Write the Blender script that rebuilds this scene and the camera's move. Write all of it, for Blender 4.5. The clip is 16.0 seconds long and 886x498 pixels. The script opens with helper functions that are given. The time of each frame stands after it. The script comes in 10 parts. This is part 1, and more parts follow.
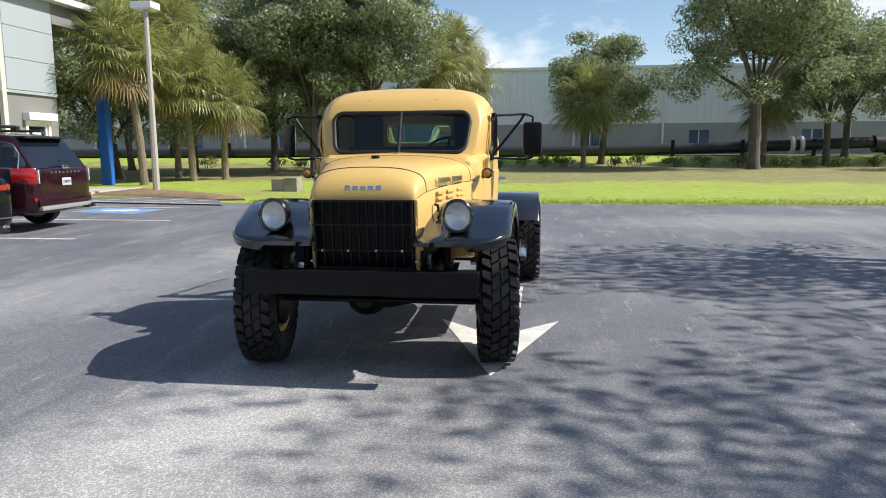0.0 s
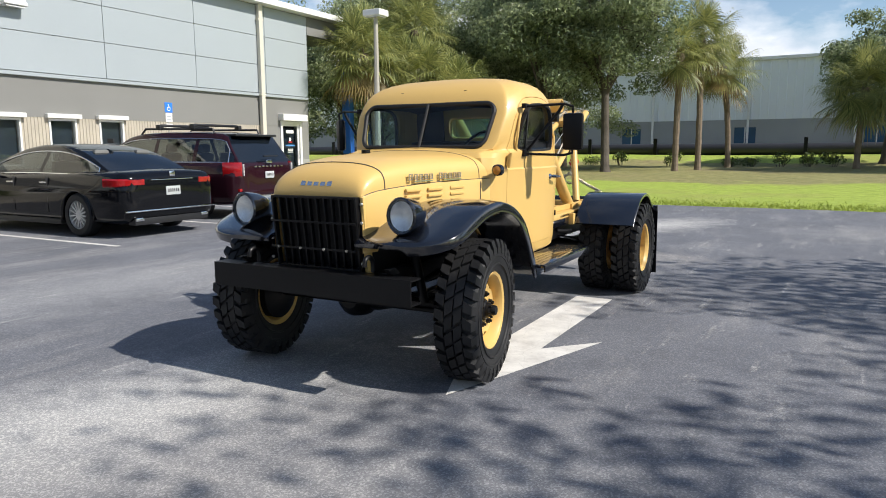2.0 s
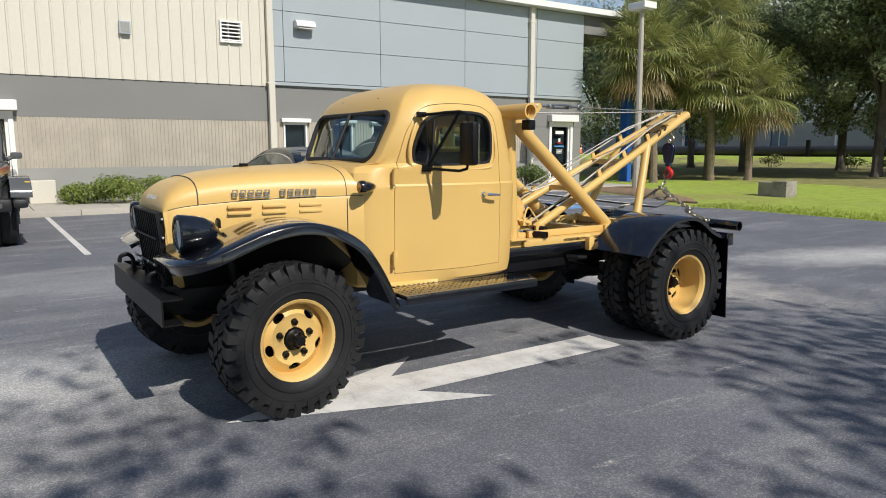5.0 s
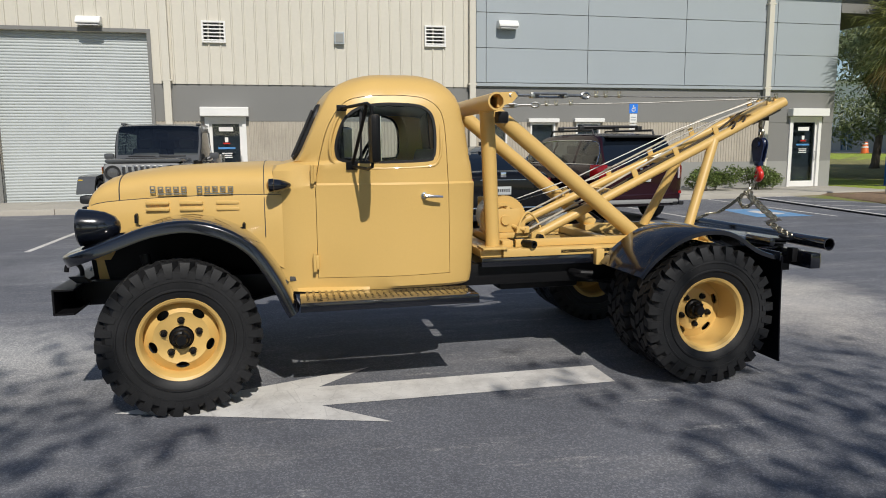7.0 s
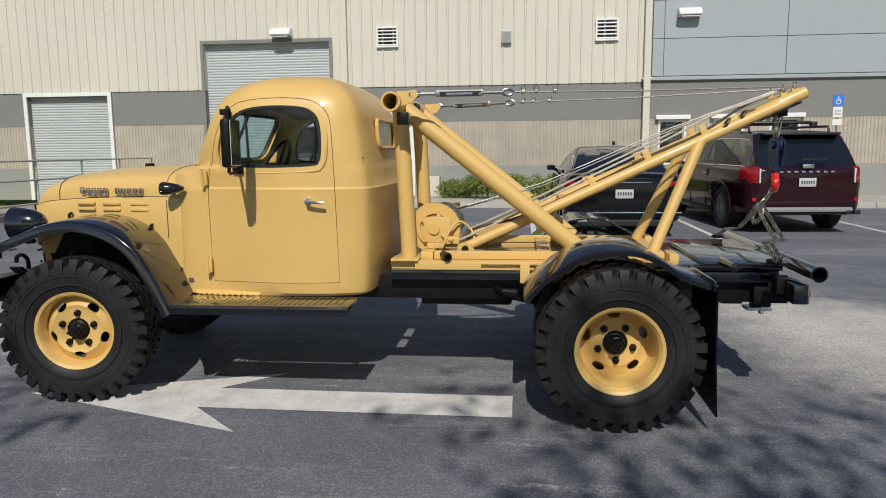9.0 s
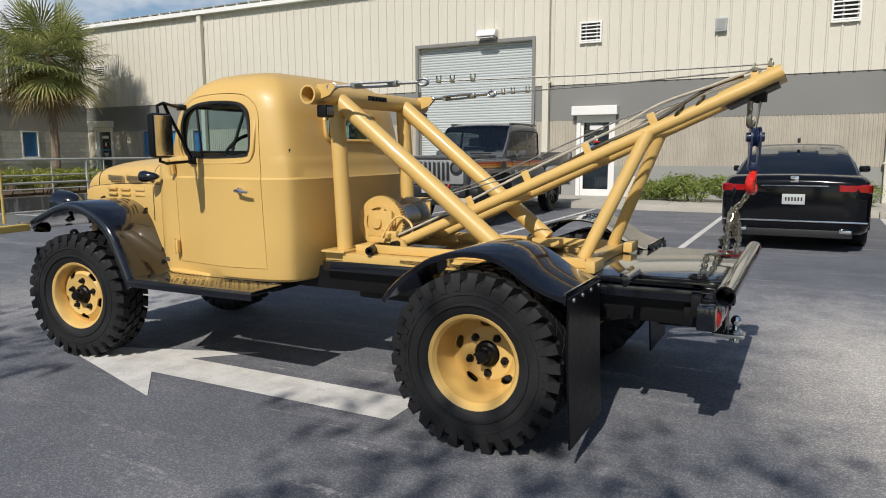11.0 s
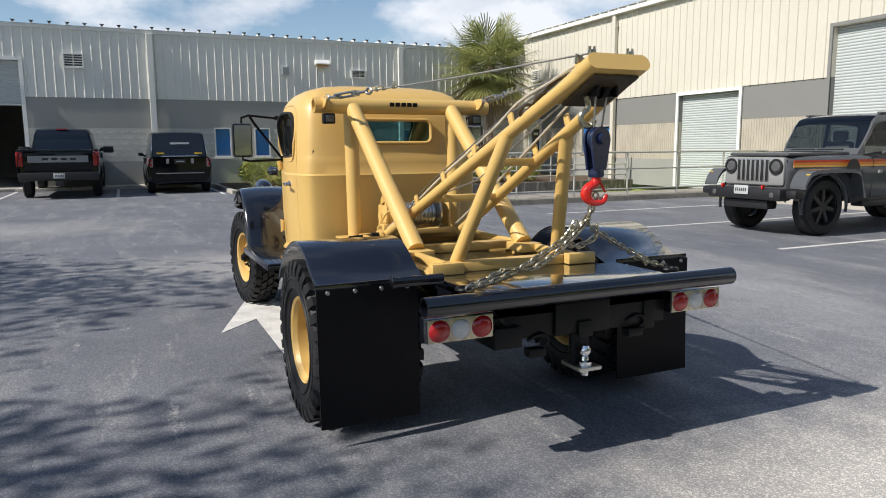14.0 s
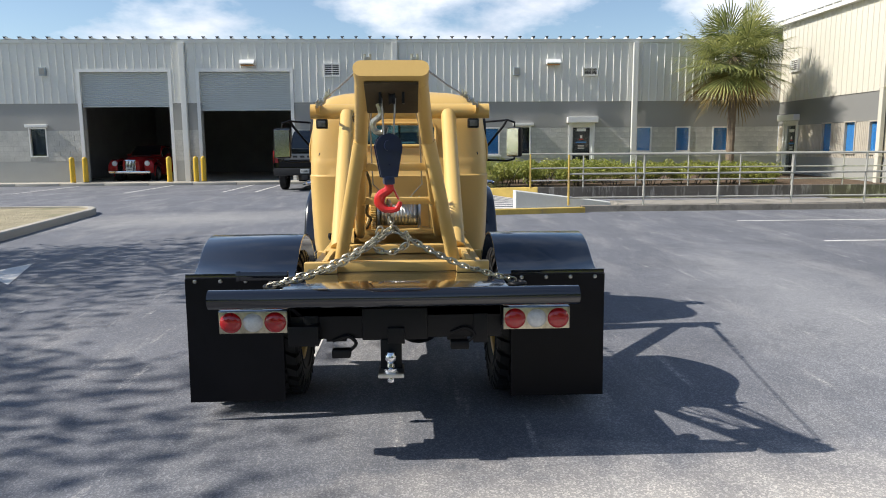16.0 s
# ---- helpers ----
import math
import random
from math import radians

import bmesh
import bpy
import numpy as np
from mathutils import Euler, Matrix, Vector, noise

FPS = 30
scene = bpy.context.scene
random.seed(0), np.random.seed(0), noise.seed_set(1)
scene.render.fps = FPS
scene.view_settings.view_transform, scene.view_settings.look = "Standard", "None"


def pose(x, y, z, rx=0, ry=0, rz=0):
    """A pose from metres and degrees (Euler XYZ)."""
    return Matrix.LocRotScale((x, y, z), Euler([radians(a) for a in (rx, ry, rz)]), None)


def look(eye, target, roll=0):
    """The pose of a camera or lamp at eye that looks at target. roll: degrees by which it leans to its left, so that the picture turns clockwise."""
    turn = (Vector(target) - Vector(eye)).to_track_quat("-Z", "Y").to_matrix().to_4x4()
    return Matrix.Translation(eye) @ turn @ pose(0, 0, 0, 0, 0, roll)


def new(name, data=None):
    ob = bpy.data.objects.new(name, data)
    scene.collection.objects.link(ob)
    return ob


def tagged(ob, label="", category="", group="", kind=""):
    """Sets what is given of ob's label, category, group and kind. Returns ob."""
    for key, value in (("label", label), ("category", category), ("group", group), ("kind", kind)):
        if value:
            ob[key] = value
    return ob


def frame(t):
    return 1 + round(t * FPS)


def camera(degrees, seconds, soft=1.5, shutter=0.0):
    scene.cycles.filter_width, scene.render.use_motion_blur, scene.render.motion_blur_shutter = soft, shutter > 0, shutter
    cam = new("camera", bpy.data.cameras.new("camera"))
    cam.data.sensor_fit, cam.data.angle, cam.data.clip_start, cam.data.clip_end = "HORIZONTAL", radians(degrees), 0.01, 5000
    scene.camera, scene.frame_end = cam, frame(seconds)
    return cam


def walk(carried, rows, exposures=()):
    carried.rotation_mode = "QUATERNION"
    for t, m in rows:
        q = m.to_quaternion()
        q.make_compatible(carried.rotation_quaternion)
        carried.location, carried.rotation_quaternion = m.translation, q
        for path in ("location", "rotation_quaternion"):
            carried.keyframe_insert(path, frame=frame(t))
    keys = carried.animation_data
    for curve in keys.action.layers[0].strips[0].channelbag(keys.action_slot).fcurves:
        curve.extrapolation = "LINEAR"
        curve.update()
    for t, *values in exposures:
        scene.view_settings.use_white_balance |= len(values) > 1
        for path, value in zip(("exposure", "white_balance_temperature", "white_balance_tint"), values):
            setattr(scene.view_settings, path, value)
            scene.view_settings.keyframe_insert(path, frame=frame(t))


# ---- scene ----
K = 0.885  # metres to a unit of the plan below
cam = camera(64.6, 16.0, soft=1.0)
PATH = [
    (0, (-0.039, -0.142, 1.518), (-0.303, 1.82, 1.236), -0.3),
    (0.5, (0.375, -0.015, 1.495), (-0.044, 1.92, 1.213), -0.3),
    (1, (0.809, 0.181, 1.479), (0.202, 2.066, 1.196), -0.4),
    (1.5, (1.232, 0.464, 1.472), (0.435, 2.277, 1.188), -0.3),
    (2, (1.626, 0.832, 1.487), (0.67, 2.565, 1.202), -0.3),
    (2.5, (2.072, 1.192, 1.533), (0.966, 2.834, 1.247), -0.2),
    (3, (2.423, 1.566, 1.545), (1.2, 3.123, 1.26), -0.2),
    (3.5, (2.797, 1.93, 1.55), (1.46, 3.39, 1.262), -0.1),
    (4, (3.096, 2.344, 1.564), (1.644, 3.688, 1.276), -0.1),
    (4.5, (3.335, 2.827, 1.577), (1.787, 4.059, 1.287), -0.1),
    (4.7, (3.447, 3.017, 1.582), (1.862, 4.201, 1.293), -0.1),
    (6.8, (3.932, 5.257, 1.543), (2.007, 5.726, 1.265), -0.3),
    (7, (3.972, 5.468, 1.541), (2.037, 5.893, 1.26), -0.4),
    (7.5, (3.949, 6.012, 1.51), (1.992, 6.316, 1.23), -0.4),
    (8, (3.914, 6.559, 1.53), (1.938, 6.693, 1.25), -0.4),
    (8.5, (3.847, 7.087, 1.533), (1.867, 7.042, 1.251), -0.4),
    (9, (3.758, 7.589, 1.559), (1.79, 7.371, 1.278), -0.5),
    (9.2, (3.727, 7.793, 1.548), (1.767, 7.512, 1.269), -0.4),
    (11.3, (2.873, 9.867, 1.5), (1.203, 8.803, 1.221), -0.4),
    (11.5, (2.776, 10.065, 1.507), (1.174, 8.901, 1.226), -0.5),
    (12, (2.509, 10.55, 1.524), (1.047, 9.214, 1.242), -0.3),
    (12.5, (2.184, 10.957, 1.56), (0.824, 9.518, 1.276), -0.3),
    (13, (1.801, 11.364, 1.538), (0.594, 9.795, 1.253), -0.3),
    (13.5, (1.325, 11.667, 1.513), (0.331, 9.955, 1.224), -0.2),
    (14, (0.828, 11.996, 1.532), (0.012, 10.192, 1.246), -0.4),
    (14.4, (0.438, 12.188, 1.534), (-0.265, 10.337, 1.251), -0.5),
    (14.5, (0.334, 12.22, 1.537), (-0.337, 10.358, 1.253), -0.4),
    (15, (-0.216, 12.407, 1.545), (-0.717, 10.492, 1.259), -0.4),
    (15.5, (-0.768, 12.545, 1.532), (-1.092, 10.593, 1.245), -0.3),
    (16, (-1.308, 12.577, 1.559), (-1.385, 10.599, 1.272), -0.4),
]
walk(cam, [(t, look(Vector(eye) * K, Vector(target) * K, roll)) for t, eye, target, roll in PATH], [(0, 0.53), (2.5, 0.33), (4.5, 0.1), (7, -0.29), (9, -0.29), (11.5, -0.11), (13.5, 0.13), (15, 0.4), (16, 0.48)])

# ---- light: sun from the east at 42 degrees, blue sky with broken cloud ----
SUN_EL, SUN_AZ = radians(42.4), radians(85.2)  # azimuth clockwise from +y
world = bpy.data.worlds.new("world")
scene.world = world
world.use_nodes = True
wn, wl = world.node_tree.nodes, world.node_tree.links
wn.clear()
w_out = wn.new("ShaderNodeOutputWorld")
w_bg = wn.new("ShaderNodeBackground")
w_sky = wn.new("ShaderNodeTexSky")
w_sky.sky_type, w_sky.sun_disc = "NISHITA", False
w_sky.sun_elevation, w_sky.sun_rotation = SUN_EL, SUN_AZ
w_sky.air_density, w_sky.dust_density, w_sky.ozone_density = 1.0, 0.3, 2.0
w_co = wn.new("ShaderNodeTexCoord")
w_map = wn.new("ShaderNodeMapping")
w_map.inputs["Scale"].default_value = (1.0, 1.0, 2.2)
w_map.inputs["Location"].default_value = (0.55, 0.35, 0.1)
w_cl = wn.new("ShaderNodeTexNoise")
w_cl.inputs["Scale"].default_value, w_cl.inputs["Detail"].default_value = 3.2, 9.0
w_cl.inputs["Roughness"].default_value = 0.56
w_ramp = wn.new("ShaderNodeValToRGB")
w_ramp.color_ramp.elements[0].position, w_ramp.color_ramp.elements[1].position = 0.475, 0.60
w_mix = wn.new("ShaderNodeMix")
w_mix.data_type = "RGBA"
w_shade = wn.new("ShaderNodeValToRGB")
w_shade.color_ramp.elements[0].color = (7.8, 8.1, 8.7, 1)
w_shade.color_ramp.elements[1].color = (3.6, 4.3, 5.6, 1)
w_shade.color_ramp.elements[0].position, w_shade.color_ramp.elements[1].position = 0.52, 0.8
w_cl2 = wn.new("ShaderNodeTexNoise")
w_cl2.inputs["Scale"].default_value, w_cl2.inputs["Detail"].default_value = 5.0, 6.0
wl.new(w_co.outputs["Generated"], w_map.inputs["Vector"])
wl.new(w_map.outputs["Vector"], w_cl.inputs["Vector"])
wl.new(w_map.outputs["Vector"], w_cl2.inputs["Vector"])
wl.new(w_cl.outputs["Fac"], w_ramp.inputs["Fac"])
wl.new(w_cl2.outputs["Fac"], w_shade.inputs["Fac"])
w_sep = wn.new("ShaderNodeSeparateXYZ")
wl.new(w_co.outputs["Generated"], w_sep.inputs["Vector"])
w_high = wn.new("ShaderNodeValToRGB")  # heaped cloud low over the horizon, thin higher up
w_high.color_ramp.elements[0].position, w_high.color_ramp.elements[1].position = 0.20, 0.42
w_high.color_ramp.elements[0].color, w_high.color_ramp.elements[1].color = (1, 1, 1, 1), (0.12, 0.12, 0.12, 1)
wl.new(w_sep.outputs["Z"], w_high.inputs["Fac"])
w_mul = wn.new("ShaderNodeMath")
w_mul.operation = "MULTIPLY"
wl.new(w_ramp.outputs["Color"], w_mul.inputs[0])
wl.new(w_high.outputs["Color"], w_mul.inputs[1])
wl.new(w_mul.outputs["Value"], w_mix.inputs["Factor"])
wl.new(w_sky.outputs["Color"], w_mix.inputs["A"])
wl.new(w_shade.outputs["Color"], w_mix.inputs["B"])
wl.new(w_mix.outputs["Result"], w_bg.inputs["Color"])
w_bg.inputs["Strength"].default_value = 0.1
wl.new(w_bg.outputs["Background"], w_out.inputs["Surface"])

sun_data = bpy.data.lights.new("sun", "SUN")
sun_data.energy, sun_data.angle, sun_data.color = 4.65, radians(0.53), (1.0, 0.95, 0.88)
sun = new("sun", sun_data)
SUN_DIR = Vector((math.sin(SUN_AZ) * math.cos(SUN_EL), math.cos(SUN_AZ) * math.cos(SUN_EL), math.sin(SUN_EL)))
sun.matrix_world = look(SUN_DIR * 60, (0, 0, 0))

# ---- materials ----
def shader(name):
    m = bpy.data.materials.new(name)
    m.use_nodes = True
    nt = m.node_tree
    b = nt.nodes["Principled BSDF"]
    return m, nt, b


def noise_tex(nt, scale, detail=4.0, rough=0.55, coord="Object"):
    co = nt.nodes.new("ShaderNodeTexCoord")
    n = nt.nodes.new("ShaderNodeTexNoise")
    n.inputs["Scale"].default_value, n.inputs["Detail"].default_value, n.inputs["Roughness"].default_value = scale, detail, rough
    nt.links.new(co.outputs[coord], n.inputs["Vector"])
    return n


def ramp(nt, src, stops):
    r = nt.nodes.new("ShaderNodeValToRGB")
    el = r.color_ramp.elements
    while len(el) < len(stops):
        el.new(0.5)
    for e, (p, c) in zip(el, stops):
        e.position, e.color = p, (c[0], c[1], c[2], 1)
    nt.links.new(src, r.inputs["Fac"])
    return r


def mixc(nt, fac, a, b, mode="MIX"):
    m = nt.nodes.new("ShaderNodeMix")
    m.data_type, m.blend_type = "RGBA", mode
    for key, v in (("Factor", fac), ("A", a), ("B", b)):
        if hasattr(v, "is_linked") or hasattr(v, "links"):
            nt.links.new(v, m.inputs[key])
        elif key == "Factor":
            m.inputs[key].default_value = v
        else:
            m.inputs[key].default_value = (v[0], v[1], v[2], 1)
    return m.outputs["Result"]


def bump(nt, b, height, strength, dist=0.01):
    n = nt.nodes.new("ShaderNodeBump")
    n.inputs["Strength"].default_value, n.inputs["Distance"].default_value = strength, dist
    nt.links.new(height, n.inputs["Height"])
    nt.links.new(n.outputs["Normal"], b.inputs["Normal"])


def scaled(c, k):
    return tuple(min(1.0, v * k) for v in c)


def surface(name, col, rough=0.6, metal=0.0, vary=0.12, scale=1.2, fine=40.0, relief=0.1, dist=0.004, coat=0.0, spec=0.5, island=0.0, dirt=None):
    """A painted or mineral surface with variation at two scales and fine relief."""
    m, nt, b = shader(name)
    n1, n2 = noise_tex(nt, scale), noise_tex(nt, fine, 6.0, 0.65)
    c = ramp(nt, n1.outputs["Fac"], [(0.25, scaled(col, 1 - vary)), (0.75, scaled(col, 1 + vary))]).outputs["Color"]
    g = ramp(nt, n2.outputs["Fac"], [(0.3, (1 - vary, 1 - vary, 1 - vary)), (0.7, (1, 1, 1))]).outputs["Color"]
    c = mixc(nt, 1.0, c, g, "MULTIPLY")
    if dirt:
        n3 = noise_tex(nt, dirt[1], 8.0, 0.7)
        f = ramp(nt, n3.outputs["Fac"], [(dirt[2], (0, 0, 0)), (dirt[2] + 0.18, (1, 1, 1))]).outputs["Color"]
        c = mixc(nt, f, c, dirt[0])
    if island:
        geo = nt.nodes.new("ShaderNodeObjectInfo")
        r = ramp(nt, geo.outputs["Random"], [(0, (1 - island,) * 3), (1, (1 + island,) * 3)]).outputs["Color"]
        c = mixc(nt, 1.0, c, r, "MULTIPLY")
    nt.links.new(c, b.inputs["Base Color"])
    rr = ramp(nt, n2.outputs["Fac"], [(0.2, (max(0.02, rough - 0.08),) * 3), (0.8, (min(1, rough + 0.08),) * 3)]).outputs["Color"]
    nt.links.new(rr, b.inputs["Roughness"])
    b.inputs["Metallic"].default_value, b.inputs["Specular IOR Level"].default_value = metal, spec
    if coat:
        b.inputs["Coat Weight"].default_value, b.inputs["Coat Roughness"].default_value = coat, 0.06
    if relief:
        bump(nt, b, n2.outputs["Fac"], relief, dist)
    return m


def leaf_material(name, dark, light, rough=0.5, trans=0.25):
    m, nt, b = shader(name)
    geo = nt.nodes.new("ShaderNodeNewGeometry")
    c = ramp(nt, geo.outputs["Random Per Island"], [(0.0, dark), (1.0, light)]).outputs["Color"]
    n = noise_tex(nt, 0.6)
    c = mixc(nt, 1.0, c, ramp(nt, n.outputs["Fac"], [(0.3, (0.75, 0.8, 0.7)), (0.7, (1.15, 1.1, 1.0))]).outputs["Color"], "MULTIPLY")
    nt.links.new(c, b.inputs["Base Color"])
    b.inputs["Roughness"].default_value = rough
    t = nt.nodes.new("ShaderNodeBsdfTranslucent")
    nt.links.new(c, t.inputs["Color"])
    mx = nt.nodes.new("ShaderNodeMixShader")
    mx.inputs["Fac"].default_value = trans
    nt.links.new(b.outputs["BSDF"], mx.inputs[1])
    nt.links.new(t.outputs["BSDF"], mx.inputs[2])
    nt.links.new(mx.outputs["Shader"], nt.nodes["Material Output"].inputs["Surface"])
    return m


def glass_material(name, tint, gloss=0.02, f0=0.04):
    """Thin pane: tinted clear glass with a mirror that grows towards grazing views."""
    m, nt, b = shader(name)
    nt.nodes.remove(b)
    tr, gl = nt.nodes.new("ShaderNodeBsdfTransparent"), nt.nodes.new("ShaderNodeBsdfGlossy")
    lw, mx = nt.nodes.new("ShaderNodeLayerWeight"), nt.nodes.new("ShaderNodeMixShader")
    tr.inputs["Color"].default_value = (*tint, 1)
    gl.inputs["Roughness"].default_value = gloss
    gl.inputs["Color"].default_value = (0.9, 0.9, 0.9, 1)
    p5, ma = nt.nodes.new("ShaderNodeMath"), nt.nodes.new("ShaderNodeMath")
    p5.operation, ma.operation = "POWER", "MULTIPLY_ADD"
    p5.inputs[1].default_value = 5.0
    ma.inputs[1].default_value, ma.inputs[2].default_value = 1.0 - f0, f0
    lw.inputs["Blend"].default_value = 0.5
    nt.links.new(lw.outputs["Facing"], p5.inputs[0])
    nt.links.new(p5.outputs["Value"], ma.inputs[0])
    nt.links.new(ma.outputs["Value"], mx.inputs["Fac"])
    nt.links.new(tr.outputs["BSDF"], mx.inputs[1])
    nt.links.new(gl.outputs["BSDF"], mx.inputs[2])
    nt.links.new(mx.outputs["Shader"], nt.nodes["Material Output"].inputs["Surface"])
    return m


def asphalt_material():
    m, nt, b = shader("asphalt")
    mid, fine = noise_tex(nt, 0.9, 8.0, 0.66), noise_tex(nt, 210.0, 2.0, 0.6)
    c = ramp(nt, mid.outputs["Fac"], [(0.28, (0.098, 0.103, 0.118)), (0.72, (0.165, 0.171, 0.189))]).outputs["Color"]
    # pale dust dragged along the drive, in long streaks
    co = nt.nodes.new("ShaderNodeTexCoord")
    mp = nt.nodes.new("ShaderNodeMapping")
    mp.inputs["Rotation"].default_value, mp.inputs["Scale"].default_value = (0, 0, radians(24)), (1.0, 0.22, 1.0)
    nt.links.new(co.outputs["Object"], mp.inputs["Vector"])
    st = nt.nodes.new("ShaderNodeTexNoise")
    st.inputs["Scale"].default_value, st.inputs["Detail"].default_value, st.inputs["Roughness"].default_value = 1.7, 9.0, 0.68
    nt.links.new(mp.outputs["Vector"], st.inputs["Vector"])
    wear = ramp(nt, st.outputs["Fac"], [(0.50, (0, 0, 0)), (0.74, (0.5, 0.5, 0.5))]).outputs["Color"]
    c = mixc(nt, wear, c, (0.36, 0.35, 0.335))
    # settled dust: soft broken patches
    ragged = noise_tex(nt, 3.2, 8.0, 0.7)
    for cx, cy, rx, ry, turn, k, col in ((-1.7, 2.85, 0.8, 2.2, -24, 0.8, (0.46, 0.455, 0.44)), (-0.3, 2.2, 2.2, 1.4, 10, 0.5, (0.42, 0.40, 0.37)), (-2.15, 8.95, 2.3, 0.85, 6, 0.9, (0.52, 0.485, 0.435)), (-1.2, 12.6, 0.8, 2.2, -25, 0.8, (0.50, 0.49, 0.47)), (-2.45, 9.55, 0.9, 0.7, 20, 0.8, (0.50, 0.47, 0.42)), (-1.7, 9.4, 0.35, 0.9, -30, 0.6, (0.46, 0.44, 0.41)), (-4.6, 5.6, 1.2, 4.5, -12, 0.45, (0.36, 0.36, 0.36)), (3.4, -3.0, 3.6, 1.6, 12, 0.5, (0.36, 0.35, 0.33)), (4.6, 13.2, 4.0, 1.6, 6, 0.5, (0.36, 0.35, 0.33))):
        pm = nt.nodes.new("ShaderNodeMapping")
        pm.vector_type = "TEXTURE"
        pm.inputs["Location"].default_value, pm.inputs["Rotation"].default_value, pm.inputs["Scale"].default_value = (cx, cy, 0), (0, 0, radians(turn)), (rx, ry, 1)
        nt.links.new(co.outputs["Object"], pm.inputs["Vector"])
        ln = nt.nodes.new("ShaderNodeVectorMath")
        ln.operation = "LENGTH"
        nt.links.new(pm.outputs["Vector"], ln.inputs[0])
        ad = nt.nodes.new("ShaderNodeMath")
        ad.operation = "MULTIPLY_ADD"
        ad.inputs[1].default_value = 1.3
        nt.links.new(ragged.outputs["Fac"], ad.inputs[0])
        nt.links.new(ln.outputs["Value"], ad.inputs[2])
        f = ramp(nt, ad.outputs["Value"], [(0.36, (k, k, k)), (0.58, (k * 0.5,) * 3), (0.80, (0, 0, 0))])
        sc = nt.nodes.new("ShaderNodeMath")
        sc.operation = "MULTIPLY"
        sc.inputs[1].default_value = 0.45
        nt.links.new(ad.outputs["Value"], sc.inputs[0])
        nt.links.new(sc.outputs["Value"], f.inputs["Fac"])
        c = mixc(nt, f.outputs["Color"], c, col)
    # dry scuffs: thin broken pale strokes
    sm = nt.nodes.new("ShaderNodeMapping")
    sm.inputs["Rotation"].default_value, sm.inputs["Scale"].default_value = (0, 0, radians(-38)), (5.0, 0.7, 1.0)
    nt.links.new(co.outputs["Object"], sm.inputs["Vector"])
    sn = nt.nodes.new("ShaderNodeTexNoise")
    sn.inputs["Scale"].default_value, sn.inputs["Detail"].default_value, sn.inputs["Roughness"].default_value = 1.6, 6.0, 0.6
    nt.links.new(sm.outputs["Vector"], sn.inputs["Vector"])
    fine_dust = noise_tex(nt, 26.0, 6.0, 0.75)
    scuff = mixc(nt, 1.0, ramp(nt, sn.outputs["Fac"], [(0.60, (0, 0, 0)), (0.70, (0.8, 0.8, 0.8))]).outputs["Color"], ramp(nt, fine_dust.outputs["Fac"], [(0.42, (0, 0, 0)), (0.60, (1, 1, 1))]).outputs["Color"], "MULTIPLY")
    c = mixc(nt, scuff, c, (0.42, 0.41, 0.385))
    # tar and oil stains
    dk = noise_tex(nt, 0.55, 8.0, 0.62)
    s = ramp(nt, dk.outputs["Fac"], [(0.58, (0, 0, 0)), (0.8, (0.55, 0.55, 0.55))]).outputs["Color"]
    c = mixc(nt, s, c, (0.095, 0.096, 0.10))
    # stone speckle
    vo = nt.nodes.new("ShaderNodeTexVoronoi")
    vo.inputs["Scale"].default_value = 130.0
    nt.links.new(co.outputs["Object"], vo.inputs["Vector"])
    sp = ramp(nt, vo.outputs["Color"], [(0.35, (0.84, 0.84, 0.85)), (0.6, (1.03, 1.03, 1.03)), (0.80, (1.5, 1.48, 1.45))]).outputs["Color"]
    c = mixc(nt, 1.0, c, sp, "MULTIPLY")
    c = mixc(nt, 1.0, c, ramp(nt, fine.outputs["Fac"], [(0.3, (0.8, 0.8, 0.8)), (0.7, (1.15, 1.15, 1.15))]).outputs["Color"], "MULTIPLY")
    nt.links.new(c, b.inputs["Base Color"])
    b.inputs["Roughness"].default_value, b.inputs["Specular IOR Level"].default_value = 0.8, 0.45
    bump(nt, b, vo.outputs["Distance"], 0.3, 0.003)
    return m


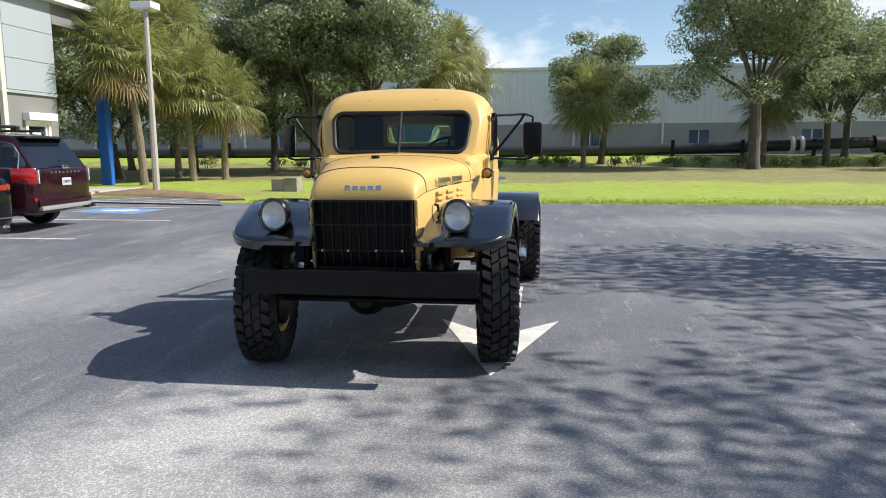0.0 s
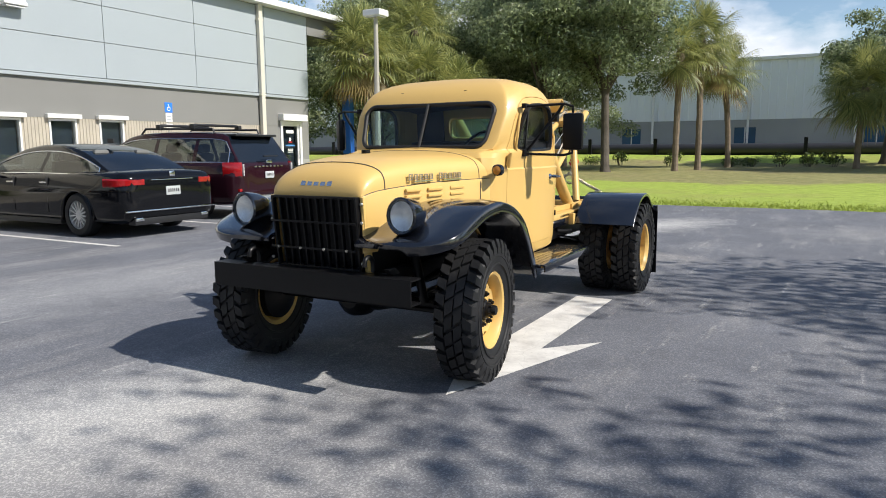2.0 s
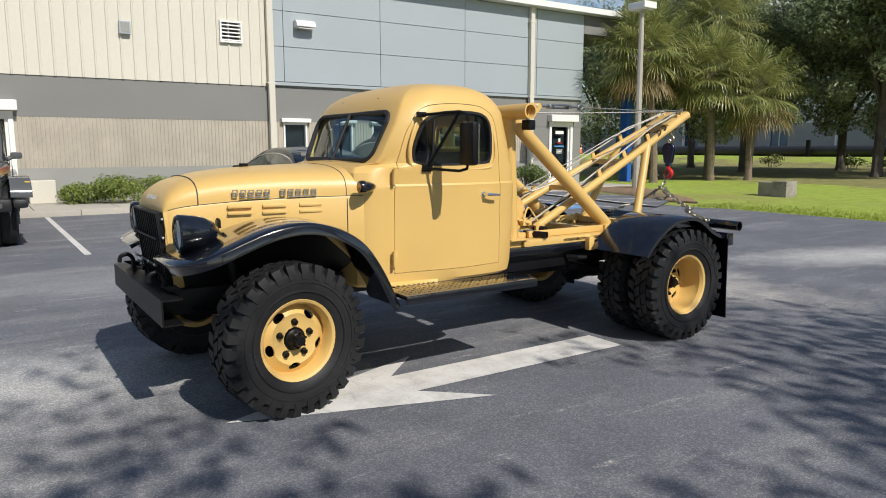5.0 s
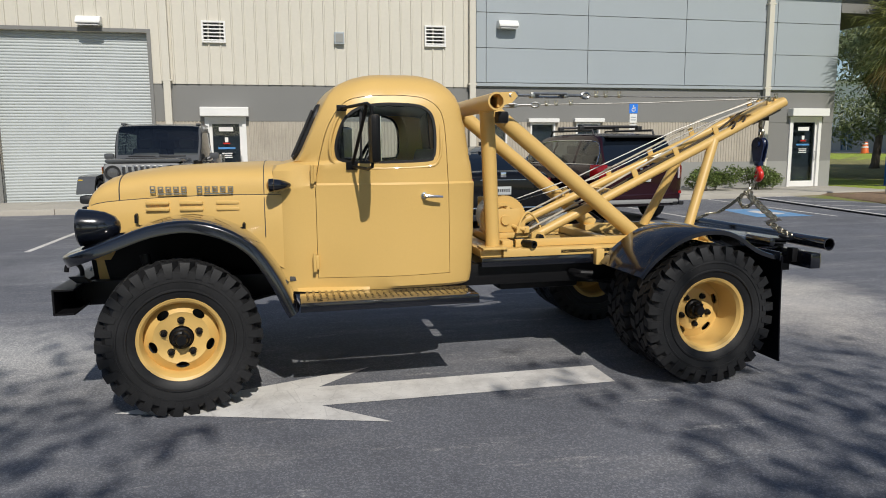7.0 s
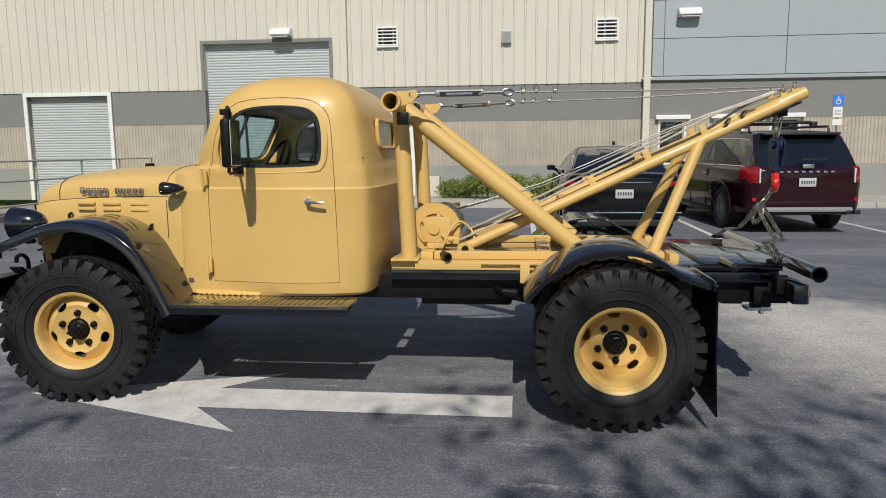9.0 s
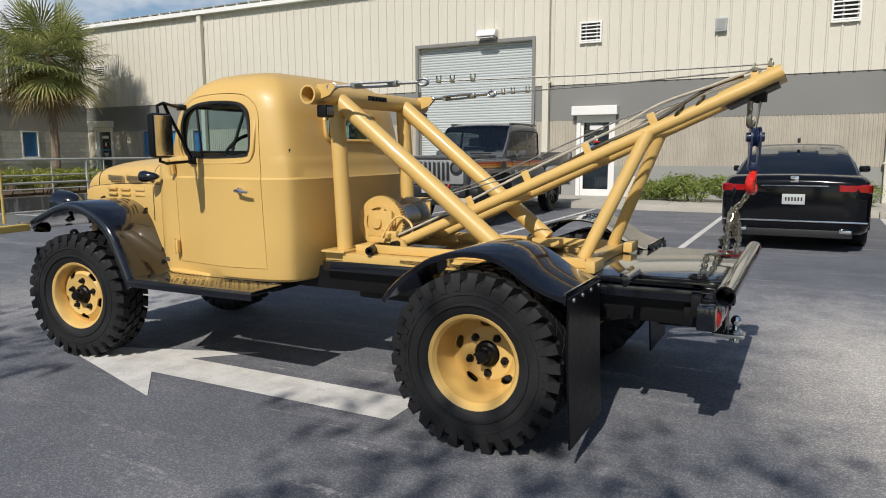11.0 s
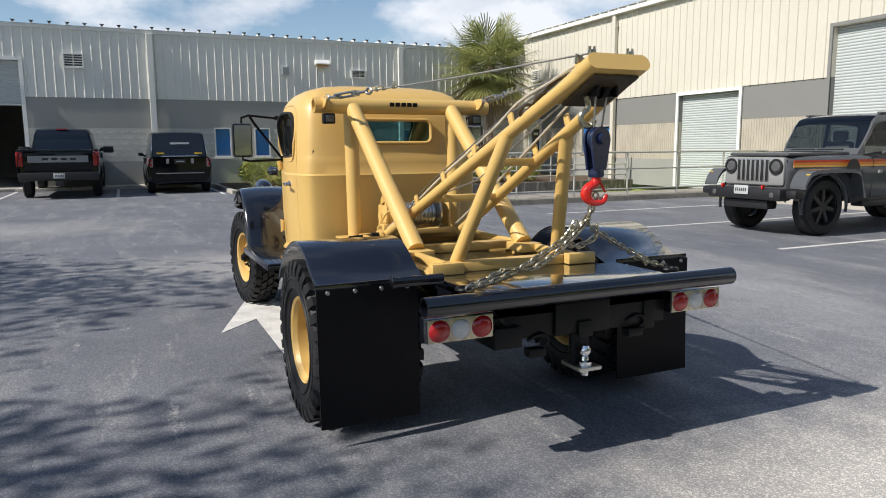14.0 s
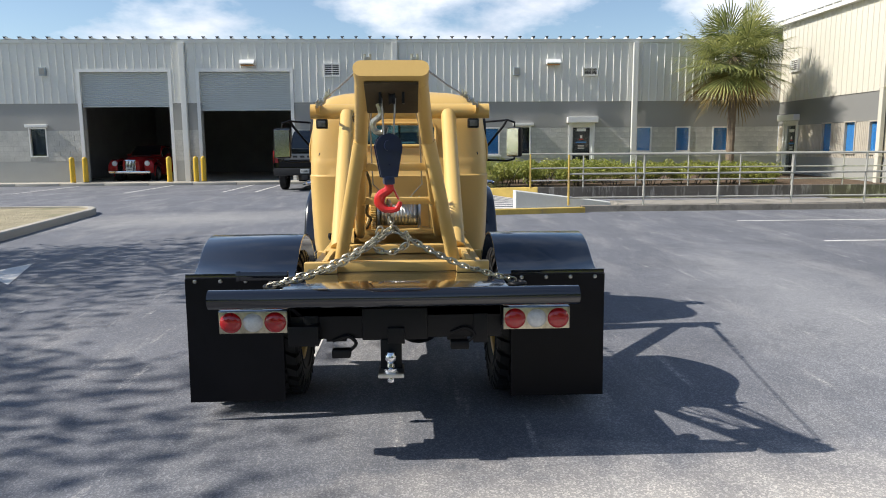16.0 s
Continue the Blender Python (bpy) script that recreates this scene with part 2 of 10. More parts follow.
def grass_material():
    m, nt, b = shader("lawn")
    n1, n2, n3 = noise_tex(nt, 0.18, 5.0), noise_tex(nt, 3.0, 8.0, 0.7), noise_tex(nt, 30.0, 4.0, 0.7)
    c = ramp(nt, n2.outputs["Fac"], [(0.3, (0.25, 0.34, 0.03)), (0.7, (0.46, 0.56, 0.09))]).outputs["Color"]
    dry = ramp(nt, n1.outputs["Fac"], [(0.5, (0, 0, 0)), (0.68, (0.75, 0.75, 0.75))]).outputs["Color"]
    c = mixc(nt, dry, c, (0.34, 0.30, 0.10))
    c = mixc(nt, 1.0, c, ramp(nt, n3.outputs["Fac"], [(0.3, (0.6, 0.6, 0.6)), (0.7, (1.15, 1.15, 1.15))]).outputs["Color"], "MULTIPLY")
    # bare, littered ground beneath the trees
    co = nt.nodes.new("ShaderNodeTexCoord")
    sep = nt.nodes.new("ShaderNodeSeparateXYZ")
    nt.links.new(co.outputs["Object"], sep.inputs["Vector"])
    rag = noise_tex(nt, 0.35, 9.0, 0.68)
    ad = nt.nodes.new("ShaderNodeMath")
    ad.operation = "MULTIPLY_ADD"
    ad.inputs[1].default_value = 9.0
    nt.links.new(rag.outputs["Fac"], ad.inputs[0])
    nt.links.new(sep.outputs["Y"], ad.inputs[2])
    rg = nt.nodes.new("ShaderNodeMapRange")
    rg.inputs["From Min"].default_value, rg.inputs["From Max"].default_value = 20.0, 60.0
    nt.links.new(ad.outputs["Value"], rg.inputs["Value"])
    zone = ramp(nt, rg.outputs["Result"], [(0.265, (0, 0, 0)), (0.30, (0.72, 0.72, 0.72)), (0.735, (0.72, 0.72, 0.72)), (0.755, (0, 0, 0))])
    earth = ramp(nt, n2.outputs["Fac"], [(0.32, (0.12, 0.088, 0.05)), (0.68, (0.32, 0.25, 0.14))]).outputs["Color"]
    c = mixc(nt, zone.outputs["Color"], c, earth)
    nt.links.new(c, b.inputs["Base Color"])
    b.inputs["Roughness"].default_value = 0.85
    bump(nt, b, n3.outputs["Fac"], 0.8, 0.04)
    return m


def paint_line_material():
    m, nt, b = shader("worn_white_paint")
    n1, n2 = noise_tex(nt, 5.0, 8.0, 0.7), noise_tex(nt, 60.0, 4.0, 0.7)
    v = nt.nodes.new("ShaderNodeTexVoronoi")
    v.feature = "DISTANCE_TO_EDGE"
    v.inputs["Scale"].default_value = 5.5
    co = nt.nodes.new("ShaderNodeTexCoord")
    nt.links.new(co.outputs["Object"], v.inputs["Vector"])
    c = ramp(nt, n1.outputs["Fac"], [(0.3, (0.50, 0.48, 0.45)), (0.6, (0.70, 0.68, 0.64))]).outputs["Color"]
    crack = ramp(nt, v.outputs["Distance"], [(0.0, (0.22, 0.22, 0.22)), (0.014, (0, 0, 0))]).outputs["Color"]
    c = mixc(nt, crack, c, (0.14, 0.13, 0.12))
    w = ramp(nt, n2.outputs["Fac"], [(0.62, (0, 0, 0)), (0.75, (0.8, 0.8, 0.8))]).outputs["Color"]
    c = mixc(nt, w, c, (0.16, 0.16, 0.16))
    nt.links.new(c, b.inputs["Base Color"])
    b.inputs["Roughness"].default_value = 0.75
    bump(nt, b, n2.outputs["Fac"], 0.4, 0.004)
    return m


ASPHALT, LAWN, LINE = asphalt_material(), grass_material(), paint_line_material()
TAN = surface("tan_paint", (0.675, 0.44, 0.14), 0.42, vary=0.05, scale=0.9, fine=140.0, relief=0.05, dist=0.0015, coat=0.18)
BLACK = surface("gloss_black_paint", (0.006, 0.007, 0.011), 0.16, vary=0.2, fine=90.0, relief=0.04, dist=0.0012, coat=1.0)
SATIN = surface("satin_black_steel", (0.008, 0.008, 0.009), 0.40, vary=0.3, fine=60.0, relief=0.12, dist=0.002, spec=0.22)
RUBBER = surface("tyre_rubber", (0.019, 0.019, 0.020), 0.55, vary=0.4, scale=5.0, fine=80.0, relief=0.25, dist=0.002, spec=0.3, dirt=((0.085, 0.080, 0.072), 6.0, 0.65))
GASKET = surface("window_rubber", (0.012, 0.012, 0.013), 0.6, relief=0.0)
FLAP = surface("rubber_flap", (0.004, 0.004, 0.006), 0.38, spec=0.18, vary=0.3, scale=2.0, fine=20.0, relief=0.15, dist=0.003)
CHROME = surface("chrome", (0.75, 0.76, 0.78), 0.12, metal=1.0, vary=0.05, relief=0.0)
STEEL = surface("galvanised_steel", (0.52, 0.52, 0.50), 0.35, metal=1.0, vary=0.2, fine=60.0, relief=0.1)
CHAIN = surface("zinc_chain", (0.55, 0.50, 0.38), 0.32, metal=1.0, vary=0.3, scale=20.0, relief=0.1)
RED_STEEL = surface("red_enamel", (0.62, 0.02, 0.012), 0.3, vary=0.1, relief=0.05, coat=0.3)
BLUE_STEEL = surface("dark_blue_enamel", (0.008, 0.016, 0.055), 0.32, vary=0.15, relief=0.05, coat=0.3)
# brown of the hose and lashings, also painted shade under the boom head
SHADEGREASE = surface("shade_and_grease_brown", (0.07, 0.05, 0.025), 0.45, vary=0.4, scale=9.0, relief=0.2)
REDLENS = surface("red_lens", (0.36, 0.008, 0.010), 0.12, vary=0.1, scale=30.0, relief=0.0, coat=0.6)
CLEARLENS = surface("frosted_lens", (0.62, 0.62, 0.60), 0.15, vary=0.15, scale=40.0, fine=150.0, relief=0.3, coat=0.6)
AMBERLENS = surface("amber_lens", (0.62, 0.26, 0.04), 0.3, vary=0.15, scale=20.0, relief=0.1)
DIMLENS = surface("dim_lens", (0.10, 0.10, 0.10), 0.12, vary=0.2, scale=60.0, relief=0.2, coat=0.5)
SEAT = surface("dark_vinyl", (0.02, 0.02, 0.022), 0.5, vary=0.2)
INSIDE = surface("cab_lining", (0.075, 0.072, 0.065), 0.7)
GLASS = glass_material("tinted_glass", (0.56, 0.74, 0.76), f0=0.045)
DOORGLASS = glass_material("clear_door_glass", (0.94, 0.96, 0.96), f0=0.03)
LENSGLASS = glass_material("lens_glass", (0.95, 0.96, 0.96), 0.06)
WIREROPE = surface("dull_wire_rope", (0.40, 0.39, 0.36), 0.5, metal=0.8, vary=0.3, scale=60.0, relief=0.2)
BLUEFILM = surface("blue_window_film", (0.06, 0.30, 0.70), 0.5, vary=0.12, scale=1.5)
STAINED = surface("stained_concrete", (0.34, 0.31, 0.26), 0.9, vary=0.25, scale=0.9, fine=30.0, relief=0.35, dirt=((0.13, 0.12, 0.10), 1.8, 0.48))
CREAM = surface("cream_metal_cladding", (0.614, 0.577, 0.484), 0.5, vary=0.05, scale=0.25, fine=12.0, relief=0.03, dirt=((0.5, 0.47, 0.4), 0.35, 0.66))
GREYCLAD = surface("pale_grey_cladding", (0.72, 0.71, 0.655), 0.5, vary=0.06, scale=0.3, fine=10.0, relief=0.03, dirt=((0.3, 0.28, 0.24), 0.4, 0.68))
PANEL = surface("grey_wall_panel", (0.344, 0.381, 0.400), 0.42, vary=0.03, scale=0.4, fine=20.0, relief=0.02)
DARKBAND = surface("grey_stucco", (0.205, 0.203, 0.19), 0.8, vary=0.05, scale=0.5, fine=60.0, relief=0.2)
# south copies of plinth and stucco, lightened for ambient light on the shaded wall
SOUTHBASE = surface("shade_lifted_plinth", (0.37, 0.37, 0.34), 0.85, vary=0.08, scale=0.7, fine=40.0, relief=0.3)
SOUTHBAND = surface("shade_lifted_stucco", (0.33, 0.325, 0.30), 0.8, vary=0.06, scale=0.5, fine=60.0, relief=0.2)
BASEGREY = surface("grey_masonry_base", (0.30, 0.30, 0.275), 0.85, vary=0.08, scale=0.7, fine=40.0, relief=0.3)
BEIGE = surface("beige_split_block", (0.44, 0.395, 0.32), 0.88, vary=0.12, scale=2.0, fine=25.0, relief=0.5, dist=0.01)
WHITE = surface("white_paint", (0.78, 0.77, 0.73), 0.45, vary=0.05, scale=2.0, fine=30.0, relief=0.05, dirt=((0.55, 0.52, 0.46), 1.5, 0.66))
SHUTTER = surface("grey_roller_shutter", (0.46, 0.49, 0.48), 0.42, vary=0.05, scale=0.8, fine=30.0, relief=0.05)
CONCRETE = surface("concrete", (0.42, 0.39, 0.33), 0.85, vary=0.12, scale=0.8, fine=35.0, relief=0.3, dirt=((0.24, 0.22, 0.19), 1.2, 0.6))
YELLOWWALL = surface("worn_yellow_paint", (0.60, 0.42, 0.10), 0.7, vary=0.2, scale=2.0, fine=30.0, relief=0.2, dirt=((0.30, 0.24, 0.15), 2.2, 0.52))
YELLOW = surface("yellow_paint", (0.66, 0.42, 0.03), 0.5, vary=0.12, scale=3.0, fine=30.0, relief=0.1)
BLUEPAINT = surface("blue_paint", (0.02, 0.12, 0.48), 0.45, vary=0.1)
HCBLUE = surface("worn_blue_marking", (0.08, 0.26, 0.55), 0.75, vary=0.25, scale=4.0, fine=60.0, relief=0.3)
SIGNBLUE = surface("sign_blue", (0.03, 0.20, 0.72), 0.4, vary=0.05)
REDMULCH = surface("red_bark_mulch", (0.30, 0.20, 0.125), 0.95, vary=0.3, scale=5.0, fine=28.0, relief=0.9, dist=0.03, dirt=((0.20, 0.22, 0.05), 1.5, 0.55))
LAMPSILVER = surface("lamp_reflector", (0.86, 0.87, 0.87), 0.38, metal=0.6, vary=0.15, scale=30.0, fine=90.0, relief=0.3)
HEMP = surface("pale_rope", (0.52, 0.47, 0.38), 0.85, vary=0.2, scale=20.0, fine=120.0, relief=0.5)
WORNBLUE = surface("worn_blue_marking", (0.16, 0.36, 0.62), 0.7, vary=0.25, scale=2.5, fine=40.0, relief=0.2, dirt=((0.30, 0.33, 0.36), 2.5, 0.5))
SHRUBLEAF = leaf_material("shrub_leaves", (0.05, 0.085, 0.02), (0.21, 0.27, 0.075), 0.4, 0.2)
BARK = surface("oak_bark", (0.12, 0.10, 0.08), 0.9, vary=0.3, scale=3.0, fine=14.0, relief=0.9, dist=0.03)
PALMBARK = surface("palm_bark", (0.22, 0.17, 0.12), 0.9, vary=0.25, scale=6.0, fine=16.0, relief=0.9, dist=0.02)
MULCH = surface("mulch", (0.13, 0.085, 0.05), 0.95, vary=0.35, scale=4.0, fine=30.0, relief=0.9, dist=0.03)
OAK = leaf_material("oak_leaves", (0.12, 0.155, 0.085), (0.44, 0.50, 0.30), 0.36, 0.5)
PALM = leaf_material("palm_leaves", (0.12, 0.155, 0.055), (0.48, 0.48, 0.19), 0.36, 0.34)
HEDGE = leaf_material("hedge_leaves", (0.10, 0.15, 0.03), (0.30, 0.36, 0.09))
PLANTERLEAF = leaf_material("planter_leaves", (0.16, 0.20, 0.035), (0.46, 0.46, 0.12), 0.45, 0.3)
DEADPALM = leaf_material("dry_palm_leaves", (0.2, 0.14, 0.06), (0.34, 0.25, 0.11))
DARKROOM = surface("workshop_wall", (0.30, 0.30, 0.28), 0.8)
TRIMDARK = surface("dark_joint", (0.06, 0.06, 0.06), 0.7, relief=0.0)
PIPE = surface("black_pipe", (0.03, 0.03, 0.034), 0.45)


# ---- mesh helpers ----
def part(name, bm, material, parent=None, label="", smooth=False, angle=35.0):
    """Links a bmesh as one mesh object, under a thing or a part where one is given."""
    me = bpy.data.meshes.new(name)
    bmesh.ops.scale(bm, vec=(K, K, K), verts=bm.verts)
    bm.normal_update()
    if smooth:
        for f in bm.faces:
            f.smooth = True
        for e in bm.edges:
            if len(e.link_faces) == 2 and e.calc_face_angle(0.0) > radians(angle):
                e.smooth = False
    bm.to_mesh(me)
    bm.free()
    for mm in material if isinstance(material, (list, tuple)) else (material,):
        me.materials.append(mm)
    ob = new(name, me)
    if parent:
        ob.parent = parent
        root = parent
        chain = Matrix.Identity(4)
        while root:
            chain = root.matrix_basis @ chain
            root = root.parent
        ob.matrix_parent_inverse = Matrix.Identity(4)
        ob.matrix_basis = chain.inverted()
    if label:
        tagged(ob, label)
    return ob


def thing(name, at, label, category, group="", kind="", rz=0.0):
    """An Empty at the base of a thing, which holds its parts."""
    e = new(name)
    e.empty_display_size = 0.2
    e.matrix_basis = pose(at[0] * K, at[1] * K, at[2] * K, 0, 0, rz)
    return tagged(e, label, category, group, kind)


def add_box(bm, c, s, bevel=0.0, rot=None, mat=0):
    r = bmesh.ops.create_cube(bm, size=1.0)
    vs = r["verts"]
    bmesh.ops.scale(bm, vec=s, verts=vs)
    if bevel:
        es = list({e for v in vs for e in v.link_edges})
        bv = bmesh.ops.bevel(bm, geom=es, offset=bevel, segments=2, profile=0.6, affect="EDGES")
        vs = list({v for f in bv["faces"] for v in f.verts} | {v for v in vs if v.is_valid})
    m = Matrix.Translation(c) @ (rot.to_4x4() if rot else Matrix.Identity(4))
    bmesh.ops.transform(bm, matrix=m, verts=vs)
    if mat:
        for f in {f for v in vs for f in v.link_faces}:
            f.material_index = mat
    return vs


def raw_box(bm, lo, hi, mat=0):
    x0, y0, z0 = lo
    x1, y1, z1 = hi
    v = [bm.verts.new(p) for p in ((x0, y0, z0), (x1, y0, z0), (x1, y1, z0), (x0, y1, z0), (x0, y0, z1), (x1, y0, z1), (x1, y1, z1), (x0, y1, z1))]
    for q in ((3, 2, 1, 0), (4, 5, 6, 7), (0, 1, 5, 4), (1, 2, 6, 5), (2, 3, 7, 6), (3, 0, 4, 7)):
        f = bm.faces.new([v[i] for i in q])
        f.material_index = mat


def box_part(name, lo, hi, material, parent=None, label="", bevel=0.0):
    bm = bmesh.new()
    if bevel:
        add_box(bm, [(a + b) / 2 for a, b in zip(lo, hi)], [abs(b - a) for a, b in zip(lo, hi)], bevel)
    else:
        raw_box(bm, lo, hi)
    return part(name, bm, material, parent, label)


def add_tube(bm, pts, r, n=12, caps=True, radii=None, mat=0):
    """A round tube along points."""
    pts = [Vector(p) for p in pts]
    rings, up = [], None
    for i, p in enumerate(pts):
        d = (pts[min(i + 1, len(pts) - 1)] - pts[max(i - 1, 0)]).normalized()
        if up is None:
            up = Vector((0, 0, 1)) if abs(d.z) < 0.9 else Vector((1, 0, 0))
        a = d.cross(up).normalized()
        up = a.cross(d).normalized()
        rr = radii[i] if radii else r
        rings.append([bm.verts.new(p + (a * math.cos(2 * math.pi * k / n) + up * math.sin(2 * math.pi * k / n)) * rr) for k in range(n)])
    for a, b in zip(rings, rings[1:]):
        for k in range(n):
            f = bm.faces.new((a[k], a[(k + 1) % n], b[(k + 1) % n], b[k]))
            f.material_index = mat
    if caps:
        bm.faces.new(rings[0][::-1]).material_index = mat
        bm.faces.new(rings[-1]).material_index = mat


def tube_part(name, pts, r, material, parent=None, label="", n=12, radii=None):
    bm = bmesh.new()
    add_tube(bm, pts, r, n, True, radii)
    bmesh.ops.recalc_face_normals(bm, faces=bm.faces)
    return part(name, bm, material, parent, label, smooth=True)


def add_lathe(bm, profile, n, m=None, mat=0, close=False):
    """Revolves (radius, x) points round the x axis."""
    rings = []
    m = m or Matrix.Identity(4)
    for r, x in profile:
        rings.append([bm.verts.new(m @ Vector((x, r * math.cos(2 * math.pi * k / n), r * math.sin(2 * math.pi * k / n)))) for k in range(n)] if r > 1e-5 else [bm.verts.new(m @ Vector((x, 0, 0)))])
    pairs = list(zip(rings, rings[1:])) + ([(rings[-1], rings[0])] if close else [])
    for a, b in pairs:
        for k in range(n):
            p = [a[k % len(a)], a[(k + 1) % len(a)], b[(k + 1) % len(b)], b[k % len(b)]]
            q = []
            for v in p:
                if v not in q:
                    q.append(v)
            if len(q) > 2:
                bm.faces.new(q).material_index = mat


def add_loft(bm, rings, close_ring=True, caps=True, mat=0):
    vr = [[bm.verts.new(p) for p in r] for r in rings]
    n = len(vr[0])
    for a, b in zip(vr, vr[1:]):
        for k in range(n if close_ring else n - 1):
            bm.faces.new((a[k], a[(k + 1) % n], b[(k + 1) % n], b[k])).material_index = mat
    if caps and close_ring:
        bm.faces.new(vr[0][::-1]).material_index = mat
        bm.faces.new(vr[-1]).material_index = mat
    return vr


def smooth_line(pts, k=4):
    """Catmull-Rom through points, k steps to a span."""
    out = []
    P = [Vector(p) for p in pts]
    for i in range(len(P) - 1):
        a, b, c, d = P[max(i - 1, 0)], P[i], P[i + 1], P[min(i + 2, len(P) - 1)]
        for j in range(k):
            t = j / k
            out.append(0.5 * ((2 * b) + (c - a) * t + (2 * a - 5 * b + 4 * c - d) * t * t + (3 * b - a - 3 * c + d) * t * t * t))
    out.append(P[-1])
    return out


def prism(outline, axis, a, b):
    """A bmesh prism: the outline's (u, v) swept along an axis from a to b. x: (y, z); y: (x, z); z: (x, y)."""
    bm = bmesh.new()
    put = {"x": lambda u, v, w: (w, u, v), "y": lambda u, v, w: (u, w, v), "z": lambda u, v, w: (u, v, w)}[axis]
    add_loft(bm, [[put(u, v, a) for u, v in outline], [put(u, v, b) for u, v in outline]])
    bmesh.ops.recalc_face_normals(bm, faces=bm.faces)
    return bm


def rounded(u0, v0, u1, v1, r, k=5):
    pts = []
    for cu, cv, s in ((u1 - r, v1 - r, 0), (u0 + r, v1 - r, 1), (u0 + r, v0 + r, 2), (u1 - r, v0 + r, 3)):
        pts += [(cu + r * math.cos((s + j / k) * math.pi / 2), cv + r * math.sin((s + j / k) * math.pi / 2)) for j in range(k + 1)]
    return pts


def boolean(base, cutter, op):
    """base op cutter, as a new bmesh; takes both bmeshes."""
    obs = []
    for b in (base, cutter):
        me = bpy.data.meshes.new("cut")
        b.to_mesh(me)
        obs.append(new("cut", me))
    md = obs[0].modifiers.new("cut", "BOOLEAN")
    md.operation, md.object, md.solver = op, obs[1], "EXACT"
    dg = bpy.context.evaluated_depsgraph_get()
    dg.update()
    out = bmesh.new()
    ev = obs[0].evaluated_get(dg)
    out.from_mesh(ev.to_mesh())
    ev.to_mesh_clear()
    for o in obs:
        me = o.data
        bpy.data.objects.remove(o)
        bpy.data.meshes.remove(me)
    return out

# ---- ground ----
def land(x, y):
    """Height of the land: level at the lot, rising gently over the lawn to the north."""
    if y > 19.3:
        bank = min(1.0, max(0.0, (y - 48.6) / 6.0))
        return min(0.30, 0.01 * (y - 19.3)) + 0.035 * math.sin(x * 0.31) * min(1, (y - 19.3) / 8) + 0.62 * bank * bank * (3 - 2 * bank)
    if -19.0 < x < -2.9 and -18.6 < y < -5.0:
        return -0.25
    return 0.0


def dip(x, y):
    """The car park falls towards the wall by the ramp."""
    def ease(t):
        t = min(1.0, max(0.0, t))
        return t * t * (3 - 2 * t)
    return -0.22 * ease((-3.0 - x) / 2.2) * ease((-5.2 - y) / 5.0)


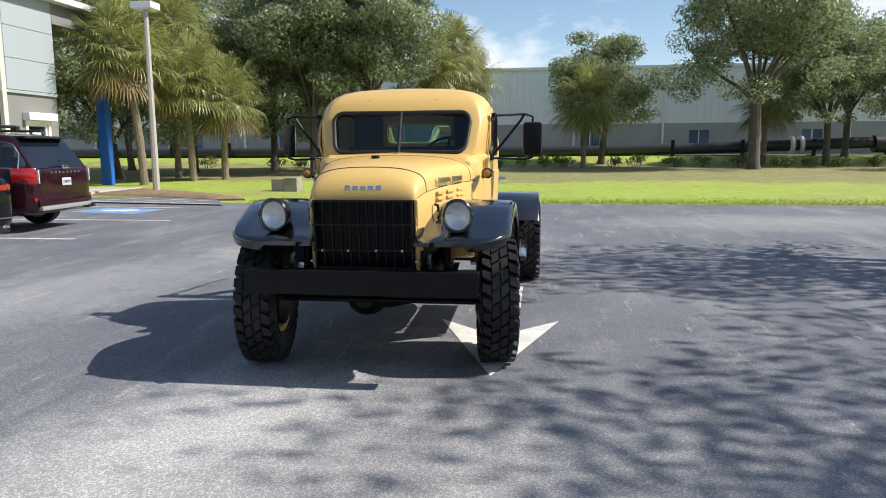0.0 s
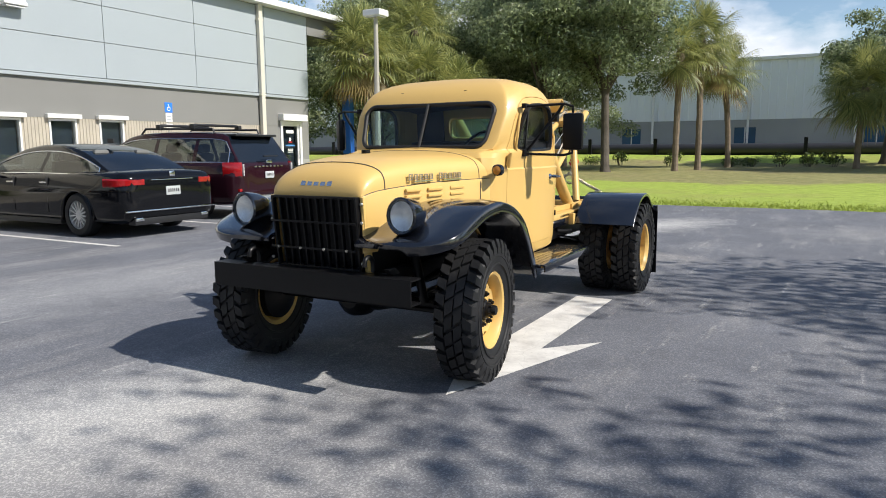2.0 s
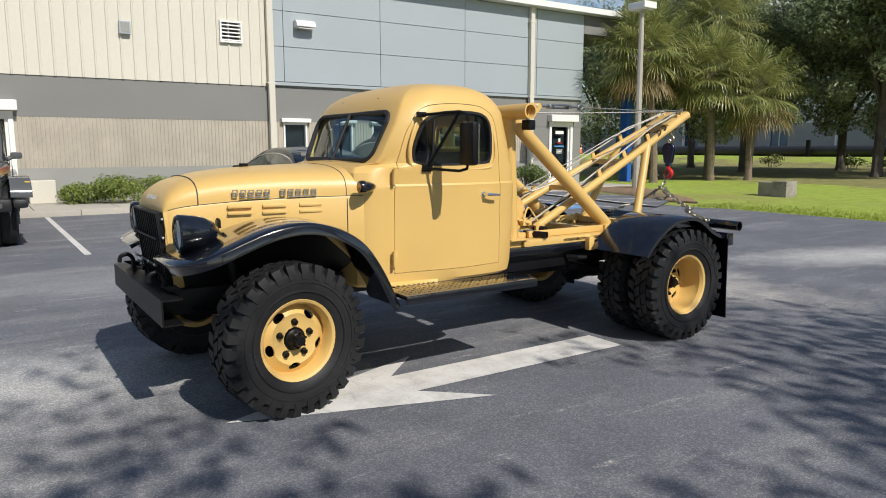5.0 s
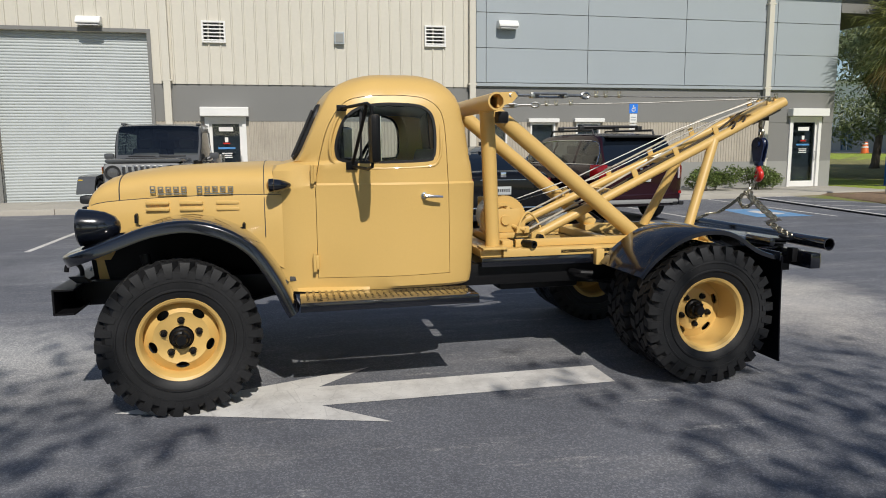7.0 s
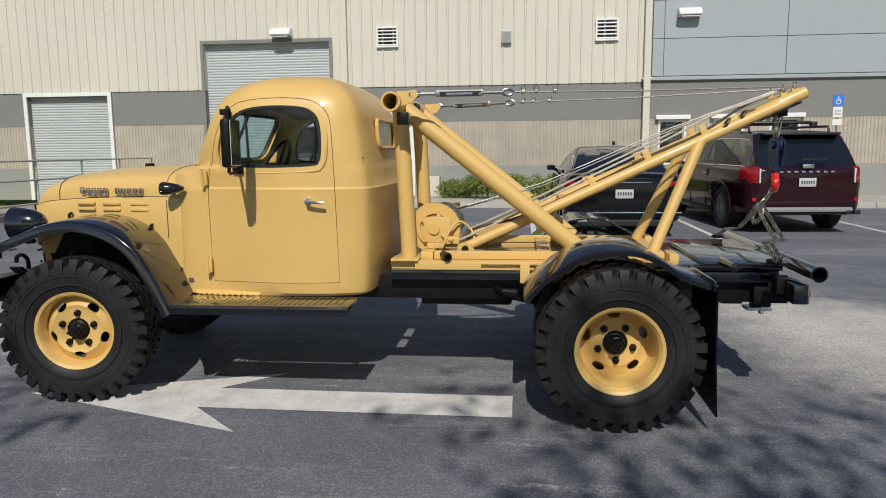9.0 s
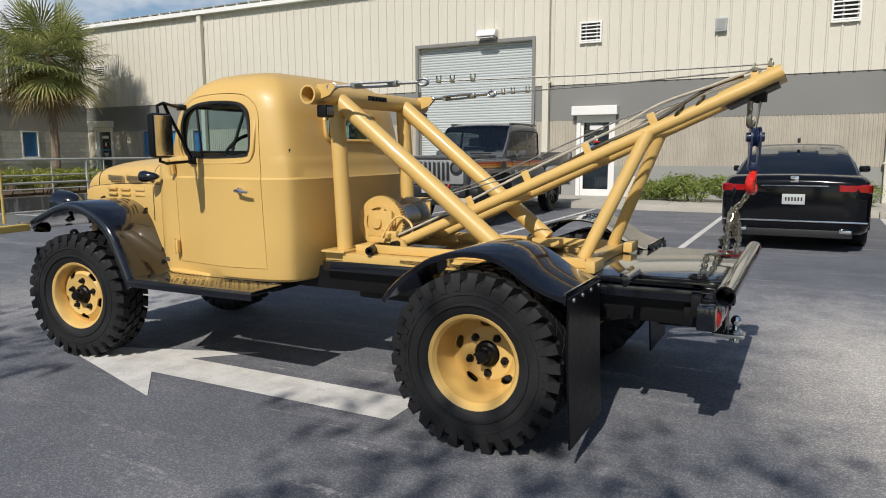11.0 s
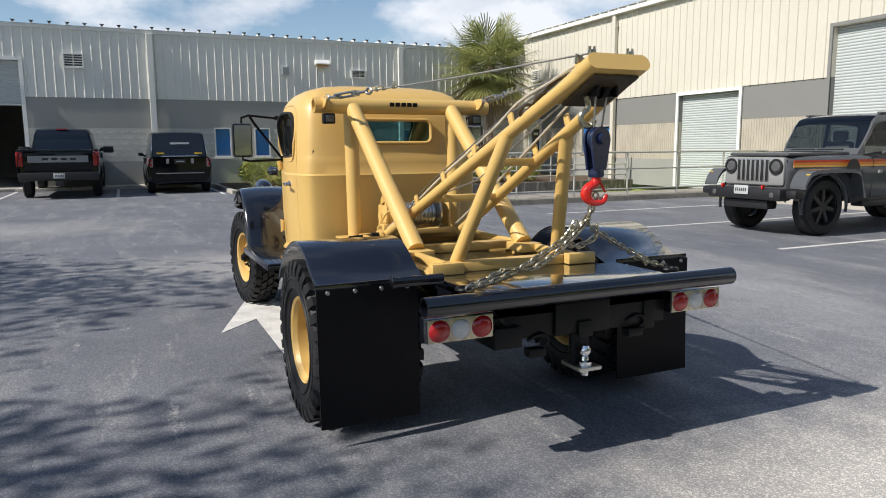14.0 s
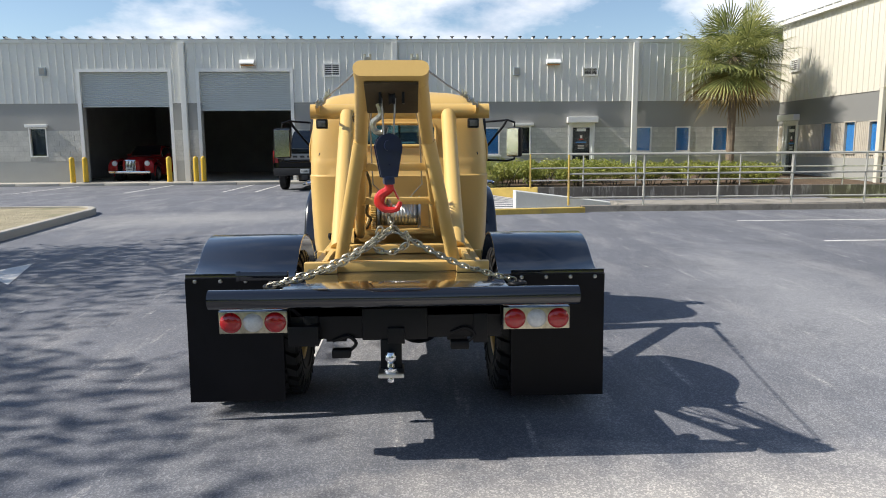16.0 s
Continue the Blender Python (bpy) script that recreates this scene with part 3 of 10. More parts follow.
def build_ground():
    bm = bmesh.new()
    xs = [-1500, -400, -120, -60, -40] + [-30 + 2 * i for i in range(36)] + [60, 120, 400, 1500]
    ys = [-1500, -300, -80, -40, -20, -18.7, -18.5, -5.1, -4.9, 0, 10, 19.3] + [19.3 + 1.5 * i for i in range(1, 34)] + [100, 300, 1500]
    vs = [[bm.verts.new((x, y, land(x, y) - 0.012)) for x in xs] for y in ys]
    for j in range(len(ys) - 1):
        for i in range(len(xs) - 1):
            bm.faces.new((vs[j][i], vs[j][i + 1], vs[j + 1][i + 1], vs[j + 1][i]))
    tagged(part("ground", bm, LAWN, smooth=True), "sunlit mown lawn, green with dry brown patches", "ground", kind="structure")
    # the car park, with an uneven grassy edge
    bm = bmesh.new()
    bm.faces.new([bm.verts.new(p) for p in ((-3.0, -60, 0), (40, -60, 0), (40, -5.2, 0), (-3.0, -5.2, 0))])
    rim = [(-15.3, -5.2), (-3.0, -5.2), (40, -5.2)]
    rim += [(40 - 0.5 * i, 19.45 + 0.10 * noise.noise((i * 0.37, 3.1, 0)) + 0.05 * noise.noise((i * 1.7, 0, 5))) for i in range(96)]
    rim += [(-8.2, 19.2), (-11.0, 19.3), (-15.3, 19.3)]
    bm.faces.new([bm.verts.new((x, y, 0.0)) for x, y in rim])
    bmesh.ops.triangulate(bm, faces=bm.faces)
    nx, ny = 14, 30
    vs = [[bm.verts.new((-3.0 - 12.3 * i / nx if i else -3.0, -5.2 - 14.2 * j / ny, dip(-3.0 - 12.3 * i / nx, -5.2 - 14.2 * j / ny))) for i in range(nx + 1)] for j in range(ny + 1)]
    for j in range(ny):
        for i in range(nx):
            bm.faces.new((vs[j][i + 1], vs[j][i], vs[j + 1][i], vs[j + 1][i + 1])[::-1])
    bm.normal_update()
    bmesh.ops.reverse_faces(bm, faces=[f for f in bm.faces if f.normal.z < 0])
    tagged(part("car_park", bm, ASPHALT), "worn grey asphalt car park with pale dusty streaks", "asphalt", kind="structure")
    # leaf litter beneath the palms and the trees, with ragged edges
    litter = surface("thin_grass_and_leaf_litter", (0.26, 0.22, 0.10), 0.95, vary=0.35, scale=0.7, fine=9.0, relief=0.8, dist=0.04, dirt=((0.17, 0.22, 0.03), 0.5, 0.46))
    bm = bmesh.new()
    ring = []
    for k in range(160):
        a = 2 * math.pi * k / 160
        r = 1 + 0.22 * noise.noise((3 * math.cos(a), 3 * math.sin(a), 2)) + 0.16 * noise.noise((11 * math.cos(a), 11 * math.sin(a), 7))
        x, y = -13.5 + 3.6 * math.cos(a) * r, 20.9 + 1.5 * math.sin(a) * r
        ring.append((x, max(y, 19.42 + 0.06 * noise.noise((x * 3, 0, 0)))))
    bm.faces.new([bm.verts.new((x, y, land(x, y) + 0.015)) for x, y in ring])
    bmesh.ops.triangulate(bm, faces=bm.faces)
    tagged(part("mulch_bed", bm, litter), "dry brown leaf litter beside the car park", "mulch", kind="structure")


build_ground()


def flat_shape(name, pts, material, label, category, z=0.004, kind="structure"):
    bm = bmesh.new()
    top = [bm.verts.new((x, y, z)) for x, y in pts]
    bm.faces.new(top)
    bmesh.ops.triangulate(bm, faces=bm.faces)
    bmesh.ops.recalc_face_normals(bm, faces=bm.faces)
    if sum(f.normal.z for f in bm.faces) < 0:
        bmesh.ops.reverse_faces(bm, faces=bm.faces)
    return tagged(part(name, bm, material), label, category, kind=kind)


def stripe(x0, y0, x1, y1, w=0.10, mat=None):
    d = Vector((x1 - x0, y1 - y0)).normalized() * (w / 2)
    n = Vector((-d.y, d.x))
    flat_shape("parking_line", [(x0 + n.x, y0 + n.y), (x0 - n.x, y0 - n.y), (x1 - n.x, y1 - n.y), (x1 + n.x, y1 + n.y)], mat or LINE, "worn white painted parking line on asphalt", "road marking")


for y in (-1.7, 1.45, 4.65, 7.85, 11.0, 14.2):
    stripe(-14.9, y, -8.0, y)
for x in (16.6, 13.2, 9.2, 5.7, 2.9 + 1.6, 1.05, -2.3):
    stripe(x, -18.4, x, -13.2)
# hatched access aisle and blue bay
flat_shape("access_aisle", [(-15.0, 19.25), (-8.6, 18.2), (-9.7, 20.1), (-12.0, 21.0), (-15.0, 21.75)], ASPHALT, "asphalt access aisle before the mulch bed", "asphalt", 0.036)
for a, b in (((-14.95, 19.40), (-9.05, 18.38)), ((-14.9, 20.1), (-14.2, 21.35)), ((-13.29, 19.32), (-12.24, 20.75)), ((-11.86, 19.0), (-10.73, 20.25)), ((-10.5, 18.75), (-9.75, 19.8))):
    d = (Vector(b) - Vector(a)).normalized() * 0.055
    flat_shape("parking_line", [(a[0] - d.y, a[1] + d.x), (a[0] + d.y, a[1] - d.x), (b[0] + d.y, b[1] - d.x), (b[0] - d.y, b[1] + d.x)], LINE, "worn white hatching line of the access aisle", "road marking", 0.041)
stripe(-14.9, 17.8, -9.4, 17.45)
flat_shape("blue_bay_marking", [(-11.74, 16.05), (-9.72, 15.65), (-9.6, 17.0), (-11.45, 17.25)], WORNBLUE, "worn blue painted square of an accessible bay", "road marking", 0.005)
flat_shape("white_bay_symbol", [(-11.1, 16.35), (-10.3, 16.2), (-10.1, 16.5), (-10.25, 16.8), (-10.9, 16.75), (-11.15, 16.6)], LINE, "worn white symbol on the blue bay marking", "road marking", 0.009)
# the painted arrow beneath the truck
ARROW = [(-0.335, 4.41), (0.17, 6.005), (-0.185, 5.62), (-0.18, 7.55), (-0.54, 7.55), (-0.535, 5.62), (-0.88, 5.985)]
flat_shape("painted_arrow", ARROW, LINE, "large worn white direction arrow painted on asphalt", "road marking", 0.004)
flat_shape("painted_arrow", [(x + 4.34, y - 1.645) for x, y in ARROW], LINE, "worn white direction arrow in the next lane", "road marking", 0.004)
# white hatching of the aisle by the ramp, following the falling ground
def laid_stripe(x0, y0, x1, y1, w):
    d = Vector((x1 - x0, y1 - y0)).normalized() * (w / 2)
    n = Vector((-d.y, d.x))
    bm = bmesh.new()
    rows = []
    for k in range(9):
        x, y = x0 + (x1 - x0) * k / 8, y0 + (y1 - y0) * k / 8
        rows.append([bm.verts.new((x + q * n.x, y + q * n.y, dip(x + q * n.x, y + q * n.y) + 0.006)) for q in (1, -1)])
    for p, q in zip(rows, rows[1:]):
        bm.faces.new((p[0], p[1], q[1], q[0]))
    bmesh.ops.recalc_face_normals(bm, faces=bm.faces)
    if sum(f.normal.z for f in bm.faces) < 0:
        bmesh.ops.reverse_faces(bm, faces=bm.faces)
    tagged(part("parking_line", bm, LINE), "broad white hatching line of the ramp aisle", "road marking", kind="structure")


for k in range(9):
    laid_stripe(-2.95, -4.6 - 0.85 * k, -6.4, -4.35 - 0.85 * k, 0.42)
laid_stripe(-2.86, -12.3, -2.78, -3.6, 0.16)


def kerbed(name, pts, z, label, category, top=None, w=0.16):
    """A raised bed: a kerb ring of real height round a filling."""
    e = thing(name, (sum(p[0] for p in pts) / len(pts), sum(p[1] for p in pts) / len(pts), 0), label, category, kind="structure")
    c = Vector((sum(p[0] for p in pts) / len(pts), sum(p[1] for p in pts) / len(pts)))
    n = len(pts)
    inner = []
    for i, p in enumerate(pts):
        a, b = Vector(pts[i - 1]), Vector(pts[(i + 1) % n])
        t = (b - a).normalized()
        nn = Vector((-t.y, t.x))
        if nn.dot(c - Vector(p)) < 0:
            nn = -nn
        inner.append(Vector(p) + nn * w)
    bm = bmesh.new()
    r = 0.02
    rows = []
    for q, zz in (([Vector(p) for p in pts], -0.02), ([Vector(p) for p in pts], z - r), ([Vector(p).lerp(i, r / w) for p, i in zip(pts, inner)], z), (inner, z), (inner, z - 0.06)):
        rows.append([(v.x, v.y, zz) for v in q])
    add_loft(bm, rows, True, False)
    bmesh.ops.recalc_face_normals(bm, faces=bm.faces)
    part("kerb", bm, CONCRETE, e, smooth=True, angle=25)
    bm = bmesh.new()
    bm.faces.new([bm.verts.new((v.x, v.y, z - 0.04)) for v in inner])
    bmesh.ops.triangulate(bm, faces=bm.faces)
    part("filling", bm, top or CONCRETE, e)
    return e


# pavement along the west building, island to the east
pavement = thing("pavement", (-16.7, 10, 0), "pale concrete pavement slabs along the building", "pavement", kind="structure")
pavement_kerb = thing("pavement_kerb", (-15.07, 10, 0), "pale concrete kerb of the pavement", "kerb", kind="structure")
south_apron = thing("south_apron", (14, -19.1, 0), "pale concrete apron along the workshop", "pavement", kind="structure")
island = [(6.35 + 0.9 * (1 - math.cos(a)) , -3.9 - 1.7 * math.sin(a)) for a in [math.pi / 2 * k / 6 for k in range(7)]] + [(16, -5.6), (16, 12.2), (7.2, 12.2), (6.4, 11.7), (5.95, 10.6), (5.85, 0.4)]
kerbed("east_island", island, 0.15, "kerbed planting island with dry soil and grass", "island", surface("dry_soil", (0.36, 0.31, 0.2), 0.95, vary=0.25, scale=2.0, fine=20.0, relief=0.8, dist=0.03, dirt=((0.1, 0.13, 0.03), 0.8, 0.55)))


# ---- buildings ----
def cells(u0, u1, z0, z1, holes):
    """The rectangle less the holes, as butted rectangles."""
    us = sorted({u0, u1, *[min(max(h[k], u0), u1) for h in holes for k in (0, 1)]})
    for a, b in zip(us, us[1:]):
        if b - a < 1e-4:
            continue
        zs = sorted((max(h[2], z0), min(h[3], z1)) for h in holes if h[0] < (a + b) / 2 < h[1] and h[2] < z1 and h[3] > z0)
        z = z0
        for za, zb in zs:
            if za - z > 1e-4:
                yield a, b, z, za
            z = max(z, zb)
        if z1 - z > 1e-4:
            yield a, b, z, z1


def band(name, axis, face, back, u0, u1, z0, z1, holes, material, label, ribs=None):
    """A wall band with openings right through it. ribs: (pitch, width, depth, taper)."""
    bm = bmesh.new()
    lo, hi = min(face, back), max(face, back)
    out = 1 if face > back else -1

    def put(u, w, z):
        return (w, u, z) if axis == "x" else (u, w, z)
    for a, b, za, zb in cells(u0, u1, z0, z1, holes):
        raw_box(bm, put(a, lo, za), put(b, hi, zb))
    if ribs:
        pitch, w, d, top = ribs
        k = math.ceil((u0 + 0.02) / pitch)
        while k * pitch < u1 - 0.02:
            c = k * pitch
            k += 1
            spans = [(z0, z1)]
            for h in holes:
                if h[0] - w < c < h[1] + w:
                    spans = [s for za, zb in spans for s in ((za, min(zb, h[2])), (max(za, h[3]), zb)) if s[1] - s[0] > 0.02]
            for za, zb in spans:
                q = [(c - w / 2, face), (c - w / 2 * top, face + out * d), (c + w / 2 * top, face + out * d), (c + w / 2, face)]
                lo_v = [bm.verts.new(put(u, v, za)) for u, v in q]
                hi_v = [bm.verts.new(put(u, v, zb)) for u, v in q]
                for i in range(3):
                    bm.faces.new((lo_v[i], lo_v[i + 1], hi_v[i + 1], hi_v[i]))
                bm.faces.new(lo_v), bm.faces.new(hi_v[::-1])
    bmesh.ops.recalc_face_normals(bm, faces=bm.faces)
    return tagged(part(name, bm, material), label, "wall", kind="structure")


WX, SY = -18.2, -19.8
# openings of the west wall: (y0, y1, z0, z1)
RD1, RD2 = (-2.42, 1.66, 0.0, 4.92), (-8.58, -5.75, 0.0, 3.38)
WDOORS = [(3.12, 4.30, 0.13, 2.55), (23.05, 24.35, 0.13, 2.62), (-19.3, -18.1, 0.13, 2.62)]
WWINS = [(11.70, 12.50, 1.05, 2.38), (13.30, 14.16, 1.05, 2.39), (14.90, 15.76, 1.05, 2.40), (-14.72, -14.0, 1.26, 2.46), (-13.2, -12.5, 1.26, 2.44), (-16.25, -15.55, 1.26, 2.46)]
WH = [RD1, RD2] + WDOORS + WWINS
band("wall_west_base", "x", WX, WX - 0.35, -19.8, 24.85, 0, 1.05, WH, BASEGREY, "grey painted masonry plinth of the long building")
band("wall_west_fluted", "x", WX - 0.012, WX - 0.35, -19.8, 22.0, 1.05, 2.42, WH, BEIGE, "beige vertically fluted split-block band", (0.105, 0.058, 0.018, 0.6))
band("wall_west_end", "x", WX - 0.006, WX - 0.35, 22.0, 24.85, 1.05, 2.42, WH, DARKBAND, "grey masonry at the end of the building")
band("wall_west_band", "x", WX + 0.004, WX - 0.35, -19.8, 24.85, 2.42, 3.5, WH, DARKBAND, "dark grey stucco band")
band("wall_west_cladding", "x", WX + 0.03, WX - 0.35, -19.8, 11.25, 3.5, 6.9, WH, CREAM, "cream ribbed metal cladding", (0.335, 0.07, 0.03, 0.5))
bm = bmesh.new()
add_box(bm, (WX + 0.05, 18.05, 3.59), (0.10, 13.5, 0.10), 0.01)
tagged(part("panel_ledge_trim", bm, PANEL), "pale metal drip ledge under the wall panels", "trim", kind="structure")
# flat grey panels with real joints
panels = thing("wall_west_panels", (WX, 18, 0), "large flat grey metal wall panels with dark joints", "wall", kind="structure")
raw = bmesh.new()
raw_box(raw, (WX - 0.35, 11.45, 3.5), (WX - 0.005, 24.85, 7.0))
part("backing", raw, BASEGREY, panels)
pv = [11.45, 11.78, 15.25, 18.80, 22.3, 24.85]
pz = [3.66, 4.74, 5.83, 6.98]
for a, b in zip(pv, pv[1:]):
    for za, zb in zip(pz, pz[1:]):
        box_part("panel", (WX - 0.004, a + 0.009, za + 0.009), (WX + 0.045, b - 0.009, zb - 0.009), PANEL, panels, bevel=0.006)
# roof edges of the west building
bm = bmesh.new()
raw_box(bm, (WX - 0.3, -20.2, 6.9), (WX + 0.28, 11.35, 7.05))
raw_box(bm, (WX - 0.3, 11.35, 7.0), (WX + 0.5, 28.2, 7.22))
tagged(part("roof_edge_trim", bm, WHITE), "white metal eaves trim", "trim", kind="structure")
bm = bmesh.new()
v = [bm.verts.new(p) for p in ((WX + 0.2, -45, 7.07), (WX + 0.2, 28.1, 7.24), (WX - 22, 28.1, 8.6), (WX - 22, -45, 8.5))]
bm.faces.new(v)
for i in range(120):
    y = -44.5 + 0.6 * i
    raw_box(bm, (WX - 1.6, y, 7.07), (WX + 0.24, y + 0.05, 7.13))
tagged(part("roof_west", bm, GREYCLAD), "low-pitched pale standing-seam metal roof", "roof", kind="structure")
# the covered bay at the north end
band("wall_north_fascia", "x", WX + 0.04, WX - 0.3, 24.87, 28.0, 6.25, 7.0, [], DARKBAND, "grey fascia over the covered bay")
box_part("wall_bay_back", (WX - 4.4, 24.86, 0), (WX - 4.1, 26.0, 6.3), DARKROOM)
tagged(bpy.data.objects["wall_bay_back"], "dark back wall of the covered bay", "wall", kind="structure")
box_part("wall_bay_side", (WX - 4.4, 24.5, 0), (WX - 0.36, 24.84, 6.9), DARKBAND)
tagged(bpy.data.objects["wall_bay_side"], "grey return wall of the building's end", "wall", kind="structure")
box_part("bay_ceiling", (WX - 4.4, 24.86, 6.3), (WX - 0.31, 28.0, 6.45), DARKBAND)
tagged(bpy.data.objects["bay_ceiling"], "grey soffit of the covered bay", "ceiling", kind="structure")


def roller_shutter(name, axis, at, u0, u1, z0, z1, depth, label):
    """Curtain of interlocking slats, with side guides."""
    e = thing(name, ((at, (u0 + u1) / 2, z0) if axis == "x" else ((u0 + u1) / 2, at, z0)), label, "roller door", kind="structure")

    def put(u, w, z):
        return (w, u, z) if axis == "x" else (u, w, z)
    bm = bmesh.new()
    n = round((z1 - z0) / 0.085)
    h = (z1 - z0) / n
    prof = []
    for i in range(n):
        for f, d in ((0.0, 0.0), (0.12, 0.012), (0.5, 0.022), (0.85, 0.012)):
            prof.append((z0 + (i + f) * h, d))
    prof.append((z1, 0.0))
    rows = [[bm.verts.new(put(u, at + d, z)) for u in (u0, u1)] for z, d in prof]
    for a, b in zip(rows, rows[1:]):
        bm.faces.new((a[0], a[1], b[1], b[0]))
    part("curtain", bm, SHUTTER, e, smooth=True, angle=60)
    box_part("bottom_bar", put(u0, at - 0.01, z0 - 0.06), put(u1, at + 0.04, z0), SHUTTER, e)
    return e


def frame_trim(name, axis, at, u0, u1, z0, z1, w, d, material, label, sill=True):
    bm = bmesh.new()

    def put(u, v, z):
        return (v, u, z) if axis == "x" else (u, v, z)
    for a, b, za, zb in ((u0 - w, u0, z0, z1 + w), (u1, u1 + w, z0, z1 + w), (u0, u1, z1, z1 + w)) + (((u0 - w, u1 + w, z0 - w, z0),) if sill else ()):
        raw_box(bm, put(a, at, za), put(b, at + d, zb))
    return tagged(part(name, bm, material), label, "trim", kind="structure")


roller_shutter("roller_door_1", "x", WX - 0.16, RD1[0], RD1[1], 0.07, 4.92, 0.2, "tall closed grey steel roller door")
roller_shutter("roller_door_2", "x", WX - 0.16, RD2[0], RD2[1], 0.07, 3.38, 0.2, "closed grey steel roller door")
frame_trim("roller_door_trim_1", "x", WX + 0.064, RD1[0], RD1[1], 0.0, 4.92, 0.10, 0.02, DARKBAND, "grey steel surround of the roller door", False)
frame_trim("roller_door_trim_2", "x", WX + 0.034, RD2[0], RD2[1], 0.0, 3.38, 0.12, 0.05, WHITE, "white surround of the roller door", False)


def window_unit(name, axis, at, u0, u1, z0, z1, blue=False, hood=True):
    """Window in its opening: frame, pane, sill and the box of a roller shutter."""
    e = thing(name, ((at, (u0 + u1) / 2, z0) if axis == "x" else ((u0 + u1) / 2, at, z0)), (("narrow beige-framed window" if axis == "x" else "narrow white-framed window") + " covered inside with blue film" if blue else "narrow dark window in a white frame under a shutter box"), "window", "shopfront windows", "structure")

    def put(u, v, z):
        return (v, u, z) if axis == "x" else (u, v, z)
    bm = bmesh.new()
    plain = blue and axis == "x"
    w = 0.045 if plain else 0.055
    for a, b, za, zb in ((u0, u0 + w, z0, z1), (u1 - w, u1, z0, z1), (u0 + w, u1 - w, z1 - w, z1), (u0 + w, u1 - w, z0, z0 + w)):
        raw_box(bm, put(a, at - 0.10, za), put(b, at + 0.025, zb))
    part("window_frame", bm, PALEFRAME if plain else WHITE, e)
    box_part("pane", put(u0 + w, at - 0.07, z0 + w), put(u1 - w, at - 0.062, z1 - w), WINPANE, e)
    box_part("backing", put(u0 + w, at - 0.30, z0 + w), put(u1 - w, at - (0.085 if blue else 0.16), z1 - w), BLUEFILM if blue else DIMBACK, e)
    if hood:
        box_part("shutter_box", put(u0 - 0.10, at + 0.004, z1 + 0.01), put(u1 + 0.10, at + 0.16, z1 + 0.14), WHITE, e, bevel=0.02)
    else:
        box_part("sill", put(u0 - 0.06, at + 0.004, z0 - 0.07), put(u1 + 0.06, at + 0.06, z0 - 0.004), PALEFRAME if plain else WHITE, e)
    return e


PALEFRAME = surface("beige_painted_frame", (0.44, 0.40, 0.33), 0.7, vary=0.1)
# near-black blue sheet that stands for the dim space behind dark panes
DIMBACK = surface("dim_pane_backing", (0.014, 0.026, 0.036), 0.6, vary=0.3, scale=3.0)
WINPANE = glass_material("window_glass", (0.88, 0.90, 0.91))


def door_unit(name, axis, at, u0, u1, z0, z1):
    e = thing(name, ((at, (u0 + u1) / 2, z0) if axis == "x" else ((u0 + u1) / 2, at, z0)), "glazed white shopfront door with lettered sign under a shutter box", "door", "shopfront doors", "structure")

    def put(u, v, z):
        return (v, u, z) if axis == "x" else (u, v, z)
    bm = bmesh.new()
    w = 0.12
    for a, b, za, zb in ((u0, u0 + w, z0, z1), (u1 - w, u1, z0, z1), (u0 + w, u1 - w, z1 - w, z1)):
        raw_box(bm, put(a, at - 0.12, za), put(b, at + 0.05, zb))
    part("door_frame", bm, WHITE, e)
    bm = bmesh.new()
    s = 0.08
    for a, b, za, zb in ((u0 + w, u0 + w + s, z0, z1 - w), (u1 - w - s, u1 - w, z0, z1 - w), (u0 + w + s, u1 - w - s, z1 - w - s, z1 - w), (u0 + w + s, u1 - w - s, z0, z0 + 0.2)):
        raw_box(bm, put(a, at - 0.09, za), put(b, at - 0.03, zb))
    leaf = part("door_leaf", bm, WHITE, e)
    box_part("pane", put(u0 + w + s, at - 0.065, z0 + 0.2), put(u1 - w - s, at - 0.058, z1 - w - s), WINPANE, leaf)
    box_part("backing", put(u0 + w, at - 0.34, z0), put(u1 - w, at - 0.25, z1 - w), DIMBACK, e)
    c = (u0 + u1) / 2
    k = (u1 - u0) / 1.2
    for du, dz, sw, sh, m in ((0, 2.0, 0.42, 0.13, WHITE), (0, 1.68, 0.10, 0.14, WHITE), (0, 1.62, 0.20, 0.04, RED_STEEL), (0, 1.47, 0.50, 0.06, HCBLUE), (0, 1.33, 0.30, 0.03, WHITE), (0, 1.27, 0.26, 0.03, WHITE), (0, 1.21, 0.30, 0.03, WHITE)):
        box_part("sign_bar", put(c + du - sw / 2 * k, at - 0.056, z0 + dz), put(c + du + sw / 2 * k, at - 0.052, z0 + dz + sh), m, leaf)
    bm = bmesh.new()
    add_tube(bm, [put(u1 - w - 0.05, at - 0.03, z0 + 0.95), put(u1 - w - 0.05, at + 0.03, z0 + 0.97), put(u1 - w - 0.05, at + 0.03, z0 + 1.25), put(u1 - w - 0.05, at - 0.03, z0 + 1.27)], 0.012, 8)
    part("door_handle", bm, STEEL, leaf, smooth=True)
    box_part("shutter_box", put(u0 - 0.10, at + 0.006, z1 + 0.01), put(u1 + 0.10, at + 0.30, z1 + 0.28), WHITE, e, bevel=0.02)
    return e


for i, d in enumerate(WDOORS):
    door_unit(f"door_{i + 1}", "x", WX, *d)
for i, d in enumerate(WWINS):
    window_unit(f"window_{i + 1}", "x", WX, *d, blue=i > 2, hood=i < 3)


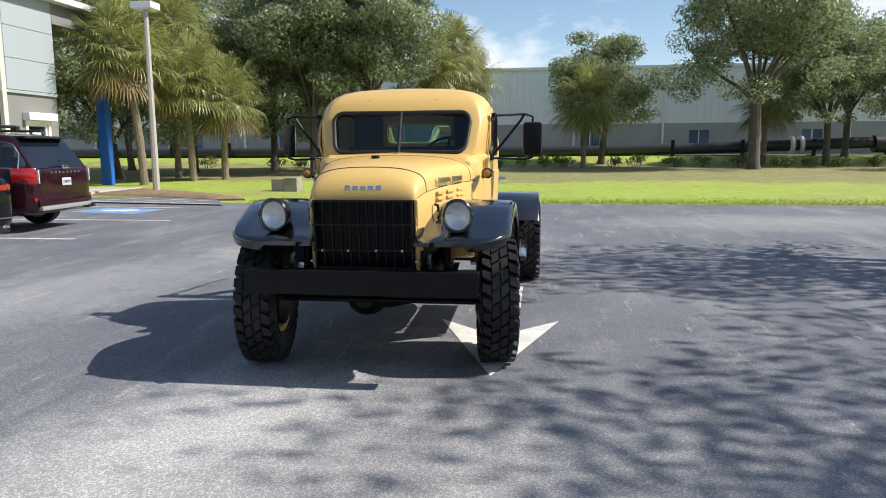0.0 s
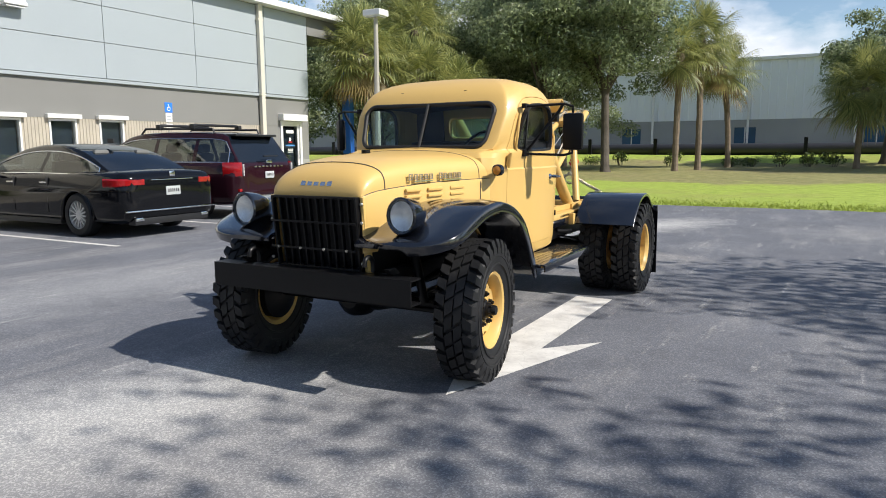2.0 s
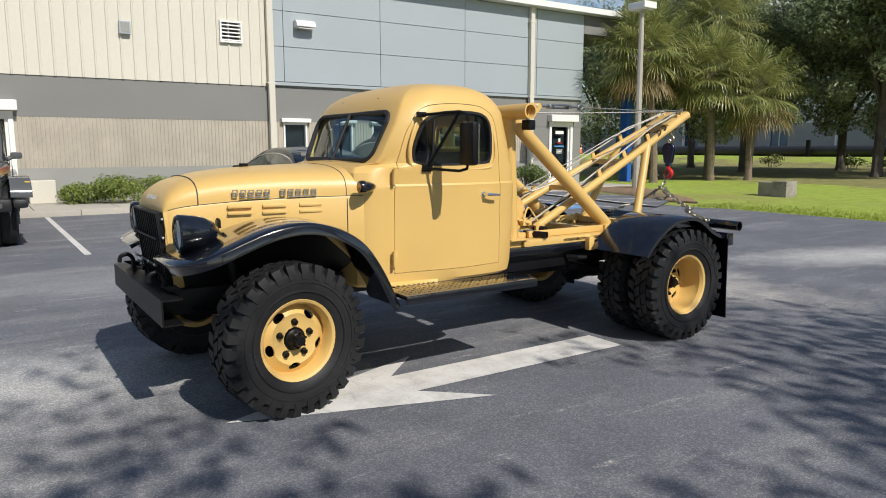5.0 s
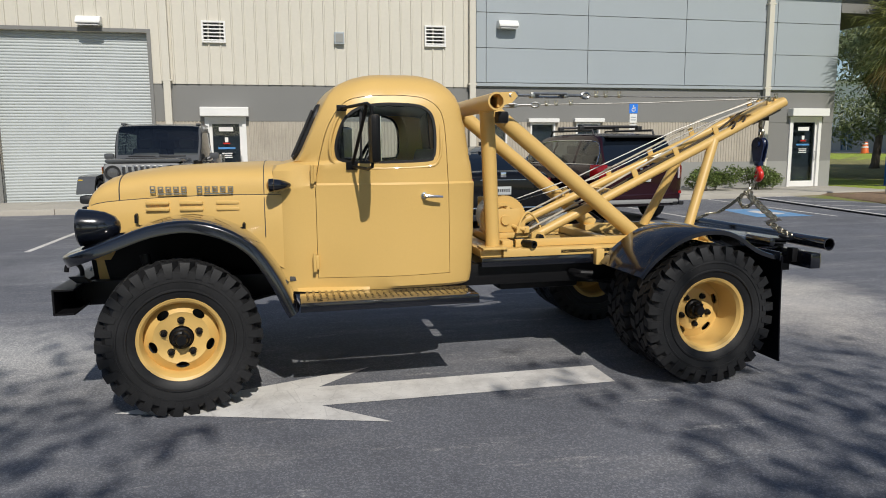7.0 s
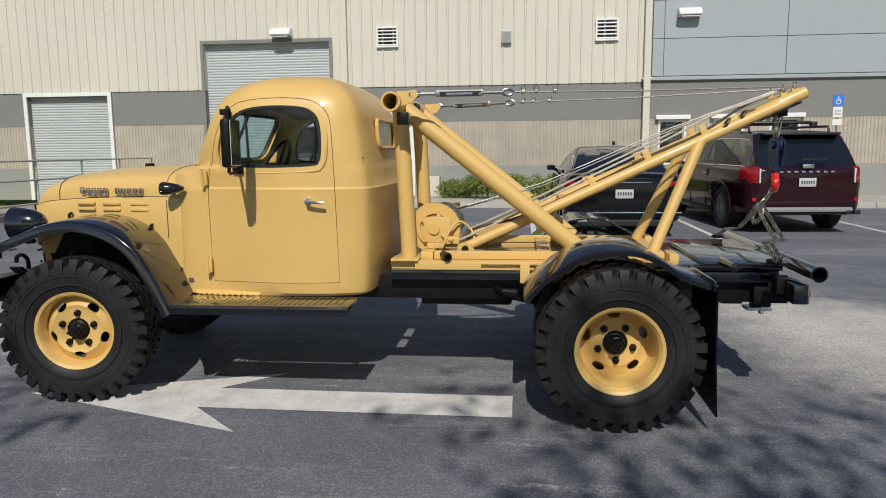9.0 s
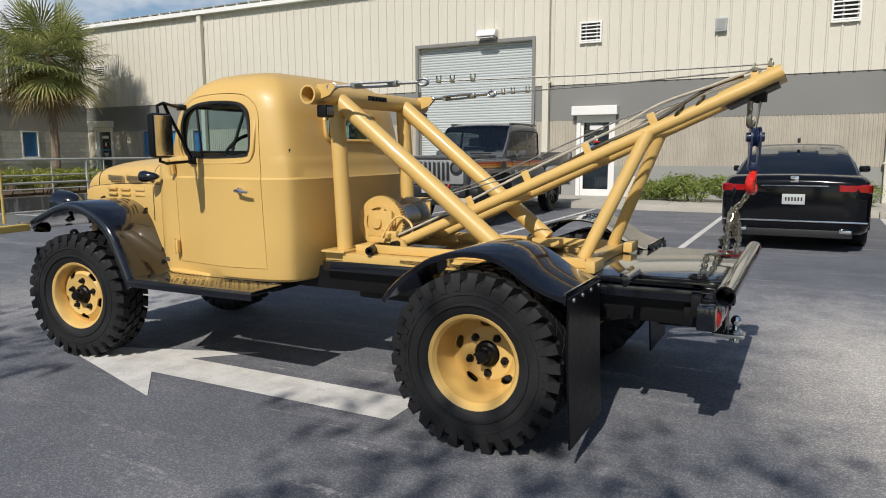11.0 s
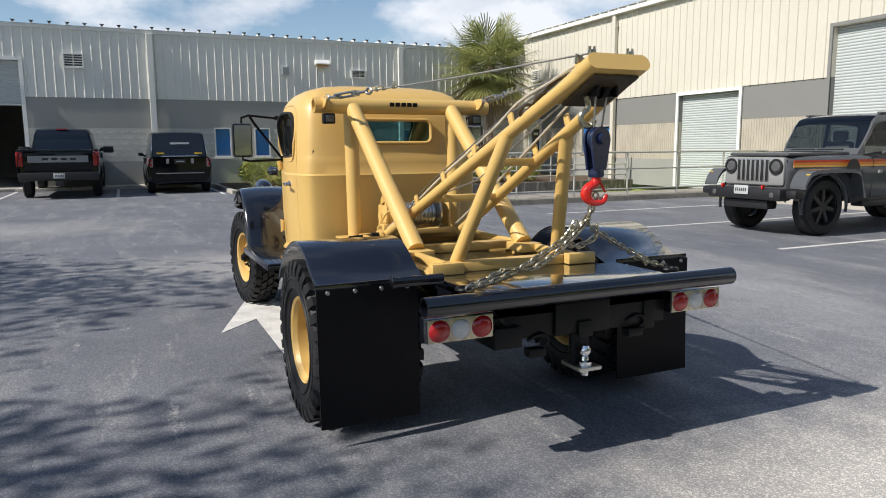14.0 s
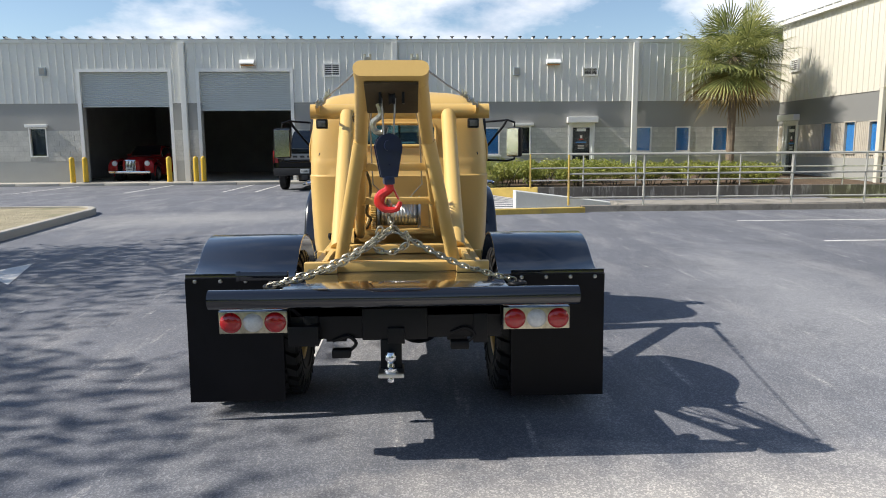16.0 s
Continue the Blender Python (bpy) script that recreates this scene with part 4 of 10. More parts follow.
def louvre(axis, at, u0, u1, z0, z1):
    e = thing("wall_louvre", ((at, (u0 + u1) / 2, z0) if axis == "x" else ((u0 + u1) / 2, at, z0)), "white metal wall louvre with slanted slats", "vent", "wall louvres")

    def put(u, v, z):
        return (v, u, z) if axis == "x" else (u, v, z)
    bm = bmesh.new()
    w = 0.05
    for a, b, za, zb in ((u0, u0 + w, z0, z1), (u1 - w, u1, z0, z1), (u0 + w, u1 - w, z1 - w, z1), (u0 + w, u1 - w, z0, z0 + w)):
        raw_box(bm, put(a, at, za), put(b, at + 0.10, zb))
    part("frame", bm, WHITE, e)
    box_part("backing", put(u0 + w, at + 0.004, z0 + w), put(u1 - w, at + 0.015, z1 - w), TRIMDARK, e)
    n = 5
    h = (z1 - z0 - 2 * w) / n
    for i in range(n):
        z = z0 + w + i * h
        bm = bmesh.new()
        q = [(0.085, z + 0.008), (0.09, z + 0.022), (0.05, z + h * 0.5), (0.045, z + h * 0.42)]
        add_loft(bm, [[put(u, at + d, zz) for d, zz in q] for u in (u0 + w, u1 - w)])
        bmesh.ops.recalc_face_normals(bm, faces=bm.faces)
        part("slat", bm, WHITE, e)


louvre("x", WX + 0.03, 3.17, 3.84, 4.68, 5.30)
louvre("x", WX + 0.03, 9.78, 10.45, 4.72, 5.36)
louvre("x", WX + 0.03, -18.9, -18.2, 4.75, 5.30)
louvre("y", SY + 0.03, 1.98, 2.72, 4.72, 5.30)
louvre("y", SY + 0.03, -9.65, -8.95, 4.72, 5.10)


def wall_lamp(axis, at, u, z, panel=False):
    e = thing("wall_lamp", ((at, u, z) if axis == "x" else (u, at, z)), "white box-shaped wall lamp with a sloped hood, unlit by day", "lamp", "wall lamps")

    def put(a, v, zz):
        return (v, a, zz) if axis == "x" else (a, v, zz)
    bm = bmesh.new()
    q = [(0.0, z), (0.0, z + 0.24), (0.20, z + 0.24), (0.34, z + 0.08), (0.34, z + 0.03)]
    add_loft(bm, [[put(a, at + d, zz) for d, zz in q] for a in (u - 0.32, u + 0.32)])
    bmesh.ops.recalc_face_normals(bm, faces=bm.faces)
    bmesh.ops.bevel(bm, geom=bm.edges, offset=0.012, segments=2, affect="EDGES")
    part("housing", bm, WHITE, e)
    # the orange hue beneath the south lamps is put into their lens colour
    box_part("lens", put(u - 0.26, at + 0.06, z - 0.025), put(u + 0.26, at + 0.30, z + 0.004), CLEARLENS if axis == "x" else AMBERLENS, e)


for u, z in ((0.18, 5.07), (12.45, 5.33)):
    wall_lamp("x", WX + 0.045, u, z)
for u in (6.05, -7.6):
    wall_lamp("y", SY + 0.03, u, 5.22)
for axis, at, u, z in (("x", WX + 0.03, 7.14, 4.72), ("y", SY + 0.03, -5.95, 4.75), ("y", SY + 0.03, 15.0, 4.8)):
    e = thing("junction_box", ((at, u, z) if axis == "x" else (u, at, z)), "small grey metal junction box on the cladding", "junction box")
    p0, p1 = (u - 0.15, z), (u + 0.15, z + 0.36)
    box_part("case", ((at, p0[0], z) if axis == "x" else (p0[0], at, z)), ((at + 0.14, p1[0], p1[1]) if axis == "x" else (p1[0], at + 0.14, p1[1])), PANEL, e, bevel=0.015)
    box_part("cover", ((at + 0.142, u - 0.11, z + 0.05) if axis == "x" else (u - 0.11, at + 0.142, z + 0.05)), ((at + 0.15, u + 0.11, z + 0.31) if axis == "x" else (u + 0.11, at + 0.15, z + 0.31)), BASEGREY, e)


def downpipe(x, y, z0, z1):
    e = thing("downpipe", (x, y, z0), "cream square metal rainwater downpipe", "downpipe", "downpipes")
    bm = bmesh.new()
    add_box(bm, (x, y, (z0 + z1) / 2), (0.16, 0.20, z1 - z0), 0.02)
    part("pipe", bm, CREAM, e)
    for z in (z0 + 1.0, (z0 + z1) / 2, z1 - 0.6):
        box_part("strap", (x - 0.084, y - 0.14, z), (x + 0.084, y + 0.14, z + 0.05), CREAM, e)


for y in (2.15, 11.30, 21.95, -12.35):
    downpipe(WX + 0.14, y, 0.13, 7.0)

# south workshop: openings (x0, x1, z0, z1)
G1, G2 = (9.6, 13.45, 0.0, 4.96), (4.23, 8.24, 0.0, 4.96)
SDOORS = [(-9.58, -8.38, 0.25, 2.62)]
SWINS = [(15.1, 15.88, 1.25, 2.55), (-3.53, -2.82, 1.2, 2.45), (-5.2, -4.5, 1.2, 2.45), (-6.65, -5.9, 1.2, 2.5), (-12.25, -11.5, 1.3, 2.44), (-14.05, -13.35, 1.3, 2.44), (-15.85, -15.1, 1.3, 2.43)]
SH = [G1, G2] + SDOORS + SWINS
band("wall_south_base", "y", SY, SY - 0.35, -18.2, 32, 0, 1.05, SH, SOUTHBASE, "grey painted masonry plinth of the workshop")
band("wall_south_block", "y", SY - 0.006, SY - 0.35, -18.2, 32, 1.05, 2.42, SH, surface("grey_split_block", (0.42, 0.41, 0.365), 0.9, vary=0.15, scale=3.0, fine=18.0, relief=0.8, dist=0.02), "grey split-faced block band")
band("wall_south_band", "y", SY + 0.004, SY - 0.35, -18.2, 32, 2.42, 3.6, SH, SOUTHBAND, "dark grey stucco band of the workshop")
band("wall_south_cladding", "y", SY + 0.03, SY - 0.35, -18.2, 32, 3.6, 6.2, SH, GREYCLAD, "weathered pale grey ribbed metal cladding", (0.335, 0.07, 0.032, 0.5))
bm = bmesh.new()
raw_box(bm, (WX + 0.3, SY - 0.3, 6.2), (32, SY + 0.085, 6.34))
tagged(part("eaves_trim", bm, GREYCLAD), "pale grey eaves trim of the workshop", "trim", kind="structure")
bm = bmesh.new()
v = [bm.verts.new(p) for p in ((WX, SY + 0.105, 6.35), (33, SY + 0.105, 6.35), (33, SY - 22, 7.6), (WX, SY - 22, 7.6))]
bm.faces.new(v)
for i in range(82):
    x = WX + 0.5 + 0.61 * i
    raw_box(bm, (x, SY - 0.9, 6.35), (x + 0.05, SY + 0.125, 6.45))
tagged(part("roof_south", bm, GREYCLAD), "low-pitched standing-seam metal roof with seam ends showing", "roof", kind="structure")
bm = bmesh.new()
for i in range(82):
    x = WX + 0.5 + 0.61 * i
    raw_box(bm, (x - 0.05, SY - 0.02, 6.452), (x + 0.10, SY + 0.135, 6.468))
    raw_box(bm, (x - 0.02, SY + 0.127, 6.39), (x + 0.07, SY + 0.135, 6.45))
tagged(part("seam_caps", bm, TRIMDARK, bpy.data.objects["roof_south"]), "dark closure caps at the seam ends", kind="stuff")
for x in (8.92, -0.46, -11.36):
    e = thing("downpipe", (x, SY + 0.14, 0), "grey-white square metal downpipe", "downpipe", "downpipes")
    bm = bmesh.new()
    add_box(bm, (x, SY + 0.14, 3.1), (0.24, 0.16, 6.2), 0.02)
    part("pipe", bm, GREYCLAD, e)
for i, d in enumerate(SDOORS):
    door_unit("door_4", "y", SY, *d)
for i, d in enumerate(SWINS):
    window_unit(f"window_{i + 7}", "y", SY, *d, blue=i in (1, 2, 4, 5, 6), hood=i in (0, 3))
roller_shutter("roller_door_3", "y", SY - 0.12, G1[0], G1[1], 3.50, 4.96, 0.2, "grey roller door raised over an open workshop bay")
roller_shutter("roller_door_4", "y", SY - 0.12, G2[0], G2[1], 3.32, 4.96, 0.2, "grey roller door raised over an open workshop bay")
for k, g in enumerate((G1, G2)):
    frame_trim(f"bay_trim_{k + 1}", "y", SY + 0.034, g[0], g[1], 0.0, 4.96, 0.14, 0.04, WHITE, "pale steel surround of the workshop bay", False)
# workshop room behind the open bays
room = bmesh.new()
raw_box(room, (2.5, -33.3, -0.02), (15.0, -33.0, 5.6))
raw_box(room, (2.2, -33.0, -0.02), (2.5, SY - 0.36, 5.6))
raw_box(room, (15.0, -33.0, -0.02), (15.3, SY - 0.36, 5.6))
tagged(part("wall_workshop", room, DARKROOM), "dim grey inner walls of the workshop", "wall", kind="structure")
box_part("workshop_ceiling", (2.2, -33.3, 5.6), (15.3, SY - 0.36, 5.7), DARKROOM)
tagged(bpy.data.objects["workshop_ceiling"], "dark ceiling of the workshop", "ceiling", kind="structure")
box_part("workshop_floor", (2.5, -33.0, -0.01), (15.0, SY, 0.10), CONCRETE)
tagged(bpy.data.objects["workshop_floor"], "grey concrete workshop floor", "floor", kind="structure")
for x in (13.75, 9.55, 8.38, 13.3, 8.12):
    near = x in (13.75, 9.55, 8.38)
    y = SY + 0.75 if near else SY + 0.5
    e = thing("bollard", (x, y, 0.1), "yellow painted steel bollard with a domed top", "bollard", "bollards by the bays")
    bm = bmesh.new()
    add_lathe(bm, [(0.0, 1.25), (0.06, 1.235), (0.10, 1.19), (0.11, 1.14), (0.11, 0.1), (0.0, 0.1)], 16, Matrix.Translation((x, y, 0)) @ Matrix.Rotation(radians(-90), 4, "Y"))
    bmesh.ops.recalc_face_normals(bm, faces=bm.faces)
    part("post", bm, YELLOW, e, smooth=True)
    bm = bmesh.new()
    add_lathe(bm, [(0.112, 0.1), (0.17, 0.1), (0.17, 0.125), (0.112, 0.14)], 16, Matrix.Translation((x, y, 0)) @ Matrix.Rotation(radians(-90), 4, "Y"), close=True)
    bmesh.ops.recalc_face_normals(bm, faces=bm.faces)
    part("collar", bm, CONCRETE, e, smooth=True)

def streaked_concrete():
    """Dark weathered concrete with pale runs down its face."""
    m, nt, b = shader("streaked_concrete")
    co, mp = nt.nodes.new("ShaderNodeTexCoord"), nt.nodes.new("ShaderNodeMapping")
    mp.inputs["Scale"].default_value = (1.0, 1.0, 0.16)
    nt.links.new(co.outputs["Object"], mp.inputs["Vector"])
    n = nt.nodes.new("ShaderNodeTexNoise")
    n.inputs["Scale"].default_value, n.inputs["Detail"].default_value, n.inputs["Roughness"].default_value = 5.0, 7.0, 0.7
    nt.links.new(mp.outputs["Vector"], n.inputs["Vector"])
    broad, fine = noise_tex(nt, 0.8, 5.0, 0.6), noise_tex(nt, 30.0, 4.0, 0.6)
    c = ramp(nt, broad.outputs["Fac"], [(0.3, (0.075, 0.066, 0.055)), (0.7, (0.155, 0.14, 0.12))]).outputs["Color"]
    c = mixc(nt, ramp(nt, n.outputs["Fac"], [(0.52, (0, 0, 0)), (0.66, (0.85, 0.85, 0.85))]).outputs["Color"], c, (0.45, 0.43, 0.39))
    nt.links.new(c, b.inputs["Base Color"])
    b.inputs["Roughness"].default_value = 0.9
    bump(nt, b, fine.outputs["Fac"], 0.4, 0.01)
    return m


# ---- ramp, retaining wall, railings and planter in the corner ----
PALEBLOCK = surface("pale_painted_concrete", (0.56, 0.57, 0.54), 0.8, vary=0.08, scale=1.5, fine=30.0, relief=0.2, dirt=((0.36, 0.35, 0.31), 1.2, 0.6))
bm = bmesh.new()
raw_box(bm, (-18.2, -6.3, -0.26), (-6.6, -4.95, 0.10))
tagged(part("ramp", bm, STAINED), "pale concrete ramp behind the railing", "ramp", kind="structure")
bm = prism([(-3.75, -0.02), (-3.75, 0.50), (-6.1, 0.20), (-6.1, -0.02)], "y", -4.90, -4.42)
bmesh.ops.bevel(bm, geom=bm.edges, offset=0.012, segments=1, affect="EDGES")
tagged(part("ramp_parapet", bm, PALEBLOCK), "pale grey sloping concrete block at the ramp's foot", "parapet", kind="structure")
# the retaining wall: rises from the aisle's corner, yellow at its low end
e = thing("retaining_wall", (-9.5, -11.1, 0), "low stained concrete retaining wall with a yellow-painted end", "wall", kind="structure")
WALLINE = [(-2.92, -12.75, 0.05), (-4.0, -11.75, 0.15), (-5.45, -11.1, 0.20)]
bm = bmesh.new()
add_loft(bm, [[(x, y, -0.3), (x, y, z - 0.01), (x - 0.012, y - 0.012, z), (x - 0.12, y - 0.2, z), (x - 0.12, y - 0.2, -0.3)] for x, y, z in WALLINE])
bmesh.ops.recalc_face_normals(bm, faces=bm.faces)
part("painted_end", bm, YELLOWWALL, e, "worn yellow paint")
box_part("wall_face", (-18.2, -11.32, -0.3), (-5.46, -11.1, 0.20), streaked_concrete(), e, bevel=0.015)
bm = bmesh.new()
soil = [(-2.75, -13.0, 0.06), (-4.0, -11.9, 0.13), (-5.45, -11.33, 0.17), (-18.2, -11.33, 0.17), (-18.2, -18.5, 0.30), (-2.75, -18.5, 0.14)]
add_loft(bm, [[(x, y, -0.3) for x, y, z in soil], soil])
bmesh.ops.recalc_face_normals(bm, faces=bm.faces)
tagged(part("planter_soil", bm, MULCH), "brown mulch of the raised planter", "soil", kind="structure")
bm = bmesh.new()
add_box(bm, (-2.62, -15.75, 0.05), (0.18, 5.5, 0.16), 0.02)
tagged(part("planter_kerb", bm, CONCRETE), "pale concrete kerb beside the planter", "kerb", kind="structure")
bm = bmesh.new()
add_box(bm, (-11.75, -4.2, 0.06), (12.9, 0.2, 0.18), 0.015)
tagged(part("ramp_kerb", bm, STAINED), "concrete kerb at the foot of the railing", "kerb", kind="structure")
bm = bmesh.new()
add_box(bm, (-4.05, -3.78, 0.05), (2.60, 0.17, 0.16), 0.02, Matrix.Rotation(radians(9.0), 3, "Z"))
tagged(part("yellow_kerb", bm, YELLOWWALL), "yellow painted kerb at the ramp's foot", "kerb", kind="structure")


def railing(y, x0, x1, z, h, material, n):
    e = thing("railing", ((x0 + x1) / 2, y, z), "galvanised tube railing with three rails, weathered pale grey", "railing", "ramp railings")
    for i in range(n):
        x = x0 + (x1 - x0) * i / (n - 1)
        bm = bmesh.new()
        add_tube(bm, [(x, y, z), (x, y, z + h)], 0.026, 10)
        bmesh.ops.recalc_face_normals(bm, faces=bm.faces)
        part("post", bm, YELLOWWALL if x > -5.3 else material, e, smooth=True)
    for k, f in enumerate((1.0, 0.62, 0.15) if y > -5 else (1.0, 0.57, 0.2)):
        bm = bmesh.new()
        add_tube(bm, [(x0 - 0.02, y, z + h * f), (x1 + 0.02, y, z + h * f)], 0.024, 10)
        bmesh.ops.recalc_face_normals(bm, faces=bm.faces)
        part("rail", bm, material, e, smooth=True)


RAILPAINT = surface("weathered_grey_paint", (0.42, 0.41, 0.36), 0.5, vary=0.15, scale=6.0, fine=40.0, relief=0.1)
railing(-4.2, -17.8, -5.0, 0.15, 1.22, RAILPAINT, 8)
railing(-11.2, -17.9, -5.22, 0.19, 1.13, RAILPAINT, 8)
box_part("utility_cabinet", (-18.14, 4.50, 0.13), (-17.70, 5.12, 0.74), CREAM, bevel=0.02)
tagged(bpy.data.objects["utility_cabinet"], "small cream utility box beside the glass door", "utility box")

# ---- far side to the north: service road, pipeline and warehouse ----
NY = 62.0
band("wall_warehouse_base", "y", NY - 0.02, NY + 0.4, -90, 120, -0.2, 3.6, [(12.6 + 9 * i, 14.2 + 9 * i, 1.2, 3.0) for i in range(-9, 8)], surface("warehouse_grey", (0.36, 0.365, 0.345), 0.8, vary=0.1, scale=0.3), "grey lower wall of the far warehouse")
band("wall_warehouse_top", "y", NY - 0.05, NY + 0.4, -90, 120, 3.6, 8.15, [], surface("white_metal_siding", (0.80, 0.82, 0.81), 0.5, vary=0.04, scale=0.1), "pale ribbed upper wall of the far warehouse", (0.6, 0.1, 0.04, 0.5))
for i in range(-9, 8):
    e = thing("warehouse_window", (13.4 + 9 * i, NY, 1.2), "blue-tinted window in the far warehouse", "window", "warehouse windows", "structure")
    box_part("pane", (12.6 + 9 * i, NY + 0.1, 1.2), (14.2 + 9 * i, NY + 0.15, 3.0), surface("blue_glass", (0.05, 0.12, 0.2), 0.1) if i == -9 else bpy.data.materials["blue_glass"], e)
    box_part("mullion", (13.36 + 9 * i, NY + 0.02, 1.2), (13.44 + 9 * i, NY + 0.09, 3.0), WHITE, e)
box_part("warehouse_roof_trim", (-90, NY - 0.3, 8.15), (120, NY + 0.5, 8.38), WHITE)
tagged(bpy.data.objects["warehouse_roof_trim"], "pale roof trim of the warehouse", "trim", kind="structure")
box_part("warehouse_roof", (-90, NY + 0.5, 8.15), (120, NY + 40, 8.35), GREYCLAD)
tagged(bpy.data.objects["warehouse_roof"], "flat pale warehouse roof", "roof", kind="structure")
for i in range(-7, 10):
    e = thing("downpipe", (3.0 + 7.4 * i, NY - 0.15, 0.3), "thin white downpipe on the warehouse", "downpipe", "warehouse downpipes")
    box_part("pipe", (2.92 + 7.4 * i, NY - 0.26, 0.25), (3.08 + 7.4 * i, NY - 0.1, 8.15), WHITE, e)
bm = bmesh.new()
raw_box(bm, (-120, 57.2, 0.80), (140, NY, 0.97))
tagged(part("service_road", bm, ASPHALT), "asphalt strip before the warehouse", "road", kind="structure")
bm = bmesh.new()
add_tube(bm, [(-45, 55.5, 1.25), (4, 55.5, 1.30), (13, 55.3, 1.50), (24, 55.0, 1.85)], 0.42, 16)
add_tube(bm, [(24.1, 55.0, 1.75), (40, 55.0, 1.75)], 0.62, 16)
pipe_line = tagged(part("pipeline", bm, PIPE, smooth=True), "long black pipeline lying beyond the lawn", "pipe")
for x in (18.47, 19.13):
    bm = bmesh.new()
    add_tube(bm, [(x - 0.11, 55.05, 1.70), (x + 0.11, 55.05, 1.70)], 0.66, 20)
    part("flange_band", bm, WHITE, pipe_line, "white painted band", smooth=True)

for i in range(16):
    x = -40 + 5 * i
    e = thing("pipe_support", (x, 55.4, 0.8), "dark steel support post of the pipeline", "pipe support", "pipeline supports")
    box_part("post", (x - 0.12, 54.75, 0.75), (x + 0.12, 54.95, 2.1), SATIN, e)
    box_part("cradle", (x - 0.12, 54.96, 0.75), (x + 0.12, 55.9, 0.95), SATIN, e)


# ---- street furniture by the lawn ----
def lamp_post(x, y, h):
    e = thing("lamp_post", (x, y, 0), "pale concrete lamp post with a flat box lamp head", "lamp post")
    bm = bmesh.new()
    rs = [(0.125, 0.0), (0.075, h)]
    add_loft(bm, [[(x + r * math.cos(a), y + r * math.sin(a), z) for a in [2 * math.pi * k / 8 for k in range(8)]] for r, z in rs])
    part("pole", bm, CONCRETE, e)
    box_part("head", (x - 0.36, y - 0.30, h + 0.02), (x + 0.36, y + 0.30, h + 0.24), WHITE, e, bevel=0.03)
    box_part("lens", (x - 0.28, y - 0.22, h - 0.02), (x + 0.28, y + 0.22, h + 0.018), CLEARLENS, e)


lamp_post(-12.9, 22.3, 6.1)
e = thing("accessible_parking_sign", (-16.45, 16.04, 0.13), "blue and white accessible-parking sign on a steel post", "sign")
tube_part("post", [(-16.45, 16.04, 0.13), (-16.45, 16.04, 2.88)], 0.026, STEEL, e, n=8)
box_part("plate", (-16.415, 15.90, 2.62), (-16.405, 16.18, 2.92), SIGNBLUE, e)
box_part("lower_plate", (-16.415, 15.92, 2.33), (-16.405, 16.16, 2.60), WHITE, e)
box_part("small_plate", (-16.415, 15.92, 2.12), (-16.405, 16.16, 2.28), WHITE, e)
bm = bmesh.new()
add_lathe(bm, [(0.045, 0), (0.065, 0), (0.065, 0.004), (0.045, 0.004)], 20, Matrix.Translation((-16.404, 16.04, 2.73)), close=True)
raw_box(bm, (-16.404, 16.02, 2.75), (-16.400, 16.05, 2.87))
raw_box(bm, (-16.404, 16.02, 2.775), (-16.400, 16.10, 2.797))
part("symbol", bm, WHITE, e)
for k in range(2):
    box_part("text_bar", (-16.404, 15.96, 2.40 + 0.08 * k), (-16.401, 16.12, 2.43 + 0.08 * k), PANEL, e)
e = thing("blue_column", (-18.0, 27.4, 0), "tall bright blue steel column at the covered bay", "column")
box_part("shaft", (-18.15, 27.2, 0.0), (-17.75, 27.55, 5.0), BLUEPAINT, e, bevel=0.02)
box_part("base", (-18.35, 27.0, 0.0), (-17.5, 27.7, 0.10), CONCRETE, e)
e = thing("concrete_box", (-9.0, 24.6, 0.05), "pair of grey concrete utility boxes on the lawn", "utility box")
box_part("box", (-9.6, 24.3, 0.02), (-9.12, 24.8, 0.48), STAINED, e, bevel=0.02)
box_part("tall_box", (-9.1, 24.25, 0.02), (-8.62, 24.85, 0.52), STAINED, e, bevel=0.02)

# ---- the wrecker truck ----
XC = -1.205  # its centre line at the tail; x below is measured from there, to its left side
truck = thing("wrecker_truck", (XC, 6.5, 0), "vintage tan wrecker truck with black fenders and a tube boom", "truck")


def fitted(p):
    """From the drawing's axes to the truck as it stands: a trace wider at the cab, turned by 0.7 degrees."""
    x, y, z = p
    k = min(1.0, max(0.0, (y - 4.6) / 0.9))
    ny = 8.1 + 1.0165 * (y - 8.1)
    if z < 0.96:
        ny -= 0.085 * min(1.0, max(0.0, (y - 8.7) / 0.3))
    nz = z if z < 0.7 else 0.7 + (z - 0.7) * 1.022
    if z > 0.76 and y < 5.2:  # the nose stands a trace ahead, its far side more
        ny -= (0.035 + 0.025 * (0.5 - x / 1.8)) * min(1.0, (5.2 - y) / 0.8)
    if z > 0.66 and abs(x) < 0.8 and 5.42 < y < 6.2:  # the cab draws in towards the cowl
        t = (y - 5.42) / 0.25 if y < 5.67 else (6.2 - y) / 0.53
        x *= 1.0 - 0.11 * t * t * (3 - 2 * t) * min(1.0, max(0.0, (1.72 - z) / 0.35))
    return Vector((XC + x * (1.0 + 0.05 * k) + (9.2 - ny) * 0.0125, ny, nz))


def tp(name, bm, material, parent=None, label="", smooth=True, angle=35.0, fix=True):
    for v in bm.verts:
        v.co = fitted(v.co)
    if fix:
        bmesh.ops.recalc_face_normals(bm, faces=bm.faces)
    return part(name, bm, material, parent or truck, label, smooth, angle)


